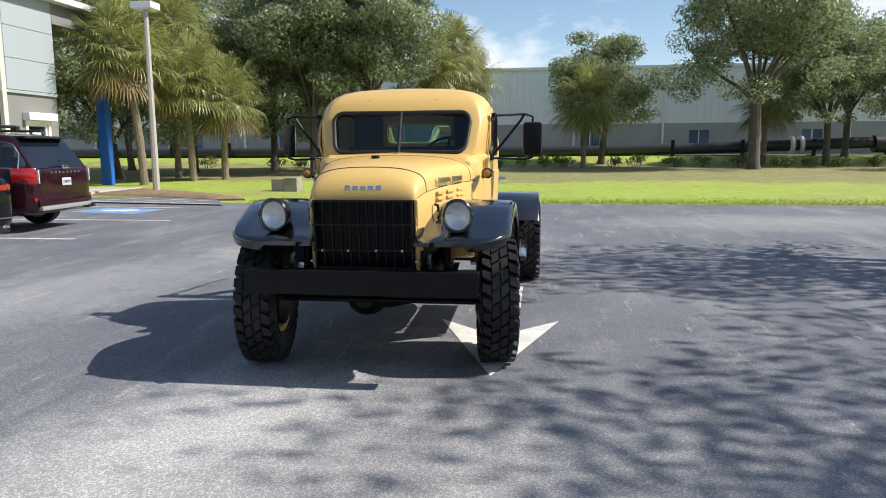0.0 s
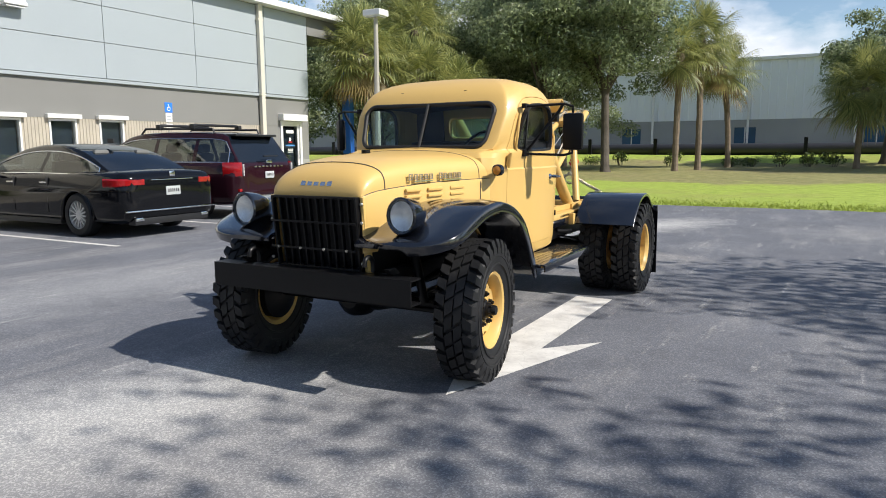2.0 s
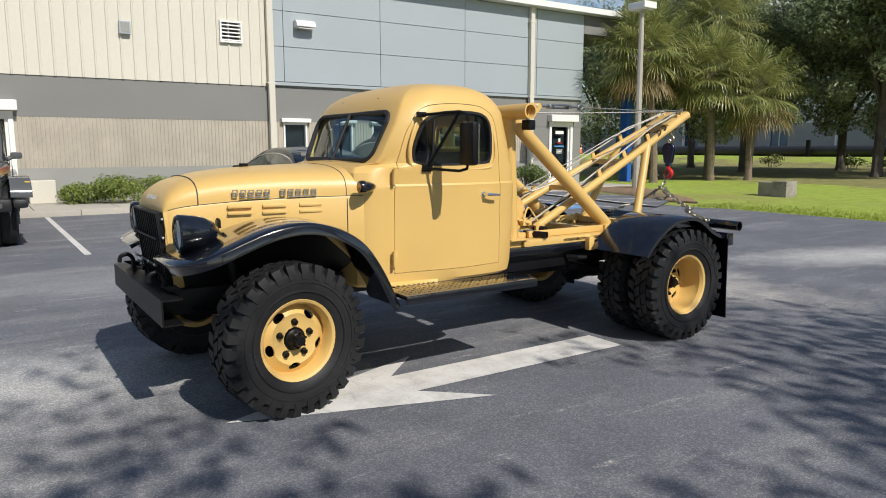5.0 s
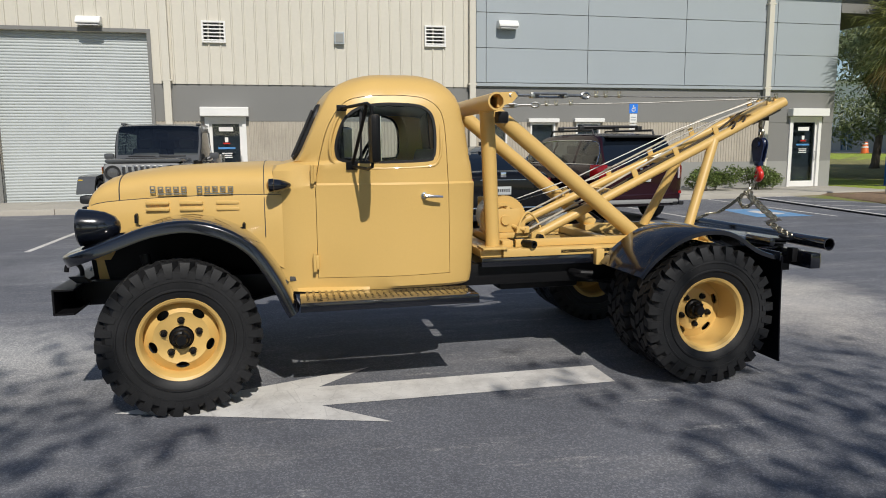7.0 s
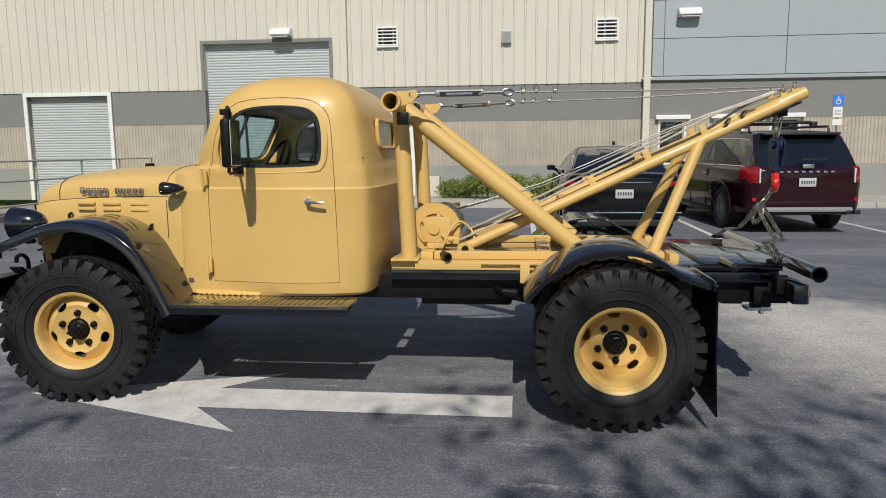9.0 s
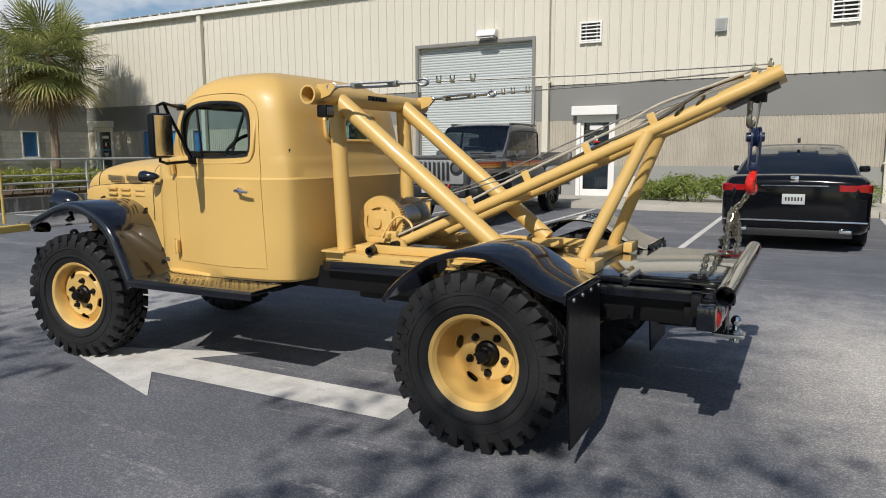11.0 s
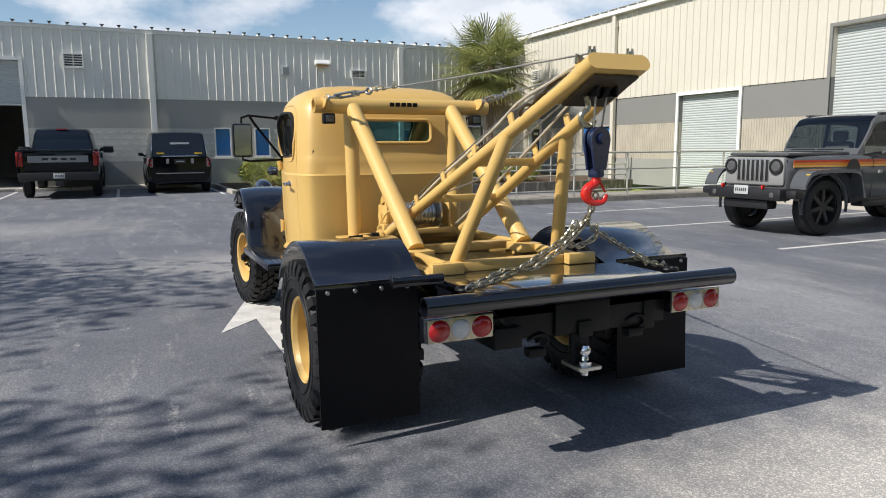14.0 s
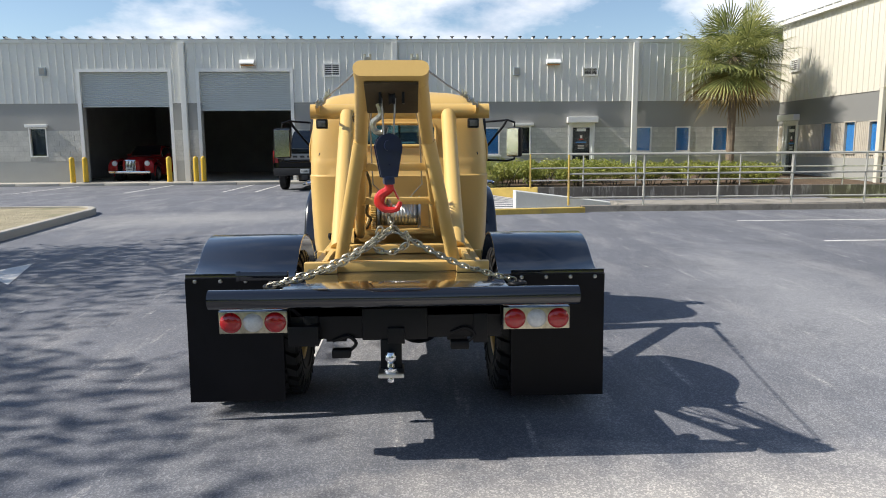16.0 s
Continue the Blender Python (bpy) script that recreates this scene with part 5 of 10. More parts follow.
def tbox(name, lo, hi, material, parent=None, bevel=0.004, label=""):
    bm = bmesh.new()
    add_box(bm, [(a + b) / 2 for a, b in zip(lo, hi)], [abs(b - a) for a, b in zip(lo, hi)], bevel)
    return tp(name, bm, material, parent, label)


def ttube(name, pts, r, material, parent=None, n=14, label="", radii=None):
    bm = bmesh.new()
    add_tube(bm, pts, r, n, True, radii)
    return tp(name, bm, material, parent, label)


def hollow(name, a, b, r, material, parent=None, wall=0.012):
    """An open-ended pipe."""
    bm = bmesh.new()
    a, b = Vector(a), Vector(b)
    d = (b - a)
    m = Matrix.Translation(a) @ d.to_track_quat("X", "Z").to_matrix().to_4x4()
    L = d.length
    add_lathe(bm, [(r, 0), (r, L), (r - wall, L), (r - wall, 0)], 20, m, close=True)
    return tp(name, bm, material, parent)


# cab: rings of (z, front y, front half-width, half-width, rear y)
CAB = [(0.655, 5.43, 0.585, 0.69, 6.67), (0.675, 5.42, 0.60, 0.715, 6.69), (0.74, 5.42, 0.60, 0.725, 6.70), (1.0, 5.41, 0.60, 0.735, 6.71), (1.29, 5.41, 0.60, 0.742, 6.715), (1.312, 5.41, 0.60, 0.744, 6.717),
       (1.325, 5.41, 0.598, 0.736, 6.708), (1.40, 5.415, 0.585, 0.735, 6.70), (1.435, 5.44, 0.565, 0.735, 6.695), (1.452, 5.52, 0.585, 0.733, 6.69), (1.462, 5.565, 0.63, 0.732, 6.688), (1.52, 5.60, 0.655, 0.73, 6.68), (1.62, 5.645, 0.655, 0.722, 6.665), (1.72, 5.69, 0.645, 0.71, 6.645),
       (1.80, 5.73, 0.63, 0.70, 6.63), (1.855, 5.762, 0.61, 0.682, 6.605), (1.90, 5.802, 0.58, 0.655, 6.57), (1.94, 5.86, 0.535, 0.615, 6.525), (1.972, 5.93, 0.475, 0.555, 6.47), (1.997, 6.01, 0.39, 0.46, 6.40), (2.011, 6.08, 0.27, 0.32, 6.32), (2.019, 6.14, 0.13, 0.16, 6.25)]


def cab_ring(z, yf, wf, w, yr, inset=0.0):
    L = yr - yf
    c = [(0, yf - 0.03), (0.5 * wf, yf - 0.022), (0.90 * wf, yf + 0.0), (wf, yf + 0.04 * min(1, L)), (w - 0.012, yf + 0.19 * L), (w, yf + 0.45 * L), (w - 0.004, yf + 0.76 * L), (w - 0.05 * min(1, w / 0.6), yr - 0.085 * min(1, L)), (w * 0.80, yr - 0.02), (w * 0.42, yr), (0, yr + 0.004)]
    half = smooth_line([(x, y, 0) for x, y in c], 4)
    pts = [(p.x, p.y) for p in half] + [(-p.x, p.y) for p in half[-2:0:-1]]
    if inset:
        cy = (yf + yr) / 2
        k = max(0.05, 1 - inset / max(w, 0.05))
        ky = max(0.05, 1 - inset / (L / 2))
        pts = [(x * k, cy + (y - cy) * ky) for x, y in pts]
    return [(x, y, z) for x, y in pts]


def cab_shell():
    bm = bmesh.new()
    outer = add_loft(bm, [cab_ring(*r) for r in CAB], True, True)
    inner_rows = [cab_ring(r[0] + (0.03 if i == 0 else 0.0) - (0.028 if r[0] > 1.9 else 0.0), *r[1:], inset=0.03) for i, r in enumerate(CAB)]
    inner = bmesh.new()
    add_loft(inner, inner_rows, True, True)
    bmesh.ops.recalc_face_normals(bm, faces=bm.faces)
    bmesh.ops.recalc_face_normals(inner, faces=inner.faces)
    return boolean(bm, inner, "DIFFERENCE")


WS = rounded(-0.545, 1.478, 0.545, 1.795, 0.075)
RW = rounded(-0.30, 1.555, 0.30, 1.735, 0.05)
SIDEWIN = [(p.x, p.y) for p in smooth_line([(5.89, 1.444, 0), (6.10, 1.441, 0), (6.365, 1.45, 0), (6.405, 1.474, 0), (6.419, 1.522, 0), (6.419, 1.641, 0), (6.40, 1.731, 0), (6.356, 1.778, 0), (6.289, 1.80, 0), (6.154, 1.807, 0), (6.05, 1.803, 0), (5.96, 1.787, 0), (5.888, 1.751, 0), (5.836, 1.689, 0), (5.80, 1.586, 0), (5.795, 1.519, 0), (5.815, 1.462, 0), (5.89, 1.444, 0)], 3)][:-1]
DOOR = [(5.675, 0.735), (6.505, 0.745), (6.497, 1.279)] + [(p.x, p.y) for p in smooth_line([(6.487, 1.50, 0), (6.480, 1.62, 0), (6.470, 1.708, 0), (6.442, 1.775, 0), (6.38, 1.824, 0), (6.291, 1.847, 0), (6.112, 1.853, 0), (5.925, 1.835, 0), (5.84, 1.79, 0), (5.792, 1.725, 0), (5.745, 1.631, 0), (5.70, 1.46, 0), (5.682, 1.36, 0)], 4)] + [(5.674, 1.28)]


def shrink(outline, d):
    out = []
    n = len(outline)
    for i, p in enumerate(outline):
        a, b = Vector(outline[i - 1]), Vector(outline[(i + 1) % n])
        t = (b - a).normalized()
        out.append((p[0] - t.y * d, p[1] + t.x * d))
    return out


shell = cab_shell()
shell = boolean(shell, prism(WS, "y", 5.3, 5.92), "DIFFERENCE")
shell = boolean(shell, prism(RW, "y", 6.5, 6.9), "DIFFERENCE")
shell = boolean(shell, prism(SIDEWIN, "x", -1.0, 1.0), "DIFFERENCE")
doors = {}
for sx in (1, -1):
    doors[sx] = boolean(shell.copy(), prism(shrink(DOOR, 0.002), "x", 0.5 * sx, 0.95 * sx), "INTERSECT")
    shell = boolean(shell, prism(shrink(DOOR, -0.002), "x", 0.5 * sx, 0.95 * sx), "DIFFERENCE")
cab = tp("cab", shell, TAN, angle=30)


def front_y(x, z):
    for (z0, a, *_), (z1, b, *_) in zip(CAB[9:], CAB[10:]):
        if z0 <= z <= z1:
            return a + (b - a) * (z - z0) / (z1 - z0) - 0.03 + 0.03 * (x / 0.56) ** 2
    return 5.73


for sx in (1, -1):
    door = tp("door", doors[sx], TAN, angle=30)
    # handle, hinges, mirror bracket
    h = bmesh.new()
    add_tube(h, [(sx * 0.745, 6.335, 1.243), (sx * 0.785, 6.34, 1.243), (sx * 0.792, 6.40, 1.240), (sx * 0.788, 6.445, 1.236)], 0.010, 8, radii=[0.014, 0.012, 0.010, 0.008])
    add_lathe(h, [(0.0, 0.0), (0.024, 0.0), (0.02, 0.012), (0.0, 0.014)], 14, Matrix.Translation((sx * 0.739, 6.335, 1.243)) @ Matrix.Rotation(0 if sx > 0 else math.pi, 4, "Z"))
    tp("handle", h, CHROME, door, "chrome lever handle")
    for z in (0.84, 1.38):
        h = bmesh.new()
        add_box(h, (sx * 0.745, 5.665, z), (0.03, 0.035, 0.09), 0.008)
        add_tube(h, [(sx * 0.758, 5.655, z - 0.055), (sx * 0.758, 5.655, z + 0.055)], 0.011, 8)
        tp("hinge", h, TAN, door)
    # pressed bead round the window
    g = bmesh.new()
    bead = shrink(SIDEWIN, -0.030)
    add_tube(g, [(sx * (0.729 - 0.055 * max(0.0, z - 1.55) / 0.25), y, z) for y, z in bead + bead[:1]], 0.009, 8, False)
    tp("window_bead", g, TAN, door)
    # window rubber and glass
    g = bmesh.new()
    ring = shrink(SIDEWIN, 0.006)
    sec = [(u, v) for u, v in ring]
    add_loft(g, [[(sx * xx, u, v) for u, v in s] for s, xx in ((SIDEWIN, 0.70), (SIDEWIN, 0.727), (shrink(SIDEWIN, 0.016), 0.727), (shrink(SIDEWIN, 0.016), 0.70))], True, False)
    tp("window_rubber", g, GASKET, door)
    g = prism(shrink(SIDEWIN, 0.010), "x", sx * 0.700, sx * 0.704)
    gl = tp("window_glass", g, DOORGLASS, door, smooth=False)
    gl.visible_shadow = False
    box_bm = bmesh.new()
    add_box(box_bm, (sx * 0.702, 5.955, 1.615), (0.012, 0.014, 0.34), 0.002)
    tp("vent_divider", box_bm, GASKET, door)

# windscreen in two panes with a rubber surround and a centre bar
bm = bmesh.new()
loop = [(x, front_y(x, z) - 0.006, z) for x, z in WS]
add_tube(bm, [Vector(p) for p in loop] + [Vector(loop[0])], 0.017, 8, False)
tp("windscreen_rubber", bm, GASKET)
for sx in (1, -1):
    bm = bmesh.new()
    n = 6
    rows = []
    for j in range(n + 1):
        z = 1.485 + 0.305 * j / n
        rows.append([bm.verts.new((sx * (0.004 + 0.536 * i / n), front_y(0.536 * i / n, z) + 0.012, z)) for i in range(n + 1)])
    for a, b in zip(rows, rows[1:]):
        for i in range(n):
            bm.faces.new((a[i], a[i + 1], b[i + 1], b[i]))
    gl = tp("windscreen", bm, GLASS)
    gl.visible_shadow = False
ttube("windscreen_bar", [(0, front_y(0, 1.48) + 0.0, 1.478), (0, front_y(0, 1.79) + 0.0, 1.797)], 0.012, GASKET, n=8)
bm = prism([(x * 0.995, z) for x, z in RW], "y", 6.655, 6.660)
gl = tp("rear_glass", bm, GLASS, smooth=False)
gl.visible_shadow = False
bm = bmesh.new()
loop = [(x, 6.678 - 0.10 * (z - 1.6), z) for x, z in RW]
add_tube(bm, [Vector(p) for p in loop] + [Vector(loop[0])], 0.014, 8, False)
tp("rear_window_rim", bm, TAN)
# roof clips over the windscreen, drip moulding
for x in (-0.27, 0.27):
    tbox("roof_clip", (x - 0.012, 5.775, 1.868), (x + 0.012, 5.80, 1.90), SATIN)
# inside of the cab
bm = bmesh.new()
add_box(bm, (0, 6.35, 1.06), (1.30, 0.50, 0.16), 0.05)
add_box(bm, (0, 6.56, 1.30), (1.30, 0.14, 0.46), 0.05, Matrix.Rotation(radians(-10), 3, "X"))
tp("bench_seat", bm, SEAT)
tbox("dashboard", (-0.60, 5.60, 1.32), (0.60, 5.76, 1.45), INSIDE, bevel=0.03)
LINING = surface("dark_cab_lining", (0.018, 0.028, 0.032), 0.75, vary=0.2, scale=4.0)
rx, rz0, rz1 = max(x for x, z in RW) + 0.03, min(z for x, z in RW) - 0.03, max(z for x, z in RW) + 0.03
bm = bmesh.new()
for a, b, za, zb in ((-0.60, -rx, 0.95, 1.80), (rx, 0.60, 0.95, 1.80), (-rx, rx, 0.95, rz0), (-rx, rx, rz1, 1.80)):
    add_box(bm, ((a + b) / 2, 6.615, (za + zb) / 2), (b - a, 0.012, zb - za), 0.0, Matrix.Rotation(radians(5.7), 3, "X"))
tp("rear_lining", bm, LINING, smooth=False)
bm = bmesh.new()
add_loft(bm, [[(x, y, 1.79 + 0.045 * (1 - (x / 0.58) ** 2) + dz - 0.12 * max(0.0, abs(y - 6.2) - 0.2)) for x in (-0.58, -0.4, -0.2, 0, 0.2, 0.4, 0.58)] + [(x, y, 1.802 + 0.045 * (1 - (x / 0.58) ** 2) + dz - 0.12 * max(0.0, abs(y - 6.2) - 0.2)) for x in (0.58, 0.4, 0.2, 0, -0.2, -0.4, -0.58)] for y, dz in ((5.86, 0), (6.0, 0), (6.2, 0), (6.4, 0), (6.58, 0))])
tp("headliner", bm, LINING)
tbox("cab_floor", (-0.64, 5.50, 0.72), (0.64, 6.62, 0.75), INSIDE)
bm = bmesh.new()
sm = Matrix.Translation((0.34, 5.98, 1.42)) @ Matrix.Rotation(radians(62), 4, "X")
add_tube(bm, [sm @ Vector((0.205 * math.cos(a), 0.205 * math.sin(a), 0)) for a in [2 * math.pi * k / 28 for k in range(29)]], 0.012, 8, False)
for k in range(3):
    a = 2 * math.pi * k / 3 + math.pi / 2
    add_tube(bm, [sm @ Vector((0, 0, -0.02)), sm @ Vector((0.2 * math.cos(a), 0.2 * math.sin(a), 0))], 0.009, 6)
add_tube(bm, [sm @ Vector((0, 0, 0)), (0.34, 5.66, 1.22)], 0.022, 10)
tp("steering_wheel", bm, SATIN)

FEND = [(4.265, 0.925), (4.31, 0.948), (4.42, 0.985), (4.57, 1.045), (4.75, 1.112), (4.92, 1.14), (5.06, 1.125), (5.20, 1.072), (5.32, 0.985), (5.41, 0.86), (5.475, 0.74), (5.52, 0.64), (5.545, 0.595)]


def arch(y):
    """Height of the front fender's crown."""
    for (a, za), (b, zb_) in zip(FEND, FEND[1:]):
        if a <= y <= b:
            return za + (zb_ - za) * (y - a) / (b - a)
    return 0.925 if y < 4.4 else 0.6


# bonnet: sections along y of (y, half-width, crease z, top z)
HOOD = [(4.338, 0.315, 1.185, 1.20), (4.343, 0.335, 1.19, 1.245), (4.363, 0.348, 1.2, 1.29), (4.398, 0.358, 1.21, 1.328), (4.452, 0.368, 1.22, 1.362), (4.535, 0.382, 1.228, 1.390), (4.64, 0.402, 1.236, 1.412), (4.80, 0.437, 1.246, 1.431), (5.0, 0.482, 1.254, 1.443), (5.2, 0.527, 1.258, 1.45), (5.40, 0.588, 1.26, 1.456), (5.47, 0.608, 1.26, 1.452)]


def hood_section(y, w, zc, zt, flare=0.0):
    q = [(w, zc), (w * 0.985, zc + 0.38 * (zt - zc)), (w * 0.90, zc + 0.68 * (zt - zc)), (w * 0.68, zc + 0.88 * (zt - zc)), (w * 0.36, zc + 0.975 * (zt - zc)), (0, zt)]
    half = smooth_line([(x, z, 0) for x, z in q], 3)
    return [(p.x, y, p.y) for p in half] + [(-p.x, y, p.y) for p in half[-2::-1]]


bm = bmesh.new()
add_loft(bm, [hood_section(*s) for s in HOOD], False, False)
fv = [bm.verts.new(p) for p in hood_section(*HOOD[0])]
bm.faces.new(fv)
bmesh.ops.remove_doubles(bm, verts=bm.verts, dist=0.0005)
hood = tp("bonnet", bm, TAN, angle=40)
# thin seam behind the nose
bm = bmesh.new()
s = hood_section(4.525, 0.3815, 1.228, 1.3885)
add_tube(bm, [Vector(p) * 1.0 for p in s], 0.0035, 6, False)
tp("bonnet_seam", bm, TRIMDARK, hood)
for sx in (1, -1):
    bm = bmesh.new()
    add_tube(bm, [(sx * (w + 0.004), y, zc) for y, w, zc, zt in HOOD[2:]], 0.0024, 6, False)
    tp("hinge_seam", bm, TRIMDARK, hood)
bm = bmesh.new()
add_tube(bm, [(0.589, 5.364, 1.0), (0.589, 5.364, 1.23)] + hood_section(5.364, 0.5775, 1.2594, 1.4552) + [(-0.589, 5.364, 1.23), (-0.589, 5.364, 1.0)], 0.0028, 6, False)
tp("cowl_seam", bm, TRIMDARK, hood)
for sx in (1, -1):
    bm = bmesh.new()
    low = [(y, w + 0.003, zc) for y, w, zc, zt in HOOD[1:]]
    zb = [0.86 if y < 4.47 else max(0.80, arch(y) - 0.035) for y, w, zc in low]
    rows = [[(sx * w, y, zc) for y, w, zc in low], [(sx * (w + 0.006), y, zc - 0.012) for y, w, zc in low], [(sx * (w + 0.006), y, max(1.05, b + 0.02)) for (y, w, zc), b in zip(low, zb)], [(sx * (w + 0.002), y, b) for (y, w, zc), b in zip(low, zb)]]
    add_loft(bm, rows, False, False)
    side = tp("bonnet_side", bm, TAN, angle=50)
    for i, yc in enumerate((4.742, 4.936, 5.146)):
        w = 0.44 + (yc - 4.75) * 0.19
        for z in (1.211, 1.172):
            bm = bmesh.new()
            sl = Matrix.Rotation(-sx * math.atan2(0.19, 1.0), 3, "Z")
            add_box(bm, (sx * (w + 0.006), yc, z), (0.022, 0.138, 0.021), 0.008, sl)
            tp("louvre", bm, TAN, side)
    # badge: two rows of small raised frames, each word underlined
    turn = Matrix.Rotation(-sx * math.atan2(0.195, 1.0), 3, "Z")
    for k in range(11):
        if k == 5:
            continue
        yk = 4.72 + 0.0445 * k
        w = 0.44 + (yk - 4.75) * 0.205
        hh = 0.034 if k not in (0, 6) else 0.040
        bm = bmesh.new()
        for dy, dz, ly, lz in ((-0.012, 0, 0.006, hh), (0.012, 0, 0.006, hh), (0, hh / 2 - 0.003, 0.019, 0.006), (0, -hh / 2 + 0.003, 0.019, 0.006), (0, 0, 0.019, 0.005)):
            add_box(bm, (sx * (w + 0.006 + dy * 0.2), yk + dy, 1.293 + dz), (0.007, ly, lz), 0.0, turn)
        tp("letter_frame", bm, STEEL, side)
    for ya, yb in ((4.745, 4.915), (5.01, 5.18)):
        w = 0.44 + ((ya + yb) / 2 - 4.75) * 0.205
        bm = bmesh.new()
        add_box(bm, (sx * (w + 0.008), (ya + yb) / 2, 1.266), (0.008, yb - ya, 0.007), 0.0, turn)
        tp("underline_bar", bm, CHROME, side)
    for yk, z in ((4.62, 1.12), (5.235, 1.06)):
        bm = bmesh.new()
        w = 0.44 + (yk - 4.75) * 0.195
        add_tube(bm, [(sx * (w + 0.005), yk, z + 0.02), (sx * (w + 0.03), yk, z + 0.015), (sx * (w + 0.034), yk, z - 0.03)], 0.010, 8)
        tp("bonnet_catch", bm, SATIN, side)
    # cowl vent lamp
    bm = bmesh.new()
    lm = Matrix.Translation((sx * 0.695, 5.395, 1.318)) @ Matrix.Rotation(radians(90), 4, "Z")
    add_lathe(bm, [(0.0, 0.135), (0.012, 0.128), (0.026, 0.10), (0.036, 0.06), (0.039, 0.03), (0.0, 0.03)], 18, lm)
    add_tube(bm, [(sx * 0.695, 5.45, 1.30), (sx * 0.655, 5.45, 1.285)], 0.014, 8)
    side_lamp = tp("side_lamp", bm, BLACK)
    bm = bmesh.new()
    add_lathe(bm, [(0.0, -0.012), (0.018, -0.009), (0.031, 0.0)], 18, lm)
    tp("lens", bm, AMBERLENS, side_lamp)
    bm = bmesh.new()
    add_lathe(bm, [(0.031, -0.003), (0.039, 0.002), (0.042, 0.012), (0.042, 0.030), (0.038, 0.034)], 18, lm)
    tp("bezel", bm, BLACK, side_lamp)
for k in range(5):
    bm = bmesh.new()
    add_box(bm, (-0.10 + 0.05 * k, 4.356, 1.264), (0.036, 0.010, 0.034), 0.002, Matrix.Rotation(radians(-30), 3, "X"))
    tp("letter_bar", bm, CHROME, hood)
ttube("cap", [(-0.05, 4.93, 1.435), (-0.05, 4.93, 1.46)], 0.03, SATIN, n=12)

# grille: shell, upright bars, cross rods, bolts
grille = tbox("grille", (-0.33, 4.395, 0.745), (0.33, 4.415, 1.185), SATIN, bevel=0.0)
for sx in (1, -1):
    tbox("grille_post", (sx * 0.343 - 0.012, 4.335, 0.735), (sx * 0.343 + 0.012, 4.395, 1.19), TAN, grille, 0.006)
    tbox("grille_edge", (sx * 0.318 - 0.007, 4.30, 0.74), (sx * 0.318 + 0.007, 4.335, 1.185), SATIN, grille, 0.003)
    for z in (0.80, 0.92, 1.04, 1.15):
        bm = bmesh.new()
        add_lathe(bm, [(0.0, 0.012), (0.008, 0.009), (0.011, 0.0)], 8, Matrix.Translation((sx * 0.345, 4.334, z)) @ Matrix.Rotation(radians(-90), 4, "Z"))
        tp("bolt", bm, STEEL, grille)
tbox("grille_head", (-0.325, 4.305, 1.175), (0.325, 4.395, 1.19), SATIN, grille)
tbox("grille_sill", (-0.325, 4.305, 0.735), (0.325, 4.395, 0.76), SATIN, grille)
for i in range(10):
    x = -0.26 + 0.0578 * i
    tbox("grille_bar", (x - 0.0055, 4.302, 0.755), (x + 0.0055, 4.33, 1.18), SATIN, grille, 0.002)
for z in (0.875, 1.035):
    tbox("cross_bar", (-0.324, 4.292, z - 0.006), (0.324, 4.301, z + 0.006), SATIN, grille, 0.002)
for x in (-0.26, -0.09, 0.09, 0.26):
    bm = bmesh.new()
    add_lathe(bm, [(0.0, 0.010), (0.007, 0.008), (0.010, 0.0)], 8, Matrix.Translation((x, 4.292, 0.875)) @ Matrix.Rotation(radians(-90), 4, "Z"))
    tp("bolt", bm, STEEL, grille)

# front bumper: a steel channel on brackets
bm = bmesh.new()
prof = [(4.175, 0.60), (4.175, 0.752), (4.29, 0.752), (4.29, 0.742), (4.185, 0.742), (4.185, 0.61), (4.29, 0.61), (4.29, 0.60)]
add_loft(bm, [[(x, y, z) for y, z in prof] for x in (-0.77, 0.75)])
tp("front_bumper", bm, SATIN, smooth=False)
for sx in (1, -1):
    tbox("bumper_bracket", (sx * 0.36 - 0.03, 4.20, 0.62), (sx * 0.36 + 0.03, 4.62, 0.73), SATIN)
    bm = bmesh.new()
    add_tube(bm, smooth_line([(sx * 0.44, 4.30, 0.755), (sx * 0.44, 4.30, 0.82), (sx * 0.44, 4.27, 0.855), (sx * 0.44, 4.225, 0.845), (sx * 0.44, 4.215, 0.805)], 5), 0.014, 10)
    tp("tow_hook", bm, SATIN)
    tbox("shackle_mount", (sx * 0.56 - 0.018, 4.26, 0.755), (sx * 0.56 + 0.018, 4.34, 0.795), SATIN)

# front fenders: a swept arch with a rolled outer edge


def hood_w(y):
    for (a, wa, *_), (b, wb, *_) in zip(HOOD, HOOD[1:]):
        if a <= y <= b:
            return wa + (wb - wa) * (y - a) / (b - a)
    return 0.345 if y < 4.6 else 0.585


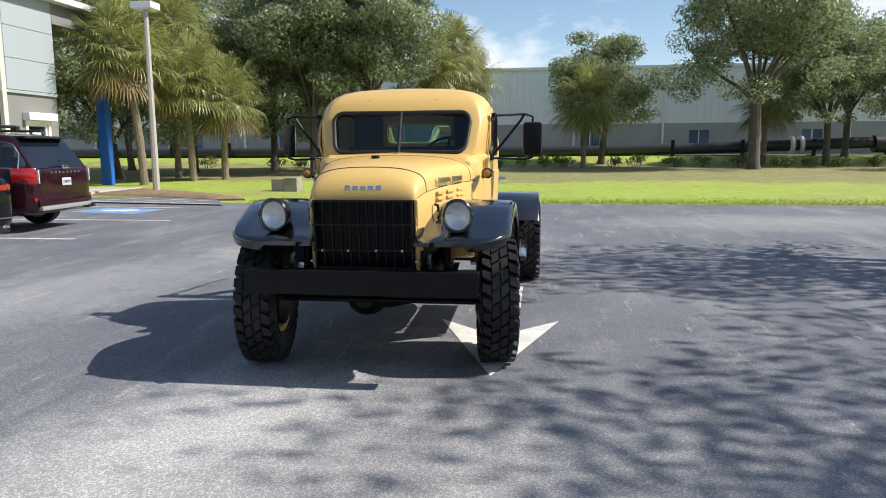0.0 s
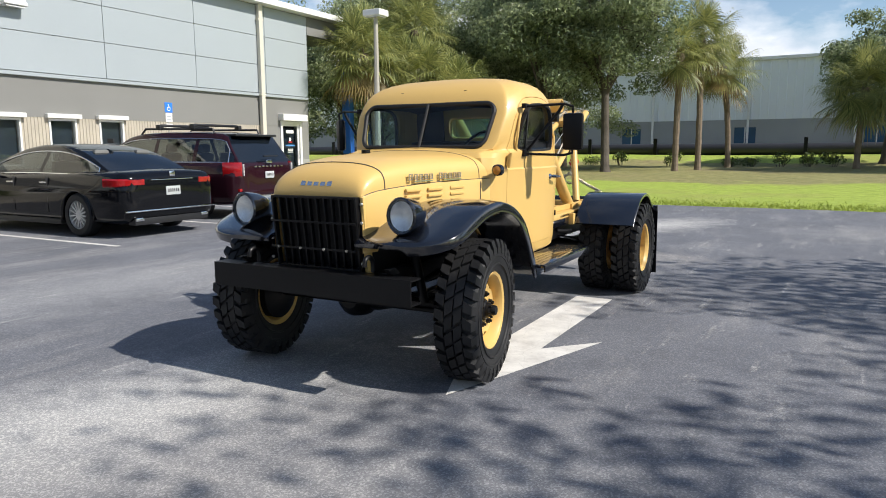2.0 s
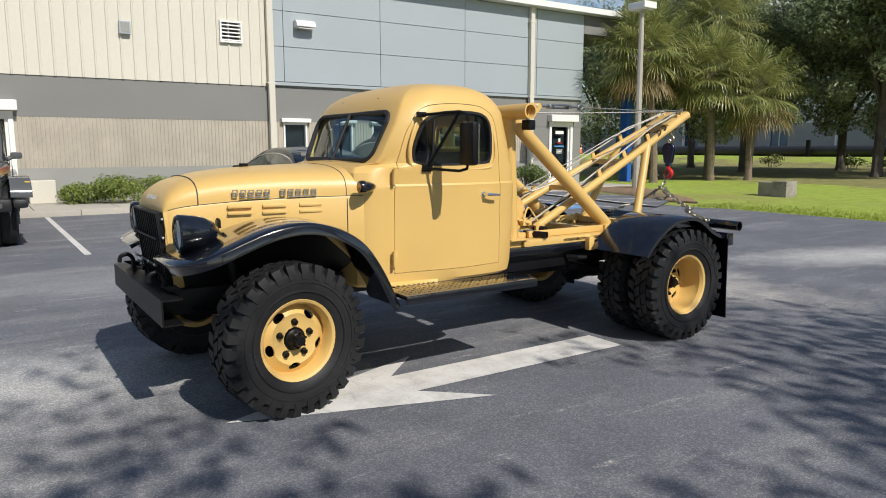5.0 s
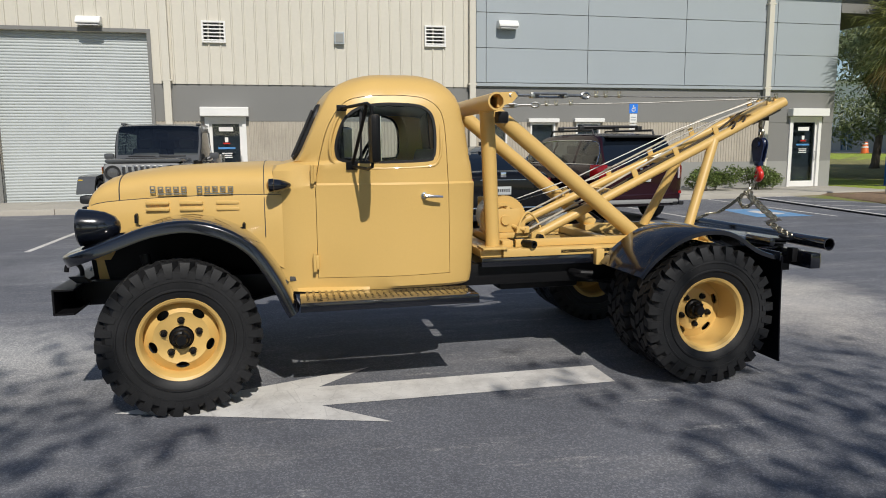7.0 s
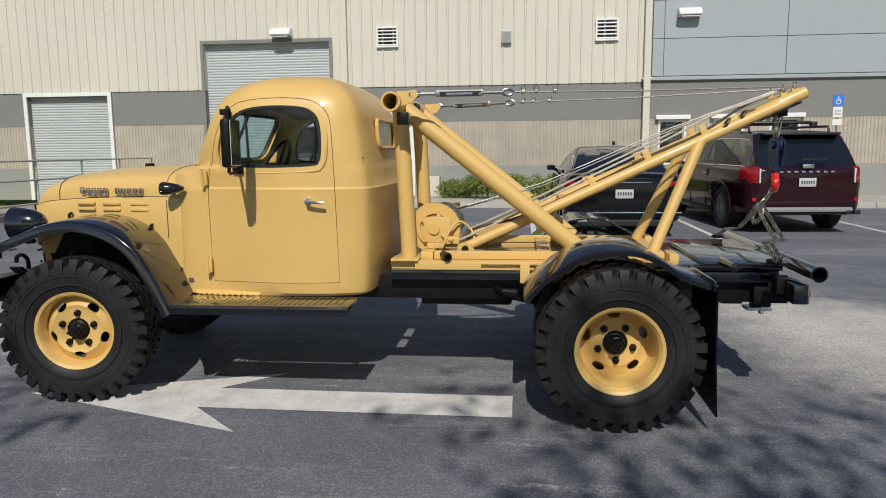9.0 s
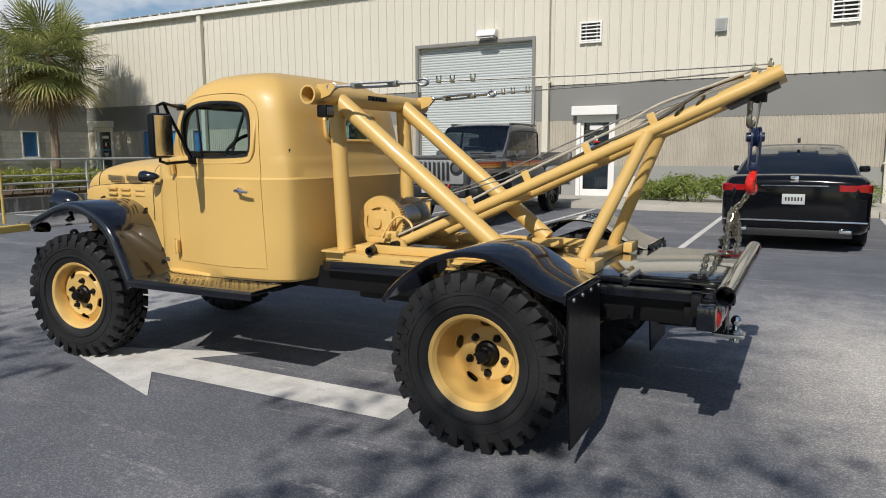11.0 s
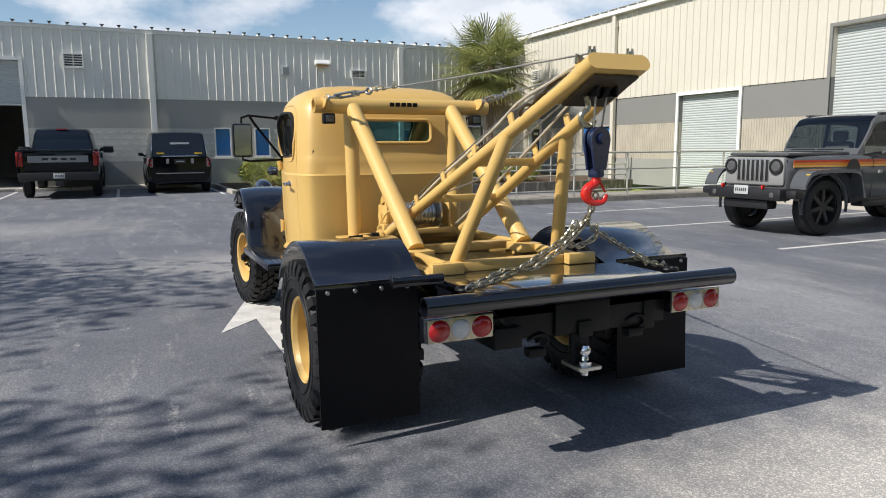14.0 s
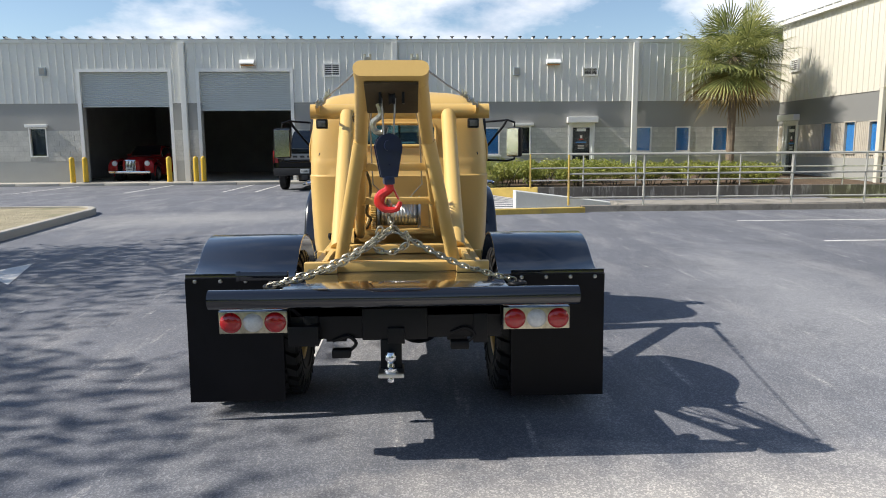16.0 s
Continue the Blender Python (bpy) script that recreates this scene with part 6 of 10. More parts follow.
for sx in (1, -1):
    line = smooth_line([(y, z, 0) for y, z in FEND], 3)
    rows = []
    n = len(line)
    for i, p in enumerate(line):
        y, z = p.x, p.y
        a, b = line[max(i - 1, 0)], line[min(i + 1, n - 1)]
        t = (b - a).normalized()
        nx, nz = -t.y, t.x  # normal in the y-z plane, upwards
        f = min(1.0, i / 8)
        xo = 0.69 + 0.255 * math.sin(f * math.pi / 2)
        xi = max(0.30, hood_w(y) - 0.01) if y < 5.4 else 0.56
        sec = [(xi, 0.0), (xi + 0.35 * (xo - xi), 0.012), (xi + 0.7 * (xo - xi), 0.010), (xo - 0.034, 0.002), (xo - 0.010, -0.005), (xo - 0.003, -0.014), (xo - 0.002, -0.064)]
        rows.append([(sx * x, y + nx * d, z + nz * d) for x, d in sec] + [(sx * x, y + nx * (d - 0.02), z + nz * (d - 0.02)) for x, d in ((xo - 0.014, -0.040), (xo - 0.040, -0.004), (xi, -0.005))])
    bm = bmesh.new()
    add_loft(bm, rows, True, True)
    fender = tp("front_fender", bm, BLACK, angle=45)
    # inner apron
    bm = bmesh.new()
    rows = [[(sx * (hood_w(y) if y < 5.4 else 0.56), y, z - 0.01) for y, z in ((4.40, 0.94), (4.6, 1.05), (4.9, 1.125), (5.2, 1.06), (5.41, 0.85))], [(sx * 0.36, y, 0.72) for y in (4.40, 4.6, 4.9, 5.2, 5.41)]]
    add_loft(bm, rows, False, False)
    tp("apron", bm, SATIN, fender)
    # running board
    bm = bmesh.new()
    add_box(bm, (sx * 0.845, 6.09, 0.642), (0.275, 1.07, 0.030), 0.010)
    rb = tp("running_board", bm, BLACK)
    bm = bmesh.new()
    for i in range(26):
        for j in range(6):
            add_box(bm, (sx * (0.735 + 0.040 * j), 5.60 + 0.0385 * i, 0.6595), (0.018, 0.004, 0.0022), 0.0, Matrix.Rotation(radians(45 if (i + j) % 2 else -45), 3, "Z"))
    tagged(tp("tread_pattern", bm, BLACK, rb, smooth=False), "raised diamond tread", kind="stuff")
    bm = bmesh.new()
    add_box(bm, (sx * 0.983, 6.09, 0.625), (0.012, 1.07, 0.05), 0.004)
    tp("edge_strip", bm, BLACK, rb)
    tbox("board_bracket", (sx * 0.45 - 0.2, 5.75, 0.58), (sx * 0.45 + 0.2, 5.79, 0.625), SATIN, rb)
    tbox("board_bracket", (sx * 0.45 - 0.2, 6.45, 0.58), (sx * 0.45 + 0.2, 6.49, 0.625), SATIN, rb)
    # headlamp on a short stalk
    m = Matrix.Translation((sx * 0.605, 4.355, 1.088)) @ Matrix.Diagonal((0.9, 0.9, 0.97, 1)) @ Matrix.Rotation(radians(90), 4, "Z")
    bm = bmesh.new()
    add_lathe(bm, [(0.0, 0.235), (0.03, 0.23), (0.065, 0.205), (0.092, 0.15), (0.104, 0.09), (0.110, 0.04), (0.112, 0.02), (0.113, 0.0), (0.104, -0.012), (0.094, -0.006), (0.092, 0.01)], 28, m)
    hl = tp("headlamp", bm, BLACK)
    bm = bmesh.new()
    add_lathe(bm, [(0.0, -0.022), (0.04, -0.018), (0.075, -0.008), (0.093, 0.006)], 28, m)
    lens = tp("lens", bm, LENSGLASS, hl, "clear domed glass lens")
    bm = bmesh.new()
    add_lathe(bm, [(0.0, 0.07), (0.05, 0.05), (0.09, 0.012)], 24, m)
    tp("reflector", bm, LAMPSILVER, hl)
    ttube("stalk", [(sx * 0.605, 4.45, 1.01), (sx * 0.605, 4.45, 0.96)], 0.03, BLACK, hl)
    # door mirror on tubular arms
    bm = bmesh.new()
    add_box(bm, (sx * 1.028, 5.995, 1.585), (0.15, 0.055, 0.27), 0.024)
    swivel = Matrix.Translation((sx * 1.028, 5.995, 0)) @ Matrix.Rotation(radians(0 if sx > 0 else -46), 4, "Z") @ Matrix.Translation((-sx * 1.028, -5.995, 0))
    bmesh.ops.transform(bm, matrix=swivel, verts=bm.verts)
    mir = tp("mirror", bm, SATIN)
    bm = bmesh.new()
    add_box(bm, (sx * 1.028, 6.0245, 1.585), (0.128, 0.006, 0.245), 0.002)
    bmesh.ops.transform(bm, matrix=swivel, verts=bm.verts)
    tp("mirror_glass", bm, CHROME, mir, "mirror glass", smooth=False)
    ttube("arm", [(sx * 0.73, 5.84, 1.77), (sx * 0.97, 5.965, 1.785), (sx * 1.028, 5.98, 1.765), (sx * 1.028, 5.985, 1.72)], 0.0095, SATIN, mir, 8)
    ttube("arm", [(sx * 0.745, 5.90, 1.425), (sx * 0.97, 5.965, 1.415), (sx * 1.028, 5.98, 1.43), (sx * 1.028, 5.985, 1.46)], 0.0095, SATIN, mir, 8)
    ttube("brace", [(sx * 0.745, 5.90, 1.44), (sx * 0.93, 5.955, 1.73), (sx * 0.96, 5.962, 1.782)], 0.011, SATIN, mir, 8)
    tbox("bracket", (sx * 0.735 - 0.012, 5.86, 1.405), (sx * 0.735 + 0.02, 5.93, 1.455), SATIN, mir)
    tbox("bracket", (sx * 0.715 - 0.012, 5.81, 1.755), (sx * 0.715 + 0.02, 5.87, 1.79), SATIN, mir)


# ---- wheels ----
def tyre_mesh(R=0.459, w=0.256):
    bm = bmesh.new()
    rim_r = 0.236
    h = w / 2
    prof = [(rim_r, -h * 0.72), (rim_r + 0.02, -h * 0.86), (0.30, -h * 0.97), (0.36, -h * 1.0), (0.40, -h * 0.98), (R - 0.050, -h * 0.90), (R - 0.032, -h * 0.70), (R - 0.022, -h * 0.3), (R - 0.022, h * 0.3), (R - 0.032, h * 0.70), (R - 0.050, h * 0.90), (0.40, h * 0.98), (0.36, h * 1.0), (0.30, h * 0.97), (rim_r + 0.02, h * 0.86), (rim_r, h * 0.72)]
    add_lathe(bm, prof, 60, close=False)
    # raised sidewall rings
    for s in (1, -1):
        for r in (0.292, 0.345):
            add_lathe(bm, [(r, s * h * 0.97), (r + 0.004, s * (h * 0.99 + 0.005)), (r + 0.012, s * (h * 0.99 + 0.005)), (r + 0.016, s * h * 0.97)], 60)
    n = 30

    def lug(ang, x0, x1, tw0, tw1, skew, r0, r1, chamfer=0.8):
        vs = []
        for r, k in ((r0, 1.0), (r1, chamfer)):
            for x, tw, sk in ((x0, tw0, -skew), (x1, tw1, skew)):
                for s in (-1, 1):
                    a = ang + (s * tw * k / 2 + sk) / R
                    xm = (x0 + x1) / 2 + (x - (x0 + x1) / 2) * (1 if k == 1 else 0.94)
                    vs.append(bm.verts.new((xm, r * math.cos(a), r * math.sin(a))))
        for q in ((0, 1, 3, 2), (4, 6, 7, 5), (0, 4, 5, 1), (2, 3, 7, 6), (0, 2, 6, 4), (1, 5, 7, 3)):
            bm.faces.new([vs[i] for i in q])
    for i in range(n):
        a = 2 * math.pi * i / n
        half = math.pi / n
        for s in (1, -1):
            b = a + (half if s > 0 else 0)
            lug(b, s * h * 0.47, s * h * 0.93, 0.074, 0.058, 0.012 * s, R - 0.040, R, 0.88)
            # shoulder block reaching down the sidewall
            c = b + 0.014 / R
            vs = []
            for (r, x), tw in (((R - 0.003, s * h * 0.93), 0.054), ((R - 0.045, s * h * 1.035), 0.052), ((R - 0.088, s * h * 1.03), 0.044)):
                for d in (-1, 1):
                    vs.append(bm.verts.new((x, r * math.cos(c + d * tw / 2 / R), r * math.sin(c + d * tw / 2 / R))))
            inn = []
            for (r, x), tw in (((R - 0.03, s * h * 0.75), 0.06), ((R - 0.06, s * h * 0.86), 0.056), ((R - 0.091, s * h * 0.95), 0.046)):
                for d in (-1, 1):
                    inn.append(bm.verts.new((x, r * math.cos(c + d * tw / 2 / R), r * math.sin(c + d * tw / 2 / R))))
            for q in ((0, 1, 3, 2), (2, 3, 5, 4)):
                bm.faces.new([vs[k] for k in q])
            for k in (0, 2):
                bm.faces.new((vs[k], vs[k + 2], inn[k + 2], inn[k]))
                bm.faces.new((vs[k + 1], inn[k + 1], inn[k + 3], vs[k + 3]))
            bm.faces.new((vs[4], vs[5], inn[5], inn[4]))
            lug(b + half * 1.05, s * h * 0.03, s * h * 0.43, 0.080, 0.082, -0.016 * s, R - 0.030, R - 0.002, 0.92)
    bmesh.ops.recalc_face_normals(bm, faces=bm.faces)
    return bm


def rim_mesh(deep):
    """Steel disc wheel with five oval hand holes; x points outwards."""
    bm = bmesh.new()
    h = 0.258 / 2 * 0.72
    if deep:
        disc = [(0.075, -0.085), (0.15, -0.085), (0.165, -0.095), (0.21, -0.10), (0.225, -0.075)]
    else:
        disc = [(0.075, 0.045), (0.14, 0.045), (0.165, 0.055), (0.20, 0.03), (0.225, 0.01)]
    x_in = disc[-1][1]
    prof = disc + [(0.228, h - 0.02), (0.244, h + 0.004), (0.262, h + 0.012), (0.268, h + 0.004), (0.262, h - 0.006), (0.250, h - 0.012), (0.238, h - 0.03), (0.238, -h), (0.262, -h - 0.008), (0.262, -h - 0.016), (0.232, -h), (0.225, x_in - 0.012)] + [(r, x - 0.012) for r, x in disc[-2::-1]]
    add_lathe(bm, [(r * 0.94, x) for r, x in prof], 48, close=True)
    bmesh.ops.recalc_face_normals(bm, faces=bm.faces)
    for k in range(5):
        a = 2 * math.pi * (k + 0.5) / 5
        o = []
        for j in range(14):
            t = 2 * math.pi * j / 14
            u, v = 0.023 * math.cos(t), 0.038 * math.sin(t)
            r = 0.167 + u
            o.append((r * math.cos(a) - v * math.sin(a), r * math.sin(a) + v * math.cos(a)))
        bm = boolean(bm, prism(o, "x", -0.14, 0.09), "DIFFERENCE")
    return bm


def hub_mesh(deep):
    bm = bmesh.new()
    x0 = -0.085 if deep else 0.045
    add_lathe(bm, [(0.0, x0 + 0.085), (0.028, x0 + 0.083), (0.034, x0 + 0.07), (0.036, x0 + 0.05), (0.046, x0 + 0.045), (0.052, x0 + 0.02), (0.062, x0 + 0.012), (0.068, x0 - 0.02), (0.0, x0 - 0.02)], 20)
    for k in range(6):
        a = 2 * math.pi * k / 6
        add_lathe(bm, [(0.0, x0 + 0.062), (0.008, x0 + 0.06), (0.008, x0 + 0.045)], 6, Matrix.Translation((0, 0.045 * math.cos(a), 0.045 * math.sin(a))))
    bmesh.ops.recalc_face_normals(bm, faces=bm.faces)
    return bm


def nut_mesh(deep):
    bm = bmesh.new()
    x0 = -0.085 if deep else 0.045
    add_lathe(bm, [(0.0, x0 + 0.034), (0.008, x0 + 0.034), (0.010, x0 + 0.024), (0.017, x0 + 0.022), (0.019, x0 - 0.002)], 6)
    add_lathe(bm, [(0.019, x0 + 0.004), (0.024, x0 - 0.002)], 14)
    return bm


def as_mesh(name, bm, material, angle=35):
    ob = part(name, bm, material, None, "", True, angle)
    me = ob.data
    bpy.data.objects.remove(ob)
    return me


def put_mesh(name, me, parent, m, label=""):
    """A further object on a mesh, under a parent, at a pose in the world."""
    ob = new(name, me)
    chain, root = Matrix.Identity(4), parent
    while root:
        chain = root.matrix_basis @ chain
        root = root.parent
    ob.parent = parent
    m = m.copy()
    m.translation *= K
    ob.matrix_basis = chain.inverted() @ m
    if label:
        tagged(ob, label)
    return ob


TYRE, RIMF, RIMR = as_mesh("tyre", tyre_mesh(), RUBBER, 40), as_mesh("wheel", rim_mesh(False), TAN, 30), as_mesh("wheel", rim_mesh(True), TAN, 30)
HUBS = {d: as_mesh("hub", hub_mesh(d), SATIN) for d in (False, True)}
NUTS = {d: as_mesh("wheel_nut", nut_mesh(d), SATIN) for d in (False, True)}
DRUM = bmesh.new()
add_lathe(DRUM, [(0.0, -0.02), (0.16, -0.02), (0.19, -0.03), (0.195, -0.12), (0.10, -0.15), (0.0, -0.15)], 30)
bmesh.ops.recalc_face_normals(DRUM, faces=DRUM.faces)
DRUM = as_mesh("brake_drum", DRUM, SATIN)
for y, xs, deep in ((4.848, (0.85,), False), (8.135, (1.06, 0.72), True)):
    for sx in (1, -1):
        for k, x in enumerate(xs):
            ahead = 0.0 if deep else 0.03 if sx > 0 else 0.19
            m = Matrix.Translation((XC + sx * x + (0.0 if deep else -0.02 if sx > 0 else 0.03) + (9.2 - y) * 0.0125, y - ahead, 0.457)) @ Matrix.Rotation(radians(0.7 if deep else 7.0), 4, "Z") @ Matrix.Rotation(0 if sx > 0 else math.pi, 4, "Z") @ Matrix.Rotation(radians(17 * (k + 1) + (40 if deep else 0)), 4, "X")
            if deep and k == 1:
                m = m @ Matrix.Rotation(math.pi, 4, "Z")
            wh = put_mesh("wheel", RIMR if deep else RIMF, truck, m)
            put_mesh("tyre", TYRE, wh, m, "chunky black off-road tyre with deep lugs")
            if k == 0:
                put_mesh("hub", HUBS[deep], wh, m)
                for j in range(5):
                    a = 2 * math.pi * j / 5
                    put_mesh("wheel_nut", NUTS[deep], wh, m @ Matrix.Translation((0, 0.103 * math.cos(a), 0.103 * math.sin(a))))
            if not deep:
                put_mesh("brake_drum", DRUM, wh, m)

# ---- chassis ----
for sx in (1, -1):
    bm = bmesh.new()
    add_box(bm, (sx * 0.40, 6.75, 0.665), (0.07, 5.0, 0.15), 0.006)
    tp("frame_rail", bm, SATIN)
    # leaf springs
    for yc, L in ((4.905, 1.0), (8.125, 1.25)):
        bm = bmesh.new()
        for k in range(5):
            l = L * (1 - 0.15 * k) / 2
            add_loft(bm, [[(sx * 0.46 - 0.03, yc + l * u, 0.54 + 0.07 * u * u - 0.014 * k + dz) for u, dz in [(-1 + 0.25 * i, 0.0) for i in range(9)] + [(1 - 0.25 * i, 0.011) for i in range(9)]], [(sx * 0.46 + 0.03, yc + l * u, 0.54 + 0.07 * u * u - 0.014 * k + dz) for u, dz in [(-1 + 0.25 * i, 0.0) for i in range(9)] + [(1 - 0.25 * i, 0.011) for i in range(9)]]])
        tp("leaf_spring", bm, SATIN)
for y in (4.4, 5.3, 6.2, 7.1, 8.0, 8.9):
    tbox("crossmember", (-0.37, y - 0.04, 0.62), (0.37, y + 0.04, 0.70), SATIN)
for y in (4.905, 8.125):
    bm = bmesh.new()
    add_tube(bm, [(-0.80, y, 0.457), (-0.25, y, 0.457), (-0.05, y, 0.46), (0.05, y, 0.46), (0.25, y, 0.457), (0.80, y, 0.457)], 0.055, 14, True, [0.05, 0.055, 0.10, 0.10, 0.055, 0.05])
    add_lathe(bm, [(0.0, -0.15), (0.08, -0.145), (0.145, -0.08), (0.16, 0.0), (0.145, 0.08), (0.08, 0.145), (0.0, 0.15)], 20, Matrix.Translation((-0.12, y, 0.46)) @ Matrix.Rotation(radians(90), 4, "Z"))
    tp("axle", bm, SATIN)
ttube("tie_rod", [(-0.68, 4.73, 0.45), (0.68, 4.73, 0.45)], 0.018, SATIN)
ttube("steering_link", [(0.40, 4.72, 0.60), (0.45, 5.1, 0.64)], 0.02, SATIN)
ttube("drive_shaft", [(-0.12, 5.05, 0.48), (-0.05, 6.2, 0.62), (-0.12, 7.95, 0.48)], 0.03, SATIN)
tbox("gearbox", (-0.16, 5.7, 0.52), (0.16, 6.4, 0.80), SATIN, bevel=0.04)
tbox("engine", (-0.24, 4.55, 0.62), (0.24, 5.38, 1.15), SATIN, bevel=0.05)
tbox("fuel_tank", (0.10, 6.95, 0.53), (0.36, 7.55, 0.64), SATIN, bevel=0.03)
tbox("radiator", (-0.30, 4.43, 0.76), (0.30, 4.49, 1.16), SATIN, bevel=0.01)
for sx in (1, -1):
    ttube("shock_absorber", [(sx * 0.52, 4.72, 0.50), (sx * 0.48, 4.66, 0.90)], 0.03, SATIN)
    ttube("air_fitting", [(sx * 0.44, 7.45, 0.67), (sx * 0.52, 7.50, 0.665), (sx * 0.53, 7.58, 0.66)], 0.02, SATIN, n=8)

# ---- wrecker bed ----
tbox("bed_frame", (-0.50, 6.78, 0.728), (0.50, 9.24, 0.79), BLACK, bevel=0.006)
tbox("deck", (-0.50, 7.35, 0.80), (0.50, 9.26, 0.835), BLACK, bevel=0.006)
tbox("deck", (-0.545, 8.70, 0.836), (0.545, 9.30, 0.858), BLACK, bevel=0.006)
sub = tbox("subframe", (-0.47, 6.78, 0.792), (0.47, 6.93, 0.845), TAN)
for sx in (1, -1):
    tbox("side_channel", (sx * 0.45 - 0.05, 6.935, 0.792), (sx * 0.45 + 0.05, 8.50, 0.846), TAN, sub)
    tbox("side_flange", (sx * 0.405 - 0.015, 7.05, 0.848), (sx * 0.405 + 0.015, 8.48, 0.90), TAN, sub)
    tbox("channel_end", (sx * 0.42 - 0.09, 8.505, 0.838), (sx * 0.42 + 0.09, 8.56, 0.90), TAN, sub)
    tbox("foot_plate", (sx * 0.44 - 0.08, 6.785, 0.848), (sx * 0.44 + 0.08, 6.96, 0.862), TAN, sub)
for y in (7.0, 7.75, 8.46):
    tbox("cross_channel", (-0.395, y - 0.04, 0.836), (0.395, y + 0.04, 0.89), TAN, sub)
hollow("cross_tube", (-0.70, 6.83, 1.825), (0.665, 6.83, 1.825), 0.058, TAN)
for k in range(5):
    bm = bmesh.new()
    add_box(bm, (-0.08 + 0.045 * k, 6.893, 1.836), (0.034, 0.012, 0.030), 0.003)
    tp("letter_bar", bm, SATIN)
for sx in (1, -1):
    ttube("upright", [(sx * 0.40, 6.885, 0.862), (sx * 0.40, 6.86, 1.45), (sx * 0.40, 6.84, 1.80)], 0.051, TAN)
    dg = ttube("diagonal_tube", [(sx * 0.385, 6.86, 1.80), (sx * 0.368, 7.985, 0.90)], 0.055, TAN, n=18)
    tbox("foot_plate", (sx * 0.368 - 0.075, 7.90, 0.847), (sx * 0.368 + 0.075, 8.09, 0.902), TAN, dg)
    rail = ttube("boom_rail", [(sx * 0.285, 7.23, 0.90), (sx * 0.205, 8.3, 1.382), (sx * 0.125, 9.30, 1.832)], 0.034, TAN, n=18)
    for f in (0.24, 0.41, 0.58, 0.75):
        p = Vector((sx * 0.285, 7.23, 0.90)).lerp(Vector((sx * 0.125, 9.30, 1.832)), f)
        bm = bmesh.new()
        add_box(bm, (p.x, p.y - 0.022, p.z + 0.050), (0.012, 0.044, 0.075), 0.003, Matrix.Rotation(math.atan2(0.932, 2.07), 3, "X"))
        tp("cable_guide", bm, TAN, rail)
    ttube("boom_strut", [(sx * 0.32, 8.44, 0.885), (sx * 0.175, 8.74, 1.575)], 0.037, TAN)
    # pivot ears and turnbuckle ears
    bm = prism([(7.19, 0.846), (7.33, 0.846), (7.285, 0.93), (7.23, 0.945), (7.195, 0.93)], "x", sx * 0.325, sx * 0.345)
    tp("pivot_ear", bm, TAN, sub)
    ttube("pivot_pin", [(sx * 0.27, 7.245, 0.905), (sx * 0.40, 7.245, 0.905)], 0.022, SATIN, sub)
    for xx in (0.60,):
        bm = prism([(6.85, 1.79), (6.86, 1.885), (6.97, 1.89), (6.99, 1.862), (6.95, 1.82)], "x", sx * xx - 0.012, sx * xx + 0.012)
        tp("cable_ear", bm, TAN)
        # turnbuckle and stay cable to the boom head
        a, b = Vector((sx * 0.60, 6.965, 1.868)), Vector((sx * 0.10, 9.33, 1.918))
        d = (b - a).normalized()
        tb = bmesh.new()
        s0, s1 = a + d * 0.14, a + d * 0.40
        for off in (0.017, -0.017):
            o = d.cross(Vector((0, 0, 1))).normalized() * off + Vector((0, 0, off * 0.6))
            add_tube(tb, [s0 + o, s1 + o], 0.009, 6)
        for e0 in (s0, s1):
            add_box(tb, e0, (0.044, 0.03, 0.034), 0.006)
        add_tube(tb, [a, s0 + d * 0.05], 0.010, 6)
        add_tube(tb, [s1 - d * 0.05, a + d * 0.54], 0.010, 6)
        for f, rr in ((0.0, 0.022), (0.565, 0.023)):
            add_tube(tb, [a + d * f + Vector((0, 0, rr * 0.8 * math.cos(t))) + d * (rr * 1.4 * math.sin(t)) for t in [2 * math.pi * k / 12 for k in range(13)]], 0.009, 6, False)
        for f in (0.66, 0.74, 0.86):
            cl = bmesh.new()
            add_box(cl, a + d * f, (0.022, 0.024, 0.024), 0.004)
            for off in (0.012, -0.012):
                add_tube(cl, [a + d * (f + off), a + d * (f + off) + Vector((0, 0, 0.032))], 0.004, 5)
            tp("cable_clip", cl, CHAIN)
        tp("turnbuckle", tb, STEEL)
        ttube("stay_cable", [a + d * 0.61, a.lerp(b, 0.6) + Vector((0, 0, -0.008)), b], 0.005, WIREROPE, n=6)
        for k in range(2):
            clamp = bmesh.new()
            c = b - d * (0.0 + 0.075 * k) + Vector((0, 0, -0.022 * k))
            add_box(clamp, c, (0.03, 0.025, 0.03), 0.006)
            for ss in (-1, 1):
                add_tube(clamp, [c + Vector((0.012 * ss, 0, 0)), c + Vector((0.012 * ss, 0, 0.028))], 0.006, 6)
            tp("cable_clamp", clamp, CHAIN)
            tbox("cable_lug", (c.x - 0.010, c.y - 0.018, c.z - 0.055), (c.x + 0.010, c.y + 0.018, c.z - 0.012), TAN)
    # work lamp under the tube
    bm = bmesh.new()
    add_box(bm, (sx * 0.575, 6.89, 1.728), (0.085, 0.07, 0.075), 0.012)
    wl_ = tp("work_lamp", bm, SATIN)
    tbox("lens", (sx * 0.575 - 0.030, 6.926, 1.705), (sx * 0.575 + 0.030, 6.931, 1.751), DIMLENS, wl_, 0.001)
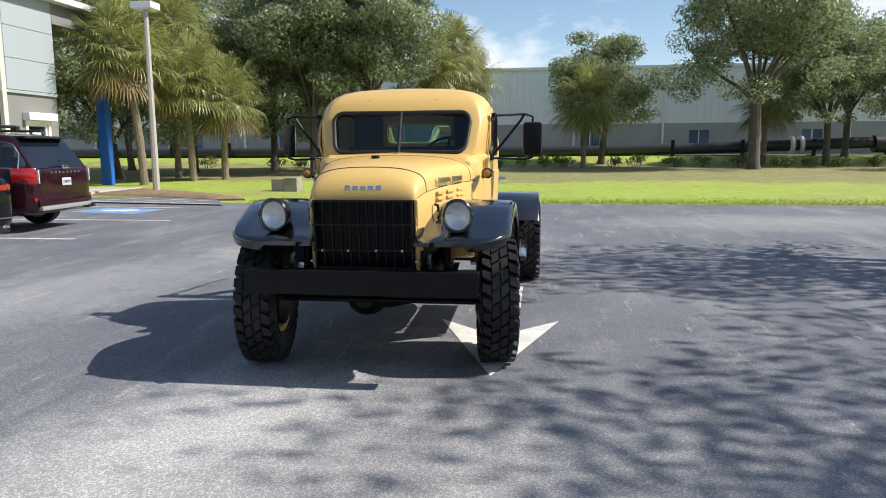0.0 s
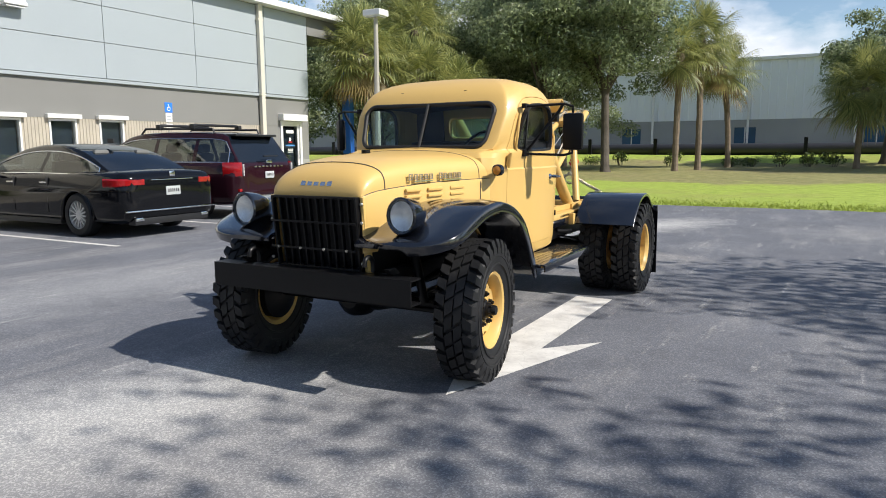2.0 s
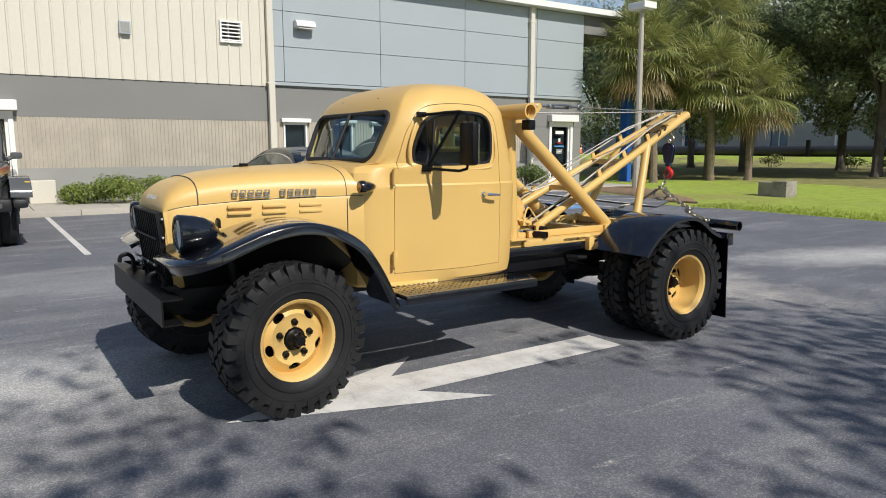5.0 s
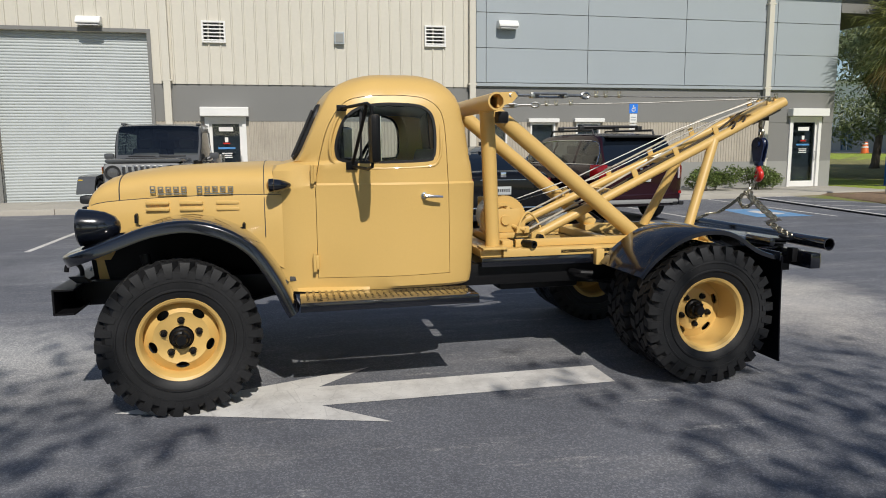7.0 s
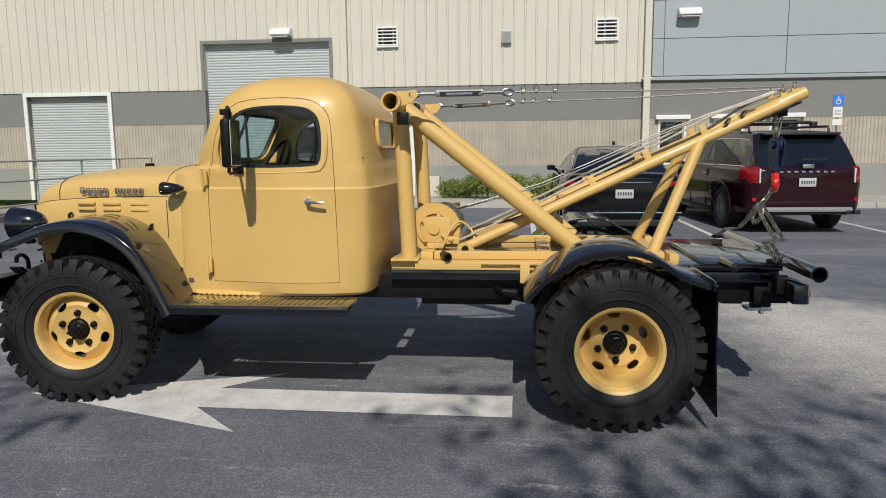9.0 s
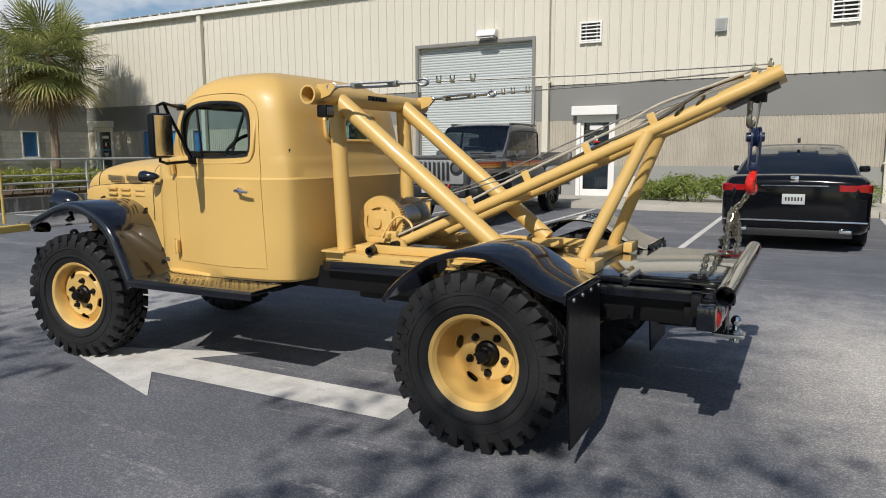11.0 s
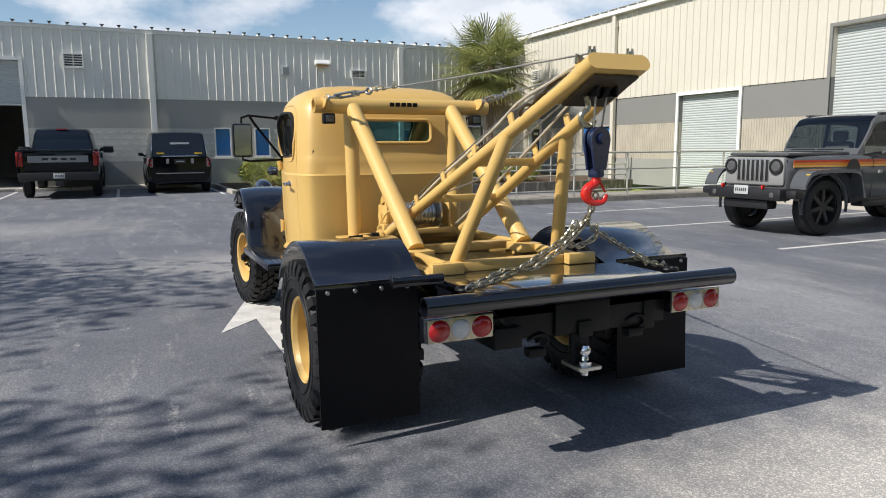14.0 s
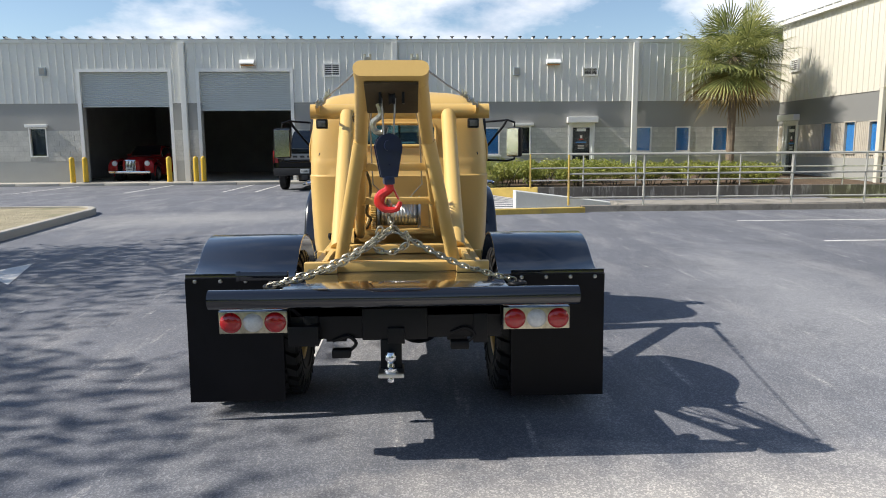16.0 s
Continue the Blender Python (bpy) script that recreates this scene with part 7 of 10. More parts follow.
    # winch ropes along the boom
    ttube("winch_rope", [(sx * 0.03, 7.05, 1.10), (sx * 0.16, 7.75, 1.30), (sx * 0.13, 8.6, 1.665), (sx * 0.06, 9.28, 1.905)], 0.0045, WIREROPE, n=6)
    ttube("guy_rope", smooth_line([(sx * 0.26, 7.20, 0.95), (sx * 0.235, 7.55, 1.11), (sx * 0.21, 8.0, 1.335), (sx * 0.165, 8.55, 1.60), (sx * 0.15, 8.80, 1.735), (sx * 0.12, 9.05, 1.82), (sx * 0.09, 9.26, 1.90)], 4), 0.0075, HEMP, n=7)
ttube("air_hose", smooth_line([(0.24, 7.18, 0.93), (0.20, 7.30, 1.02), (0.215, 7.60, 1.10), (0.16, 8.05, 1.30), (0.19, 8.45, 1.50), (0.14, 8.75, 1.63), (0.11, 9.02, 1.80), (0.06, 9.20, 1.87)], 5), 0.009, SHADEGREASE, n=8)
for q in range(2):
    ttube("rope_lashing", [(0.165 - 0.02 * q + 0.03 * math.cos(t), 8.90 + 0.10 * q + 0.02 * math.sin(t), 1.69 + 0.045 * q + 0.03 * math.sin(t)) for t in [2 * math.pi * k / 14 for k in range(15)]], 0.008, SHADEGREASE, n=6)
ttube("brake_hose", smooth_line([(0.30, 7.10, 0.93), (0.27, 7.14, 1.02), (0.24, 7.20, 1.07), (0.22, 7.27, 1.02), (0.25, 7.30, 0.95)], 5), 0.008, TAN, n=7)
# boom cross pieces and head
for f in (0.32, 0.57):
    p = Vector((0.285, 7.23, 0.90)).lerp(Vector((0.125, 9.30, 1.832)), f)
    tbox("boom_cross", (-p.x, p.y - 0.035, p.z - 0.022), (p.x, p.y + 0.035, p.z + 0.022), TAN)
bm = bmesh.new()
sec = rounded(-0.160, 0.012, 0.160, 0.088, 0.036)
sl = math.atan2(0.962, 2.10)
add_loft(bm, [[(u, 9.30 + s * math.cos(sl) - (v - 0.05) * math.sin(sl), 1.838 + s * math.sin(sl) + (v - 0.05) * math.cos(sl)) for u, v in sec] for s in (-0.22, 0.10)])
head = tp("boom_head", bm, TAN)
# dark plate: shade and opening under the head, put into its colour
bm = bmesh.new()
add_loft(bm, [[(u, 9.30 + s * math.cos(sl) - (v - 0.05) * math.sin(sl), 1.838 + s * math.sin(sl) + (v - 0.05) * math.cos(sl)) for u, v in ((-0.115, 0.008), (0.115, 0.008), (0.115, -0.004), (-0.115, -0.004))] for s in (-0.21, 0.06)])
tp("head_shade_plate", bm, SHADEGREASE, head, "dark brown plate standing for the shaded underside", smooth=False)
for x in (-0.05, 0.05):
    tbox("hanger_ear", (x - 0.006, 9.24, 1.735), (x + 0.006, 9.315, 1.80), SATIN, head)
bm = bmesh.new()
add_lathe(bm, [(0.012, -0.014), (0.034, -0.014), (0.026, 0), (0.034, 0.014), (0.012, 0.014)], 20, Matrix.Translation((0.0, 9.275, 1.762)), close=True)
tp("sheave", bm, SATIN, head)
# winch between the uprights
winch = tbox("winch", (-0.26, 6.98, 0.892), (0.26, 7.2, 0.93), TAN)
gear = bmesh.new()
gp = []
for k in range(120):
    r = 0.165 + (0.010 if k % 2 else 0.0)
    a = 2 * math.pi * k / 120
    gp.append((r * math.cos(a), r * math.sin(a)))
add_loft(gear, [[(x, 7.03 + u, 1.02 + v) for u, v in gp] for x in (0.17, 0.205)])
add_lathe(gear, [(0.12, 0.20), (0.12, 0.222), (0.10, 0.222), (0.10, 0.206)], 30, Matrix.Translation((0, 7.03, 1.02)))
add_lathe(gear, [(0.0, 0.26), (0.035, 0.26), (0.045, 0.205)], 16, Matrix.Translation((0, 7.03, 1.02)))
for k in range(5):
    a = 2 * math.pi * k / 5
    add_lathe(gear, [(0.0, 0.228), (0.016, 0.226), (0.02, 0.206)], 8, Matrix.Translation((0, 7.03 + 0.085 * math.cos(a), 1.02 + 0.085 * math.sin(a))))
tp("gear_wheel", gear, TAN, winch)
drum = bmesh.new()
add_lathe(drum, [(0.0, -0.16), (0.14, -0.16), (0.14, -0.145), (0.075, -0.14)] + [(0.082 + 0.006 * (k % 2), -0.135 + 0.0125 * k) for k in range(22)] + [(0.075, 0.14), (0.14, 0.145), (0.14, 0.16), (0.0, 0.16)], 26, Matrix.Translation((0, 7.06, 1.03)))
tp("cable_drum", drum, STEEL, winch, "drum wound with bright steel cable")
bm = bmesh.new()
add_tube(bm, [(0.21, 7.06, 0.99), (0.26, 7.10, 0.97), (0.30, 7.16, 0.95)], 0.014, 8)
add_box(bm, (0.27, 7.15, 0.95), (0.04, 0.10, 0.05), 0.01)
tp("crank", bm, TAN, winch)
hollow("brake_handle", (0.33, 7.08, 0.875), (0.52, 7.15, 0.875), 0.026, SATIN, winch)
tbox("side_plate", (0.225, 6.96, 0.932), (0.245, 7.14, 1.10), TAN, winch)
tbox("side_plate", (-0.245, 6.96, 0.932), (-0.225, 7.16, 1.16), TAN, winch)

# rear fenders: broad shallow arches with a flanged mud flap
for sx in (1, -1):
    arc = smooth_line([(7.62, 0.735, 0), (7.675, 0.80, 0), (7.75, 0.868, 0), (7.885, 0.957, 0), (8.04, 1.005, 0), (8.20, 1.007, 0), (8.325, 0.965, 0), (8.45, 0.885, 0), (8.55, 0.845, 0), (8.60, 0.832, 0)], 3)
    rows = []
    n = len(arc)
    for i, p in enumerate(arc):
        t = (arc[min(i + 1, n - 1)] - arc[max(i - 1, 0)]).normalized()
        ny, nz = -t.y, t.x
        sec = [(0.56, 0), (1.108, 0), (1.115, -0.006), (1.115, -0.03), (1.107, -0.03), (1.107, -0.010), (0.56, -0.010)]
        rows.append([(sx * x, p.x + ny * d, p.y + nz * d) for x, d in sec])
    bm = bmesh.new()
    add_loft(bm, rows)
    rf = tp("rear_fender", bm, BLACK, angle=40)
    tbox("fender_bracket", (sx * 0.53 - 0.03, 7.60, 0.72), (sx * 0.53 + 0.02, 7.66, 0.83), TAN, rf)
    tbox("flange", (sx * 0.882 - 0.258, 8.60, 0.80), (sx * 0.882 + 0.258, 8.612, 0.855), BLACK, rf, 0.002)
    bm = bmesh.new()
    pts = [(0.0, 0.83), (0.006, 0.5), (0.004, 0.12)]
    rows = [[(sx * (0.882 + s), 8.615 + o + 0.02 * ((0.83 - z) / 0.7) ** 2, z) for s, o in ((-0.258, 0), (0.258, 0), (0.258, 0.010), (-0.258, 0.010))] for z in (0.83, 0.70, 0.55, 0.40, 0.25, 0.115)]
    add_loft(bm, rows)
    tp("mud_flap", bm, FLAP, rf, "large black rubber mud flap", angle=50)
    for k in range(4):
        x = sx * (0.68 + 0.135 * k)
        bm = bmesh.new()
        add_lathe(bm, [(0.0, 0.010), (0.009, 0.008), (0.012, 0.0)], 10, Matrix.Translation((x, 8.628, 0.815)) @ Matrix.Rotation(radians(90), 4, "Z"))
        tp("bolt", bm, STEEL, rf)
    # tail lamp box: two red lenses and a clear one in a bright frame
    bm = bmesh.new()
    add_box(bm, (sx * 0.66, 9.245, 0.722), (0.32, 0.08, 0.112), 0.008)
    lamp = tp("tail_lamp", bm, BLACK)
    bm = bmesh.new()
    add_box(bm, (sx * 0.66, 9.288, 0.722), (0.312, 0.008, 0.106), 0.003)
    tp("bezel", bm, CHAIN, lamp)
    for dx, m_, k in ((-0.102, REDLENS, 1.0), (0.0, CLEARLENS, 0.92), (0.102, REDLENS, 1.0)):
        bm = bmesh.new()
        add_lathe(bm, [(0.0, 0.020), (0.030 * k, 0.017), (0.044 * k, 0.009), (0.0505 * k, 0.0)], 24, Matrix.Translation((sx * 0.66 + dx, 9.292, 0.722)) @ Matrix.Rotation(radians(90), 4, "Z"))
        tp("lens", bm, m_, lamp)
    tbox("lamp_bracket", (sx * 0.66 - 0.03, 9.16, 0.70), (sx * 0.66 + 0.03, 9.205, 0.80), SATIN, lamp)
    tbox("step_box", (sx * 0.30 - 0.05, 8.93, 0.56), (sx * 0.30 + 0.05, 9.08, 0.60), SATIN)
    ttube("tie_ring", [(sx * 0.585 + 0.036 * math.cos(t), 9.175 + 0.036 * math.sin(t), 0.874) for t in [2 * math.pi * k / 14 for k in range(15)]], 0.011, SATIN, n=8)
hollow("rear_roller", (-0.847, 9.325, 0.842), (0.847, 9.325, 0.842), 0.046, BLACK, wall=0.008)
tbox("tail_beam", (-0.50, 9.18, 0.62), (0.50, 9.24, 0.80), SATIN)
tbox("receiver", (-0.04, 8.9, 0.60), (0.04, 9.28, 0.68), SATIN)
tbox("hitch_plate", (-0.025, 9.245, 0.46), (0.075, 9.27, 0.62), SATIN)
tbox("receiver_box", (-0.15, 9.242, 0.615), (0.16, 9.262, 0.775), SATIN, bevel=0.008)
tbox("ball_mount", (-0.035, 9.20, 0.452), (0.085, 9.36, 0.472), STEEL)
bm = bmesh.new()
add_lathe(bm, [(0.0, 0.105), (0.018, 0.10), (0.028, 0.08), (0.028, 0.066), (0.016, 0.045), (0.02, 0.025), (0.034, 0.02), (0.034, 0.0), (0.014, -0.02), (0.018, -0.035), (0.018, -0.05), (0.0, -0.055)], 20, Matrix.Translation((0.027, 9.31, 0.47)) @ Matrix.Rotation(radians(-90), 4, "Y"))
tp("tow_ball", bm, CHROME, None, "polished tow ball")
tbox("bumper_stub", (0.36, 9.10, 0.60), (0.50, 9.30, 0.70), SATIN)


# ---- hook, block and chains that hang from the boom ----
def link_ring(bm, c, axis, up, L=0.035, W=0.025, r=0.0050):
    axis, up = Vector(axis).normalized(), Vector(up)
    side = axis.cross(up).normalized()
    pts = []
    for k in range(11):
        a = 2 * math.pi * k / 10
        s = math.cos(a)
        pts.append(Vector(c) + axis * (L * 0.5 * s + (0.007 if s > 0.1 else -0.007 if s < -0.1 else 0)) + side * (W * 0.5 * math.sin(a)))
    add_tube(bm, pts, r, 5, False)


def chain(name, pts, label, parent=None):
    line = smooth_line(pts, 10)
    bm = bmesh.new()
    acc, i = 0.0, 0
    for a, b in zip(line, line[1:]):
        d = (b - a).length
        while acc <= d:
            t = (b - a).normalized()
            up = Vector((0.3, 0.2, 1)) if i % 2 else t.cross(Vector((0.3, 0.2, 1)))
            link_ring(bm, a + t * acc, t, up)
            acc += 0.031
            i += 1
        acc -= d
    for v in bm.verts:
        v.co = fitted(v.co)
    bmesh.ops.recalc_face_normals(bm, faces=bm.faces)
    return tagged(part(name, bm, CHAIN, None, "", True, 60), label, "chain")


def swing(p, deg):
    """Turned about the hook's own upright line."""
    c = Vector((0.02, 9.27, 0))
    return Matrix.Rotation(radians(deg), 3, "Z") @ (p - c) + c


hook = thing("hook_block", (XC + 0.02, 9.27, 1.2), "dark blue snatch block with a red hook hanging from the boom", "hook")
bm = bmesh.new()
o = [(0.075 * math.cos(t), 1.52 + 0.075 * math.sin(t)) for t in [math.pi * k / 10 for k in range(11)]] + [(-0.045, 1.36), (0.045, 1.36)]
bm2 = prism(o, "y", 9.243, 9.254)
bm3 = prism(o, "y", 9.286, 9.297)
for b in (bm2, bm3):
    me = bpy.data.meshes.new("tmp")
    b.to_mesh(me)
    bm.from_mesh(me)
    bpy.data.meshes.remove(me)
    b.free()
add_lathe(bm, [(0.0, -0.045), (0.03, -0.045), (0.03, 0.045), (0.0, 0.045)], 14, Matrix.Translation((0, 9.27, 1.53)) @ Matrix.Rotation(radians(90), 4, "Z"))
add_lathe(bm, [(0.02, -0.012), (0.064, -0.012), (0.055, 0), (0.064, 0.012), (0.02, 0.012)], 20, Matrix.Translation((0, 9.27, 1.53)) @ Matrix.Rotation(radians(90), 4, "Z"), close=True)
add_box(bm, (0, 9.27, 1.345), (0.06, 0.06, 0.05), 0.012)
for v in bm.verts:
    v.co = swing(Vector((v.co.x * 0.8 + 0.02, v.co.y, 1.605 + (v.co.z - 1.595) * 0.84)), 11)
tp("block", bm, BLUE_STEEL, hook, "dark blue snatch block")
bm = bmesh.new()
pts = smooth_line([(0, 9.27, 1.325), (0.0, 9.27, 1.295), (0.032, 9.27, 1.265), (0.038, 9.27, 1.225), (0.01, 9.27, 1.195), (-0.03, 9.27, 1.20), (-0.045, 9.27, 1.235)], 4)
add_tube(bm, [p + Vector((0.02, 0, 0)) for p in pts], 0.018, 10, True, [0.017 + 0.009 * math.sin(math.pi * i / (len(pts) - 1)) - 0.009 * (i / (len(pts) - 1)) for i in range(len(pts))])
add_box(bm, (-0.008, 9.27, 1.272), (0.007, 0.014, 0.06), 0.002, Matrix.Rotation(radians(22), 3, "Y"))
for v in bm.verts:
    v.co = swing(Vector((0.02 + (v.co.x - 0.02) * 1.15, 9.27 + (v.co.y - 9.27) * 1.1, 1.632 + (v.co.z - 1.595) * 0.93)), -14)
tp("hook", bm, RED_STEEL, hook, "red forged safety hook")
bm = bmesh.new()
pts = smooth_line([(0.06, 9.24, 1.74), (0.05, 9.24, 1.69), (0.085, 9.24, 1.655), (0.075, 9.24, 1.615), (0.04, 9.25, 1.61), (0.03, 9.26, 1.635)], 4)
add_tube(bm, pts, 0.014, 8)
tp("grab_hook", bm, CHAIN, hook)
for x in (-0.015, 0.045):
    bm = bmesh.new()
    add_tube(bm, [(x, 9.29, 1.76), (x + (0.02 - x) * 0.3, 9.27, 1.60)], 0.0045, 6)
    tp("wire_rope", bm, WIREROPE, hook)
chain("chain", [(0.02, 9.268, 1.285), (0.015, 9.22, 1.20), (0.01, 9.17, 1.15)], "short zinc chain hanging from the red hook")
chain("chain", [(0.01, 9.17, 1.155), (0.18, 9.175, 1.05), (0.40, 9.185, 0.945), (0.575, 9.19, 0.882)], "zinc chain slung from the hook to the bed")
chain("chain", [(0.03, 9.20, 1.15), (0.20, 9.23, 1.03), (0.42, 9.235, 0.925), (0.59, 9.22, 0.884)], "second zinc chain slung beside the first")
chain("chain", [(0.0, 9.17, 1.155), (-0.18, 9.17, 1.045), (-0.40, 9.165, 0.94), (-0.575, 9.16, 0.885)], "zinc chain slung from the hook to the bed")
chain("chain", [(0.07, 9.18, 1.15), (0.10, 9.16, 1.075), (0.02, 9.15, 1.045), (-0.06, 9.17, 1.09), (-0.05, 9.19, 1.15)], "loose loop of zinc chain at the hook")
bm = bmesh.new()
add_tube(bm, [(0.56, 8.83, 0.872), (0.82, 8.83, 0.872)], 0.026, 14)
add_lathe(bm, [(0.0, 0.0), (0.016, 0.0), (0.03, -0.004), (0.03, -0.02)], 14, Matrix.Translation((0.826, 8.83, 0.872)))
tp("stake_tube", bm, BLACK, None, "short black cross tube at the deck's edge")
for sx, z in ((0.26, 0.55), (-0.30, 0.585)):
    plug = tbox("trailer_plug", (sx - 0.045, 9.215, z - 0.022), (sx + 0.045, 9.275, z + 0.022), SATIN, bevel=0.010)
    ttube("cable", smooth_line([(sx - 0.04, 9.24, z + 0.01), (sx - 0.07, 9.25, z + 0.05), (sx - 0.03, 9.25, z + 0.085), (sx + 0.04, 9.24, z + 0.06)], 4), 0.009, SATIN, plug, 7)

# ---- plants ----
def leaf_quads(name, pts, size, material, parent=None, seed=1, label="", fold=0.25, stuff=False):
    """Many small folded leaves at points; each point carries an outward direction."""
    rnd = np.random.RandomState(seed)
    P = np.array([p[0] for p in pts], float)
    D = np.array([p[1] for p in pts], float)
    n = len(P)
    R = rnd.normal(size=(n, 3)) * 0.9 + D
    R /= np.linalg.norm(R, axis=1)[:, None] + 1e-9
    U = np.cross(R, rnd.normal(size=(n, 3)))
    U /= np.linalg.norm(U, axis=1)[:, None] + 1e-9
    V = np.cross(R, U)
    s = size * rnd.uniform(0.6, 1.3, n)[:, None]
    a, b, c, d = P - U * s, P - V * s * 0.42 + R * s * fold, P + U * s, P + V * s * 0.42 + R * s * fold
    co = np.stack([a, b, c, d], 1).reshape(-1, 3)
    faces = [(4 * i, 4 * i + 1, 4 * i + 2, 4 * i + 3) for i in range(n)]
    bm = bmesh.new()
    me = bpy.data.meshes.new("tmp")
    me.from_pydata(co.tolist(), [], faces)
    bm.from_mesh(me)
    bpy.data.meshes.remove(me)
    ob = part(name, bm, material, parent, label)
    return ob


def oak(x, y, h, spread, seed, leaves=12000, trunk=0.22, low=0.30, label="live oak with a broad dark green crown and grey trunk", leaf=0.112, z0=None, skirt=16):
    rnd = random.Random(seed)
    z0 = land(x, y) - 0.02 if z0 is None else z0
    e = thing("oak_tree", (x, y, z0), label, "tree", "oak trees")
    bm = bmesh.new()
    fork = h * low
    lean = (rnd.uniform(-0.3, 0.3), rnd.uniform(-0.3, 0.3))
    add_tube(bm, [(x, y, z0 - 0.1), (x + lean[0] * 0.2, y + lean[1] * 0.2, z0 + 0.3), (x + lean[0] * 0.6, y + lean[1] * 0.6, z0 + fork * 0.6), (x + lean[0], y + lean[1], z0 + fork)], trunk, 10, True, [trunk * 1.5, trunk * 1.08, trunk * 0.95, trunk * 0.9])
    clumps = []
    top = Vector((x + lean[0], y + lean[1], z0 + fork))
    for k in range(9):
        a = 2 * math.pi * (k + rnd.random() * 0.6) / 9
        up = rnd.uniform(0.25, 1.0)
        r = spread * (1.05 - 0.65 * up) * rnd.uniform(0.75, 1.0)
        tip = Vector((x + r * math.cos(a), y + r * math.sin(a), z0 + fork + (h - fork) * (0.16 + 0.72 * up)))
        mid = top.lerp(tip, 0.5) + Vector((0, 0, 0.10 * h * rnd.uniform(-0.2, 0.6)))
        add_tube(bm, [top - Vector((0, 0, 0.25)), top.lerp(mid, 0.5), mid, tip], 0.1, 7, True, [trunk * 0.5, trunk * 0.34, trunk * 0.22, trunk * 0.06])
        for f in (0.55, 0.8, 1.0):
            c = (mid.lerp(tip, (f - 0.4) / 0.6) if f > 0.4 else mid)
            for _ in range(3):
                o = Vector((rnd.gauss(0, 1), rnd.gauss(0, 1), rnd.gauss(0, 0.6))) * spread * 0.17
                clumps.append((c + o, spread * rnd.uniform(0.11, 0.24)))
                if rnd.random() < 0.5:
                    add_tube(bm, [c, c + o], 0.03, 5, True, [trunk * 0.14, trunk * 0.04])
    for _ in range(26):
        a, u = rnd.uniform(0, 6.283), rnd.uniform(0.3, 1.0)
        r = spread * 0.80 * math.sqrt(rnd.random()) * (1.0 - 0.45 * max(0.0, u - 0.55) / 0.45)
        clumps.append((Vector((x + r * math.cos(a), y + r * math.sin(a), z0 + fork + (h - fork) * (0.2 + 0.72 * u))), spread * rnd.uniform(0.11, 0.22)))
    for k in range(skirt):  # boughs that hang round the lower rim
        a = 2 * math.pi * (k + rnd.random()) / skirt
        r = spread * rnd.uniform(0.45, 0.95)
        clumps.append((Vector((x + r * math.cos(a), y + r * math.sin(a), z0 + fork + (h - fork) * rnd.uniform(0.02, 0.22))), spread * rnd.uniform(0.12, 0.20)))
    bmesh.ops.recalc_face_normals(bm, faces=bm.faces)
    part("trunk", bm, BARK, e, smooth=True)
    tot = sum(r * r for _, r in clumps)
    pts = []
    for c, r in clumps:
        for _ in range(int(leaves * r * r / tot)):
            d = Vector((rnd.gauss(0, 1), rnd.gauss(0, 1), rnd.gauss(0, 1))).normalized()
            q = r * (0.35 + 0.75 * rnd.random() ** 0.6)
            p = c + Vector((d.x * q * 1.15, d.y * q * 1.15, d.z * q * 0.72))
            if p.z > z0 + 0.5:
                pts.append((p, d + Vector((0, 0, 0.5))))
    leaf_quads("crown", pts, leaf, OAK, e, seed)
    return e


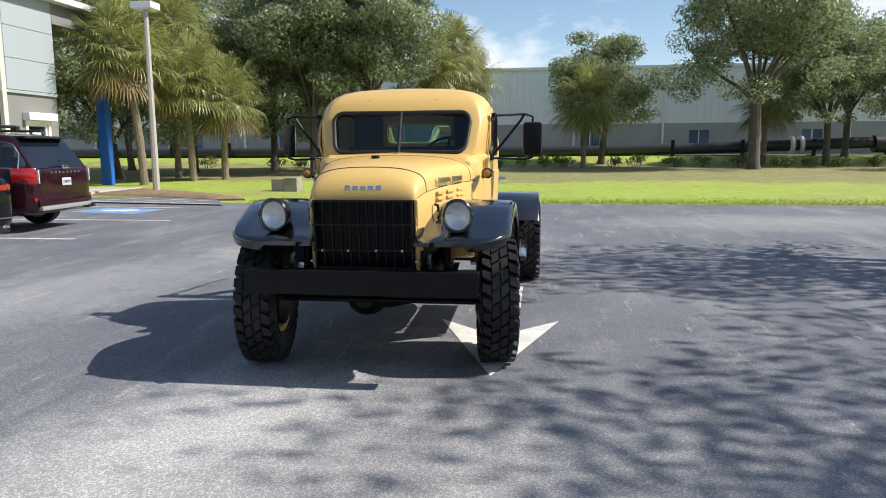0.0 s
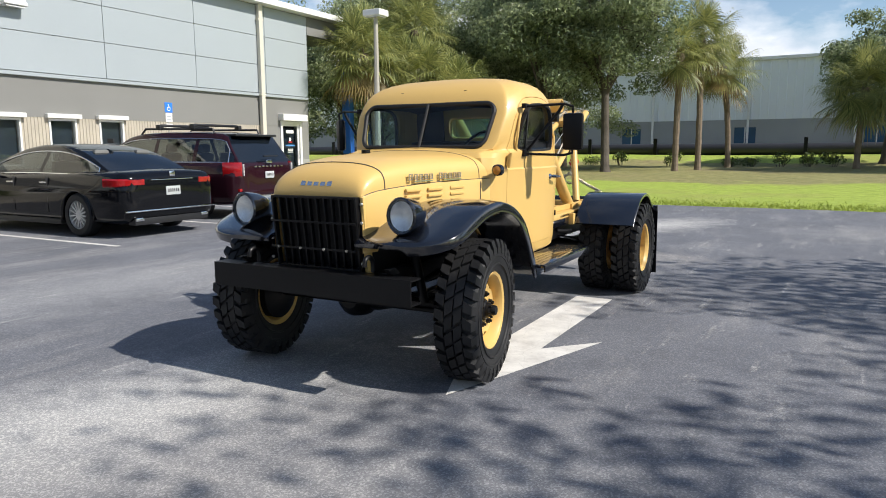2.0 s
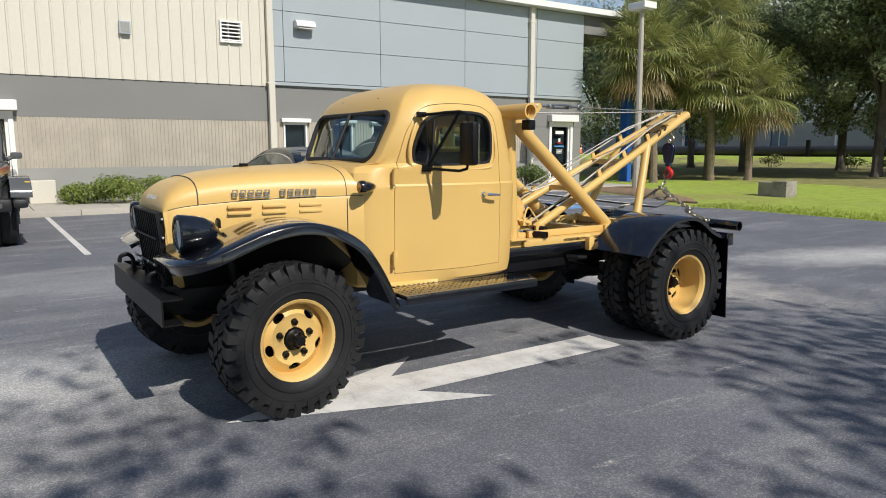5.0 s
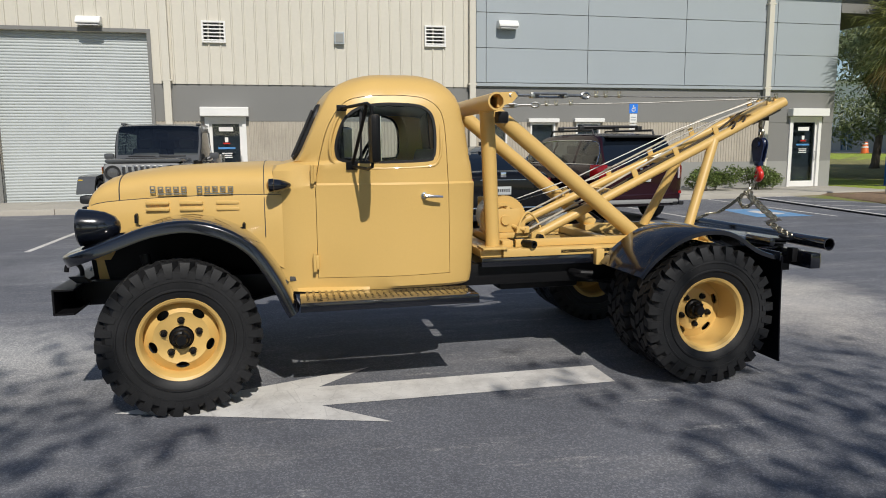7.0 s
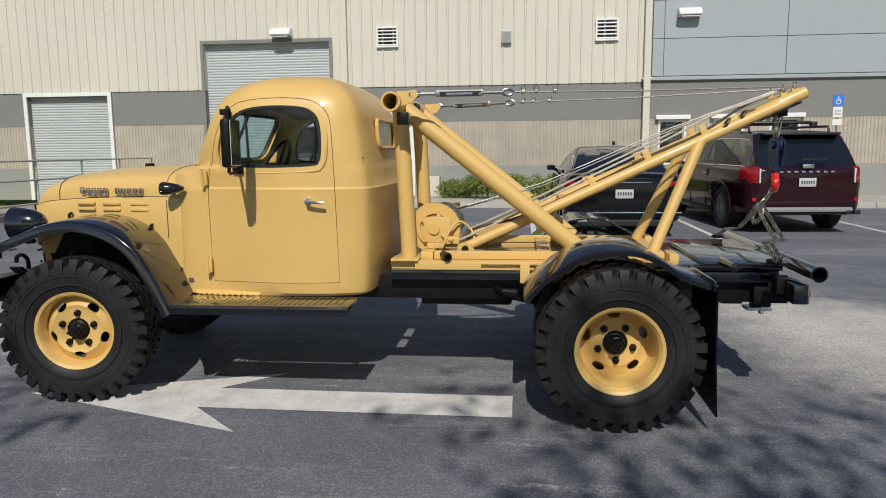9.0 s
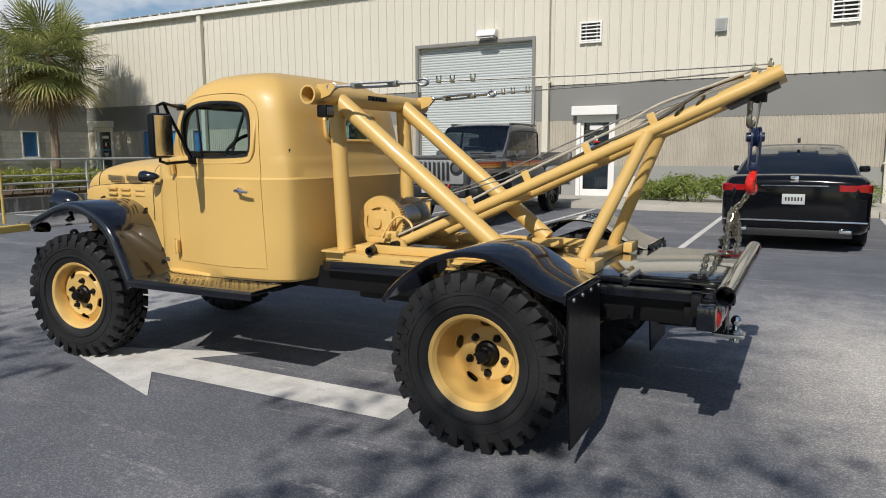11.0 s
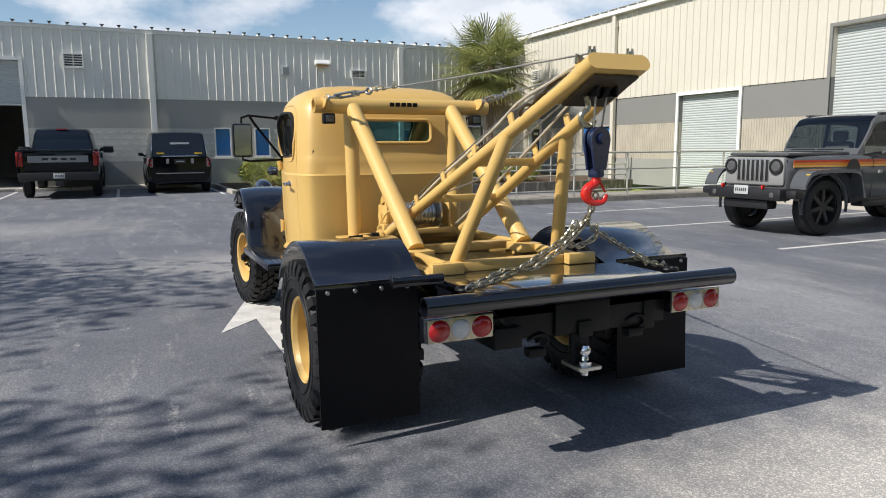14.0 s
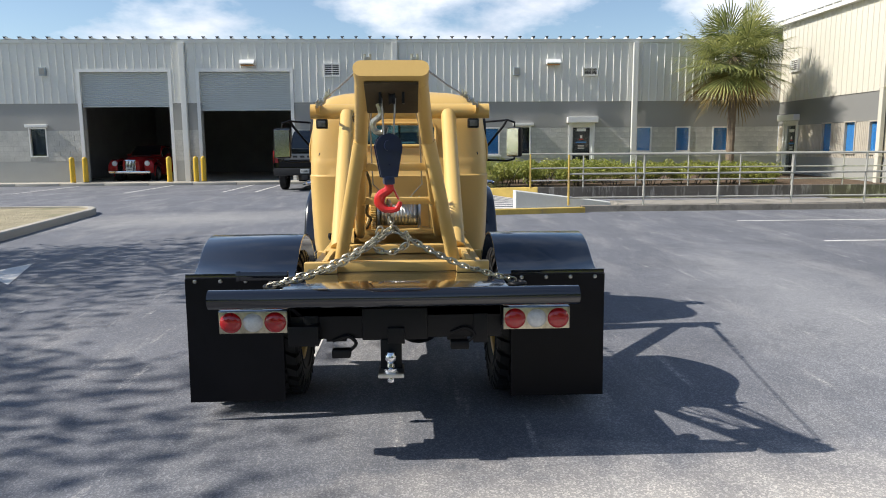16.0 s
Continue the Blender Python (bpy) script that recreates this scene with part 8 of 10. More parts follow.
def palm(x, y, h, crown, seed, fronds=34, label="sabal palm with fan fronds on a rough trunk", dry=6, z0=None, lean=0.4, droop=1.0, span=138, rise=82):
    rnd = random.Random(seed)
    z0 = land(x, y) - 0.02 if z0 is None else z0
    e = thing("palm_tree", (x, y, z0), label, "palm tree", "palm trees")
    lx, ly = rnd.uniform(-lean, lean), rnd.uniform(-lean, lean)
    top = Vector((x + lx, y + ly, z0 + h))
    bm = bmesh.new()
    k = 14
    pts = [Vector((x + lx * f * f, y + ly * f * f, z0 - 0.1 + (h + 0.1) * f)) for f in [i / k for i in range(k + 1)]]
    add_tube(bm, pts, 0.17, 10, True, [0.20 if i == 0 else 0.155 + 0.018 * (i % 2) + (0.05 if i > k - 3 else 0) for i in range(k + 1)])
    # boots of old fronds
    for i in range(22):
        a, zz = rnd.uniform(0, 6.283), rnd.uniform(0.78, 1.0)
        c = Vector((x + lx * zz * zz, y + ly * zz * zz, z0 + h * zz))
        d = Vector((math.cos(a), math.sin(a), 0.9)).normalized()
        add_tube(bm, [c + d * 0.12, c + d * 0.36], 0.03, 4, True, [0.045, 0.02])
    bmesh.ops.recalc_face_normals(bm, faces=bm.faces)
    part("trunk", bm, PALMBARK, e, smooth=True)
    for which, n, mat in (("crown", fronds, PALM), ("dry_fronds", dry, DEADPALM)):
        if not n:
            continue
        bm = bmesh.new()
        for i in range(n):
            a = 2.39996 * i + rnd.uniform(-0.3, 0.3)
            el = radians(rnd.uniform(-70, -35)) if which == "dry_fronds" else radians(rise - span * (i / n) ** 0.9 + rnd.uniform(-8, 8))
            d = Vector((math.cos(a) * math.cos(el), math.sin(a) * math.cos(el), math.sin(el)))
            L = crown * 0.92 * rnd.uniform(0.88, 1.08)
            base = top + Vector((0, 0, 0.05))
            bend = Vector((0, 0, -0.22 * droop * L * math.cos(el)))
            hub = base + d * L * 0.48 + bend * 0.3
            add_tube(bm, [base, base + d * L * 0.25, hub], 0.016, 4, False, [0.022, 0.016, 0.011])
            ax = (hub - base).normalized()
            side = ax.cross(Vector((0, 0, 1)))
            if side.length < 0.05:
                side = Vector((1, 0, 0))
            side.normalize()
            nrm = side.cross(ax).normalized()
            m = 37
            for j in range(m):
                u = j / (m - 1)
                th = radians(-125 + 250 * u)
                root = hub + ax * L * 0.16 * (1 - abs(2 * u - 1))
                dd = (ax * math.cos(th) + side * math.sin(th) + nrm * 0.22 * math.cos(2 * th)).normalized()
                ll = L * (0.62 - 0.20 * abs(2 * u - 1)) * rnd.uniform(0.85, 1.08)
                w = 0.0105 * crown
                s2 = dd.cross(nrm).normalized()
                fall = Vector((0, 0, -droop)) * ll
                p1 = root + dd * ll * 0.5 + fall * 0.04
                p2 = root + dd * ll * 0.84 + fall * (0.12 + 0.08 * rnd.random())
                p3 = root + dd * ll * 1.0 + fall * (0.32 + 0.22 * rnd.random())
                q = [root, p1 - s2 * w, p1 + s2 * w, p2 - s2 * w * 0.7, p2 + s2 * w * 0.7, p3]
                vs = [bm.verts.new(v) for v in q]
                bm.faces.new((vs[0], vs[1], vs[2])), bm.faces.new((vs[1], vs[3], vs[4], vs[2])), bm.faces.new((vs[3], vs[5], vs[4]))
        part(which, bm, mat, e, "dry brown hanging fronds" if which == "dry_fronds" else "")
    return e


def shrub_row(name, boxes, seed, label, group="", per=900, size=0.055, material=None):
    """Low clipped shrubs: leaf clumps over short stems, one object each."""
    rnd = random.Random(seed)
    for (x0, y0, z0), (x1, y1, z1) in boxes:
        e = thing(name, ((x0 + x1) / 2, (y0 + y1) / 2, z0), label, "shrub", group)
        bm = bmesh.new()
        for _ in range(7):
            bx, by = rnd.uniform(x0, x1), rnd.uniform(y0, y1)
            cx, cy = (x0 + x1) / 2 + (bx - (x0 + x1) / 2) * 0.5, (y0 + y1) / 2 + (by - (y0 + y1) / 2) * 0.5
            add_tube(bm, [(cx, cy, z0 - 0.05), (bx, by, z0 + (z1 - z0) * 0.7)], 0.015, 5, True, [0.02, 0.008])
        bmesh.ops.recalc_face_normals(bm, faces=bm.faces)
        part("stem", bm, BARK, e)
        pts = []
        blobs = [(rnd.uniform(x0, x1), rnd.uniform(y0, y1), z0 + (z1 - z0) * rnd.uniform(0.35, 0.75), rnd.uniform(0.22, 0.36)) for _ in range(max(5, int(9 * (x1 - x0 + y1 - y0))))]
        for k in range(int(per * max(0.6, (x1 - x0) * (y1 - y0)) ** 0.8)):
            bx, by, bz, br = rnd.choice(blobs)
            d = Vector((rnd.gauss(0, 1), rnd.gauss(0, 1), rnd.gauss(0, 1))).normalized()
            q = br * (0.55 + 0.5 * rnd.random())
            p = Vector((bx + d.x * q, by + d.y * q, bz + d.z * q * 0.85))
            if p.z > z0 + 0.02:
                pts.append((p, d + Vector((0, 0, 0.4))))
        leaf_quads("foliage", pts, size, material or HEDGE, e, seed + len(pts))


# the tree line beyond the lawn
oak(-20.5, 40.0, 11.5, 5.6, 11, 34000, low=0.22)
oak(-16.8, 43.5, 12.0, 5.4, 29, 34000, low=0.22)
oak(-12.5, 38.3, 11.6, 4.4, 12, 40000, low=0.29, skirt=18)
oak(-13.6, 44.5, 11.5, 4.4, 26, 30000, low=0.16, skirt=18)
oak(-9.1, 38.5, 12.0, 4.3, 13, 36000, low=0.36, skirt=5)
oak(-27.0, 44.0, 12.0, 6.0, 14, 26000, low=0.17)
oak(-33.0, 41.0, 11.0, 6.0, 24, 22000)
oak(-21.0, 33.0, 9.5, 4.6, 28, 30000, low=0.2)
oak(4.3, 50.2, 9.4, 3.7, 15, 26000, low=0.30)
oak(12.9, 44.6, 13.0, 5.7, 16, 42000, trunk=0.34, low=0.33, skirt=9)
oak(18.9, 49.6, 9.6, 3.8, 17, 22000, low=0.30, skirt=9)
oak(21.6, 53.5, 10.5, 4.2, 27, 18000)
oak(26.5, 52.0, 10.0, 4.8, 18, 22000)
oak(30.0, 43.0, 10.0, 5.0, 19, 21000)
palm(-16.3, 27.3, 5.5, 2.3, 31, 50, "tall sabal palm with yellowing fan fronds beside the lamp post", 14, droop=0.8, lean=0.45, span=118)
palm(-15.6, 30.2, 4.6, 2.3, 32, 50, droop=0.8, lean=0.3, span=125)
palm(-14.7, 31.6, 3.9, 2.2, 33, 46, droop=0.8, dry=9, lean=0.3, span=125)
palm(-17.8, 33.0, 7.4, 2.5, 34, 50, droop=0.95)
palm(-5.9, 40.8, 6.3, 2.2, 35, 42, "tall sabal palm on a slender trunk", 5, lean=0.3, droop=0.95)
palm(-5.0, 42.6, 7.3, 2.3, 36, 42, "tall sabal palm on a slender trunk", 5, lean=0.5, droop=0.95)
palm(-3.9, 46.5, 6.0, 2.3, 39, 38, "tall leaning sabal palm on a slender trunk", 6, lean=0.9, droop=0.95)
palm(2.8, 45.0, 4.3, 2.5, 37, 58, "stout sabal palm beyond the lawn", 4, droop=1.0)
palm(15.2, 50.5, 4.4, 2.6, 38, 36, droop=0.95)
# hedge plants along the lawn
rows = []
rnd_h = random.Random(5)
xk = -24.0
while xk < 34:
    w = rnd_h.uniform(0.7, 1.5)
    if rnd_h.random() < 0.75:
        rows.append(((xk, 47.4, land(xk, 47.4)), (xk + w * 0.8, 48.1, land(xk, 47.4) + rnd_h.uniform(0.6, 0.95))))
    xk += w + rnd_h.uniform(0.1, 0.9)
shrub_row("hedge_plant", rows, 51, "dark green hedge plant at the lawn's far edge", "hedge along the lawn", 300, 0.10, SHRUBLEAF)
drum_at = (-51.21, 57.36)
e = thing("traffic_drum", (*drum_at, land(*drum_at)), "orange plastic traffic drum with pale bands on the grass", "traffic drum")
z = land(*drum_at)
bm = bmesh.new()
add_lathe(bm, [(0.0, 1.05), (0.16, 1.05), (0.20, 1.0), (0.24, 0.7), (0.25, 0.68), (0.29, 0.4), (0.30, 0.38), (0.33, 0.06), (0.40, 0.05), (0.40, 0.0), (0.0, 0.0)], 20, Matrix.Translation((*drum_at, z)) @ Matrix.Rotation(radians(-90), 4, "Y"))
part("barrel", bm, surface("orange_plastic", (0.75, 0.16, 0.03), 0.5, vary=0.1), e, smooth=True)
for h, r in ((0.52, 0.286), (0.82, 0.234)):
    bm = bmesh.new()
    add_lathe(bm, [(r, h), (r + 0.004, h), (r - 0.012, h + 0.12), (r - 0.018, h + 0.12)], 20, Matrix.Translation((*drum_at, z)) @ Matrix.Rotation(radians(-90), 4, "Y"))
    part("band", bm, WHITE, e, smooth=True)
# foundation shrubs by the west building
shrub_row("foundation_shrub", [((-17.4, 6.0, 0.12), (-16.2, 7.6, 0.84)), ((-17.5, 7.9, 0.12), (-16.2, 9.4, 0.82)), ((-17.6, 9.7, 0.12), (-16.5, 10.8, 0.74)), ((-17.6, 5.35, 0.12), (-16.9, 5.9, 0.6))], 61, "clipped light green shrub against the wall", "foundation shrubs", 3000, 0.045)
shrub_row("foundation_shrub", [((-17.45, 18.5, 0.12), (-16.6, 19.8, 0.93)), ((-17.45, 20.55, 0.12), (-16.6, 21.6, 0.95))], 62, "rounded dark green shrub against the wall", "foundation shrubs", 3000, 0.05, SHRUBLEAF)
bm = bmesh.new()
bed = [(-15.0, 21.78), (-12.0, 21.03), (-9.7, 20.12), (-8.9, 20.3), (-10.6, 21.6), (-13.5, 23.5), (-15.14, 24.9)]
c = Vector((-12.3, 21.9))
add_loft(bm, [[(x, y, -0.05) for x, y in bed], [(x, y, 0.05) for x, y in bed], [(x + (c.x - x) * 0.12, y + (c.y - y) * 0.12, 0.13) for x, y in bed], [(x + (c.x - x) * 0.5, y + (c.y - y) * 0.5, 0.19) for x, y in bed]])
bmesh.ops.recalc_face_normals(bm, faces=bm.faces)
tagged(part("mulch_bed", bm, REDMULCH, smooth=True), "low bed of reddish bark mulch by the lamp post", "mulch", kind="structure")
# raised planter hedge, corner palm
shrub_row("planter_shrub", [((-5.0 - 1.4 * i, -13.6, 0.17), (-3.7 - 1.4 * i, -12.3, 1.10 - 0.05 * max(0, i - 4))) for i in range(8)], 71, "bushy light green planter shrub behind the railing", "planter shrubs", 2100, 0.052, PLANTERLEAF)
shrub_row("planter_shrub", [((-4.4 - 1.45 * i, -15.6, 0.15), (-3.1 - 1.45 * i, -14.3, 1.15)) for i in range(4)], 72, "bushy green shrub in the planter by the kerb", "planter shrubs", 1700, 0.055, PLANTERLEAF)
palm(-3.75, -12.75, 0.12, 1.0, 43, 16, "young fan palm low in the planter", 2, 0.1, 0.05, 0.5, 90, 80)
palm(-14.7, -17.0, 5.1, 2.5, 41, 54, "sabal palm with browning lower fronds in the corner planter", 14, 0.1, 0.3, 0.5, 104, 68)
# trees on the island to the east, whose shade falls across the car park
oak(9.4, 9.7, 9.4, 2.6, 21, 2600, leaf=0.10, z0=0.1)
oak(10.6, 3.6, 9.3, 3.4, 22, 4700, leaf=0.10, z0=0.1)
oak(12.2, 7.2, 9.6, 3.0, 23, 4300, leaf=0.10, z0=0.1)


# grass blades along the lawn's near edge
def lawn_edge():
    rnd = np.random.RandomState(77)
    n = 16000
    x = rnd.uniform(-8.5, 30.0, n)
    y = 19.42 + np.abs(rnd.normal(0, 0.9, n))
    h = rnd.uniform(0.03, 0.085, n)
    a = rnd.uniform(0, 6.283, n)
    lean = rnd.normal(0, 0.04, (n, 2))
    z = np.array([land(px, py) for px, py in zip(x, y)]) - 0.015
    w = 0.012
    co = np.stack([np.stack([x - w * np.cos(a), y - w * np.sin(a), z], 1), np.stack([x + w * np.cos(a), y + w * np.sin(a), z], 1), np.stack([x + lean[:, 0], y + lean[:, 1], z + h], 1)], 1).reshape(-1, 3)
    me = bpy.data.meshes.new("tmp")
    me.from_pydata(co.tolist(), [], [(3 * i, 3 * i + 1, 3 * i + 2) for i in range(n)])
    bm = bmesh.new()
    bm.from_mesh(me)
    bpy.data.meshes.remove(me)
    tagged(part("grass", bm, leaf_material("grass_blades", (0.18, 0.24, 0.03), (0.40, 0.46, 0.08), 0.5, 0.35)), "ragged green grass blades along the asphalt edge", "grass", kind="stuff")


lawn_edge()

# ---- parked cars ----
def car_paint(name, col, rough=0.16):
    return surface(name, col, rough, vary=0.05, scale=2.0, fine=200.0, relief=0.0, coat=0.55, spec=0.05)


CARRED = surface("deep_red_lens", (0.32, 0.008, 0.010), 0.15, vary=0.2, scale=12.0, relief=0.1, coat=0.5)
DARKTRIM = surface("black_trim", (0.015, 0.015, 0.016), 0.45, relief=0.05)
PLATE = surface("number_plate", (0.50, 0.52, 0.51), 0.4, relief=0.05)


def car_wheel_parts(R, w, spokes, alloy):
    tm = bmesh.new()
    add_lathe(tm, [(R * 0.66, -w / 2), (R * 0.9, -w / 2), (R, -w * 0.36), (R, w * 0.36), (R * 0.9, w / 2), (R * 0.66, w / 2)], 36, close=True)
    bmesh.ops.recalc_face_normals(tm, faces=tm.faces)
    rm = bmesh.new()
    add_lathe(rm, [(R * 0.66, w * 0.42), (R * 0.62, w * 0.46), (R * 0.6, w * 0.3), (R * 0.58, -w * 0.3), (R * 0.66, -w * 0.42)], 36)
    spoke = None
    if spokes < 9:
        sm = bmesh.new()
        add_box(sm, (0, 0, 0), (0.03, R * 0.15, R * 0.56), 0.008)
        spoke = as_mesh("spoke", sm, alloy)
    for k in range(spokes if spokes > 8 else 0):
        a = 2 * math.pi * k / spokes
        m = Matrix.Rotation(a, 4, "X")
        vs = add_box(rm, (0, 0, 0), (0.025, R * 0.075 if spokes > 8 else R * 0.13, R * 0.56), 0.004)
        bmesh.ops.transform(rm, matrix=m @ Matrix.Translation((w * 0.34, 0, R * 0.32)), verts=vs)
    add_lathe(rm, [(0.0, w * 0.42), (R * 0.12, w * 0.40), (R * 0.15, w * 0.28), (0, w * 0.28)], 18)
    add_lathe(rm, [(0.0, -w * 0.05), (R * 0.56, -w * 0.05)], 24, mat=1)
    return as_mesh("tyre", tm, RUBBER), as_mesh("wheel", rm, [alloy, DARKTRIM]), spoke


def car(name, at, rz, S, paint, lower, cabin, roof, wheels, label, category="car", R=0.34, alloy=None, spokes=10, glass=None, extras=None, trim=None, pillars=(0.0,), group=""):
    """A parked car. Its own axes: x ahead, y to its left; lower: stations (x, half-width, z0, z1, crown); cabin: (rear base, rear top, front top, front base, base half-width, top half-width, belt z, roof z)."""
    P = Matrix.Translation((at[0], at[1], 0)) @ Matrix.Rotation(radians(rz), 4, "Z") @ Matrix.Scale(S, 4)
    e = thing(name, (at[0], at[1], 0), label, category, group)

    def cp(nm, bm, mat, parent=None, lab="", smooth=True, angle=32):
        bmesh.ops.transform(bm, matrix=P, verts=bm.verts)
        bmesh.ops.recalc_face_normals(bm, faces=bm.faces)
        return part(nm, bm, mat, parent or e, lab, smooth, angle)

    def cbox(nm, lo, hi, mat, parent=None, bevel=0.01, lab="", rot=None):
        bm = bmesh.new()
        add_box(bm, [(a + b) / 2 for a, b in zip(lo, hi)], [abs(b - a) for a, b in zip(lo, hi)], bevel, rot)
        return cp(nm, bm, mat, parent, lab)
    # body: stations run smoothly into one another
    fine = []
    for a, b in zip(smooth_line([(x, w, z0) for x, w, z0, z1, cr in lower], 3), smooth_line([(x, z1, cr) for x, w, z0, z1, cr in lower], 3)):
        fine.append((a.x, a.y, a.z, b.y, b.z))
    bm = bmesh.new()
    rings = []
    for x, w, z0, z1, cr in fine:
        h = z1 - z0
        half = [(w * 0.84, z0), (w * 0.955, z0 + 0.07 * h), (w * 0.985, z0 + 0.2 * h), (w * 0.992, z0 + 0.42 * h), (w, z0 + 0.60 * h), (w * 0.998, z0 + 0.70 * h), (w * 0.975, z0 + 0.76 * h), (w * 0.962, z0 + 0.88 * h), (w * 0.925, z1 - 0.035), (w * 0.87, z1 - 0.008), (w * 0.76, z1 + cr * 0.3), (w * 0.4, z1 + cr * 0.85), (0, z1 + cr)]
        rings.append([(x, y, z) for y, z in half] + [(x, -y, z) for y, z in half[-2::-1]])
    add_loft(bm, rings)
    bmesh.ops.recalc_face_normals(bm, faces=bm.faces)
    for wx in wheels:
        for s in (1, -1):
            c = [(wx + R * 1.13 * math.cos(t), R + R * 1.13 * math.sin(t)) for t in [2 * math.pi * k / 28 for k in range(28)]]
            bm = boolean(bm, prism(c, "y", s * 0.55, s * 1.3), "DIFFERENCE")
    body = cp("body", bm, paint, angle=38)
    xr, xrt, xft, xf, wb, wt, zb, zr = cabin

    def lerp(a, b, f):
        return a + (b - a) * f
    # greenhouse: cross-sections along x under one roof line
    top = smooth_line([(xr, zb - 0.01, 0), (lerp(xr, xrt, 0.55), lerp(zb, zr, 0.60), 0), (xrt, zr - 0.045, 0), (lerp(xrt, xft, 0.5), zr + 0.005, 0), (xft, zr - 0.035, 0), (lerp(xf, xft, 0.52), lerp(zb, zr, 0.56), 0), (xf, zb - 0.01, 0)], 10)
    posts = [(p - 0.045, p + 0.045) for p in pillars]

    def roof_z(x):
        for p, q in zip(top, top[1:]):
            if p.x <= x <= q.x:
                return lerp(p.y, q.y, (x - p.x) / max(1e-6, q.x - p.x))
        return zb - 0.01
    xs = sorted({round(v, 4) for v in [xr + (xf - xr) * k / 34 for k in range(35)] + [xrt, xft] + [v for p in posts for v in p]})

    def section(x):
        zt = roof_z(x)
        f = max(0.0, (zt - zb) / (zr - zb))
        u = (x - (xr + xf) / 2) / ((xf - xr) / 2)
        base = wb * (1 - 0.13 * abs(u) ** 3.5)
        roof = lerp(base, wt * (1 - 0.06 * abs(u) ** 3), f)
        eave = zt - 0.05 * f - 0.005
        half = [(lerp(base, roof, h ** 1.2), lerp(zb - 0.035, eave, h)) for h in (0.0, 0.10, 0.36, 0.62, 0.86, 1.0)]
        half += [(roof * 0.955, zt - 0.026 * f), (roof * 0.84, zt - 0.010 * f), (roof * 0.45, zt), (0.0, zt + 0.006 * f)]
        return [(x, y, z) for y, z in half] + [(x, -y, z) for y, z in half[-2::-1]]
    grid = [section(x) for x in xs]
    nj = len(grid[0]) - 1
    faces = {"roof": [], "rear": [], "front": []}
    for i in range(len(xs) - 1):
        xm = (xs[i] + xs[i + 1]) / 2
        tall = (roof_z(xm) - zb) / (zr - zb)
        for j in range(nj):
            jj = min(j, nj - 1 - j)
            key = "roof"
            if 1 <= jj <= 3 and tall > 0.30 and xr + 0.06 < xm < xf - 0.05 and not any(p < xm < q for p, q in posts):
                key = ("side", 1 if j < nj / 2 else -1, sum(xm > q for p, q in posts))
            elif jj >= 6 and 0.10 < tall < 0.93:
                key = "rear" if xm < xrt else "front" if xm > xft else "roof"
            faces.setdefault(key, []).append((i, j))

    def skin(nm, cells_, mat, parent=None):
        bm, vs = bmesh.new(), {}
        for i, j in cells_:
            q = []
            for k in ((i, j), (i + 1, j), (i + 1, j + 1), (i, j + 1)):
                if k not in vs:
                    vs[k] = bm.verts.new(grid[k[0]][k[1]])
                q.append(vs[k])
            bm.faces.new(q)
        ob = cp(nm, bm, mat, parent, angle=50)
        return ob
    shell = skin("roof", faces["roof"], roof)
    for key, cells_ in faces.items():
        if key != "roof" and cells_:
            nm = "side_window" if isinstance(key, tuple) else "rear_window" if key == "rear" else "windscreen"
            g = skin(nm, cells_, CARDARK if key == "rear" else glass or CARDARK, shell)
            g.visible_shadow = glass is None
    side_x = [x for x in xs if (roof_z(x) - zb) / (zr - zb) > 0.28]
    for s in (1, -1):
        loop = [grid[xs.index(x)][1 if s > 0 else nj - 1] for x in side_x]
        over = [grid[xs.index(x)][4 if s > 0 else nj - 4] for x in side_x[::-1]]
        bm = bmesh.new()
        add_tube(bm, [(x, y * 1.006, z) for x, y, z in loop + over + [loop[0]]], 0.011, 6, False)
        cp("window_trim", bm, trim or CHROME, shell)
        bm = bmesh.new()
        add_box(bm, (xf - 0.50, s * (wb + 0.12), zb + 0.065), (0.10, 0.17, 0.11), 0.042)
        add_tube(bm, [(xf - 0.47, s * wb * 0.98, zb), (xf - 0.49, s * (wb + 0.06), zb + 0.04)], 0.03, 8)
        cp("wing_mirror", bm, paint)
        wmax = max(w for _, w, *_ in lower)
        for hx in (xf - 1.05, xf - 1.95):
            cbox("door_handle", (hx - 0.10, s * wmax * 0.955, zb - 0.145), (hx + 0.10, s * wmax * 0.990, zb - 0.118), trim or CHROME, body)
        for hx in (xf - 0.25, xf - 1.15, xf - 2.05):
            cbox("door_seam", (hx - 0.003, s * wmax * 0.95, 0.36), (hx + 0.003, s * wmax * 0.996, zb - 0.05), DARKTRIM, body, 0.0)
        cbox("sill", (wheels[1] + R * 1.2, s * (lower[len(lower) // 2][1] * 0.9), lower[len(lower) // 2][2] - 0.01), (wheels[0] - R * 1.2, s * (lower[len(lower) // 2][1] * 1.0), lower[len(lower) // 2][2] + 0.07), DARKTRIM)
        for wx in wheels:
            bm = bmesh.new()
            add_tube(bm, [(wx + R * 1.13 * math.cos(t), s * wmax * 0.978, R + R * 1.13 * math.sin(t)) for t in [math.pi * (-0.06 + 1.12 * k / 20) for k in range(21)]], 0.022, 8)
            cp("arch_lip", bm, paint, body)
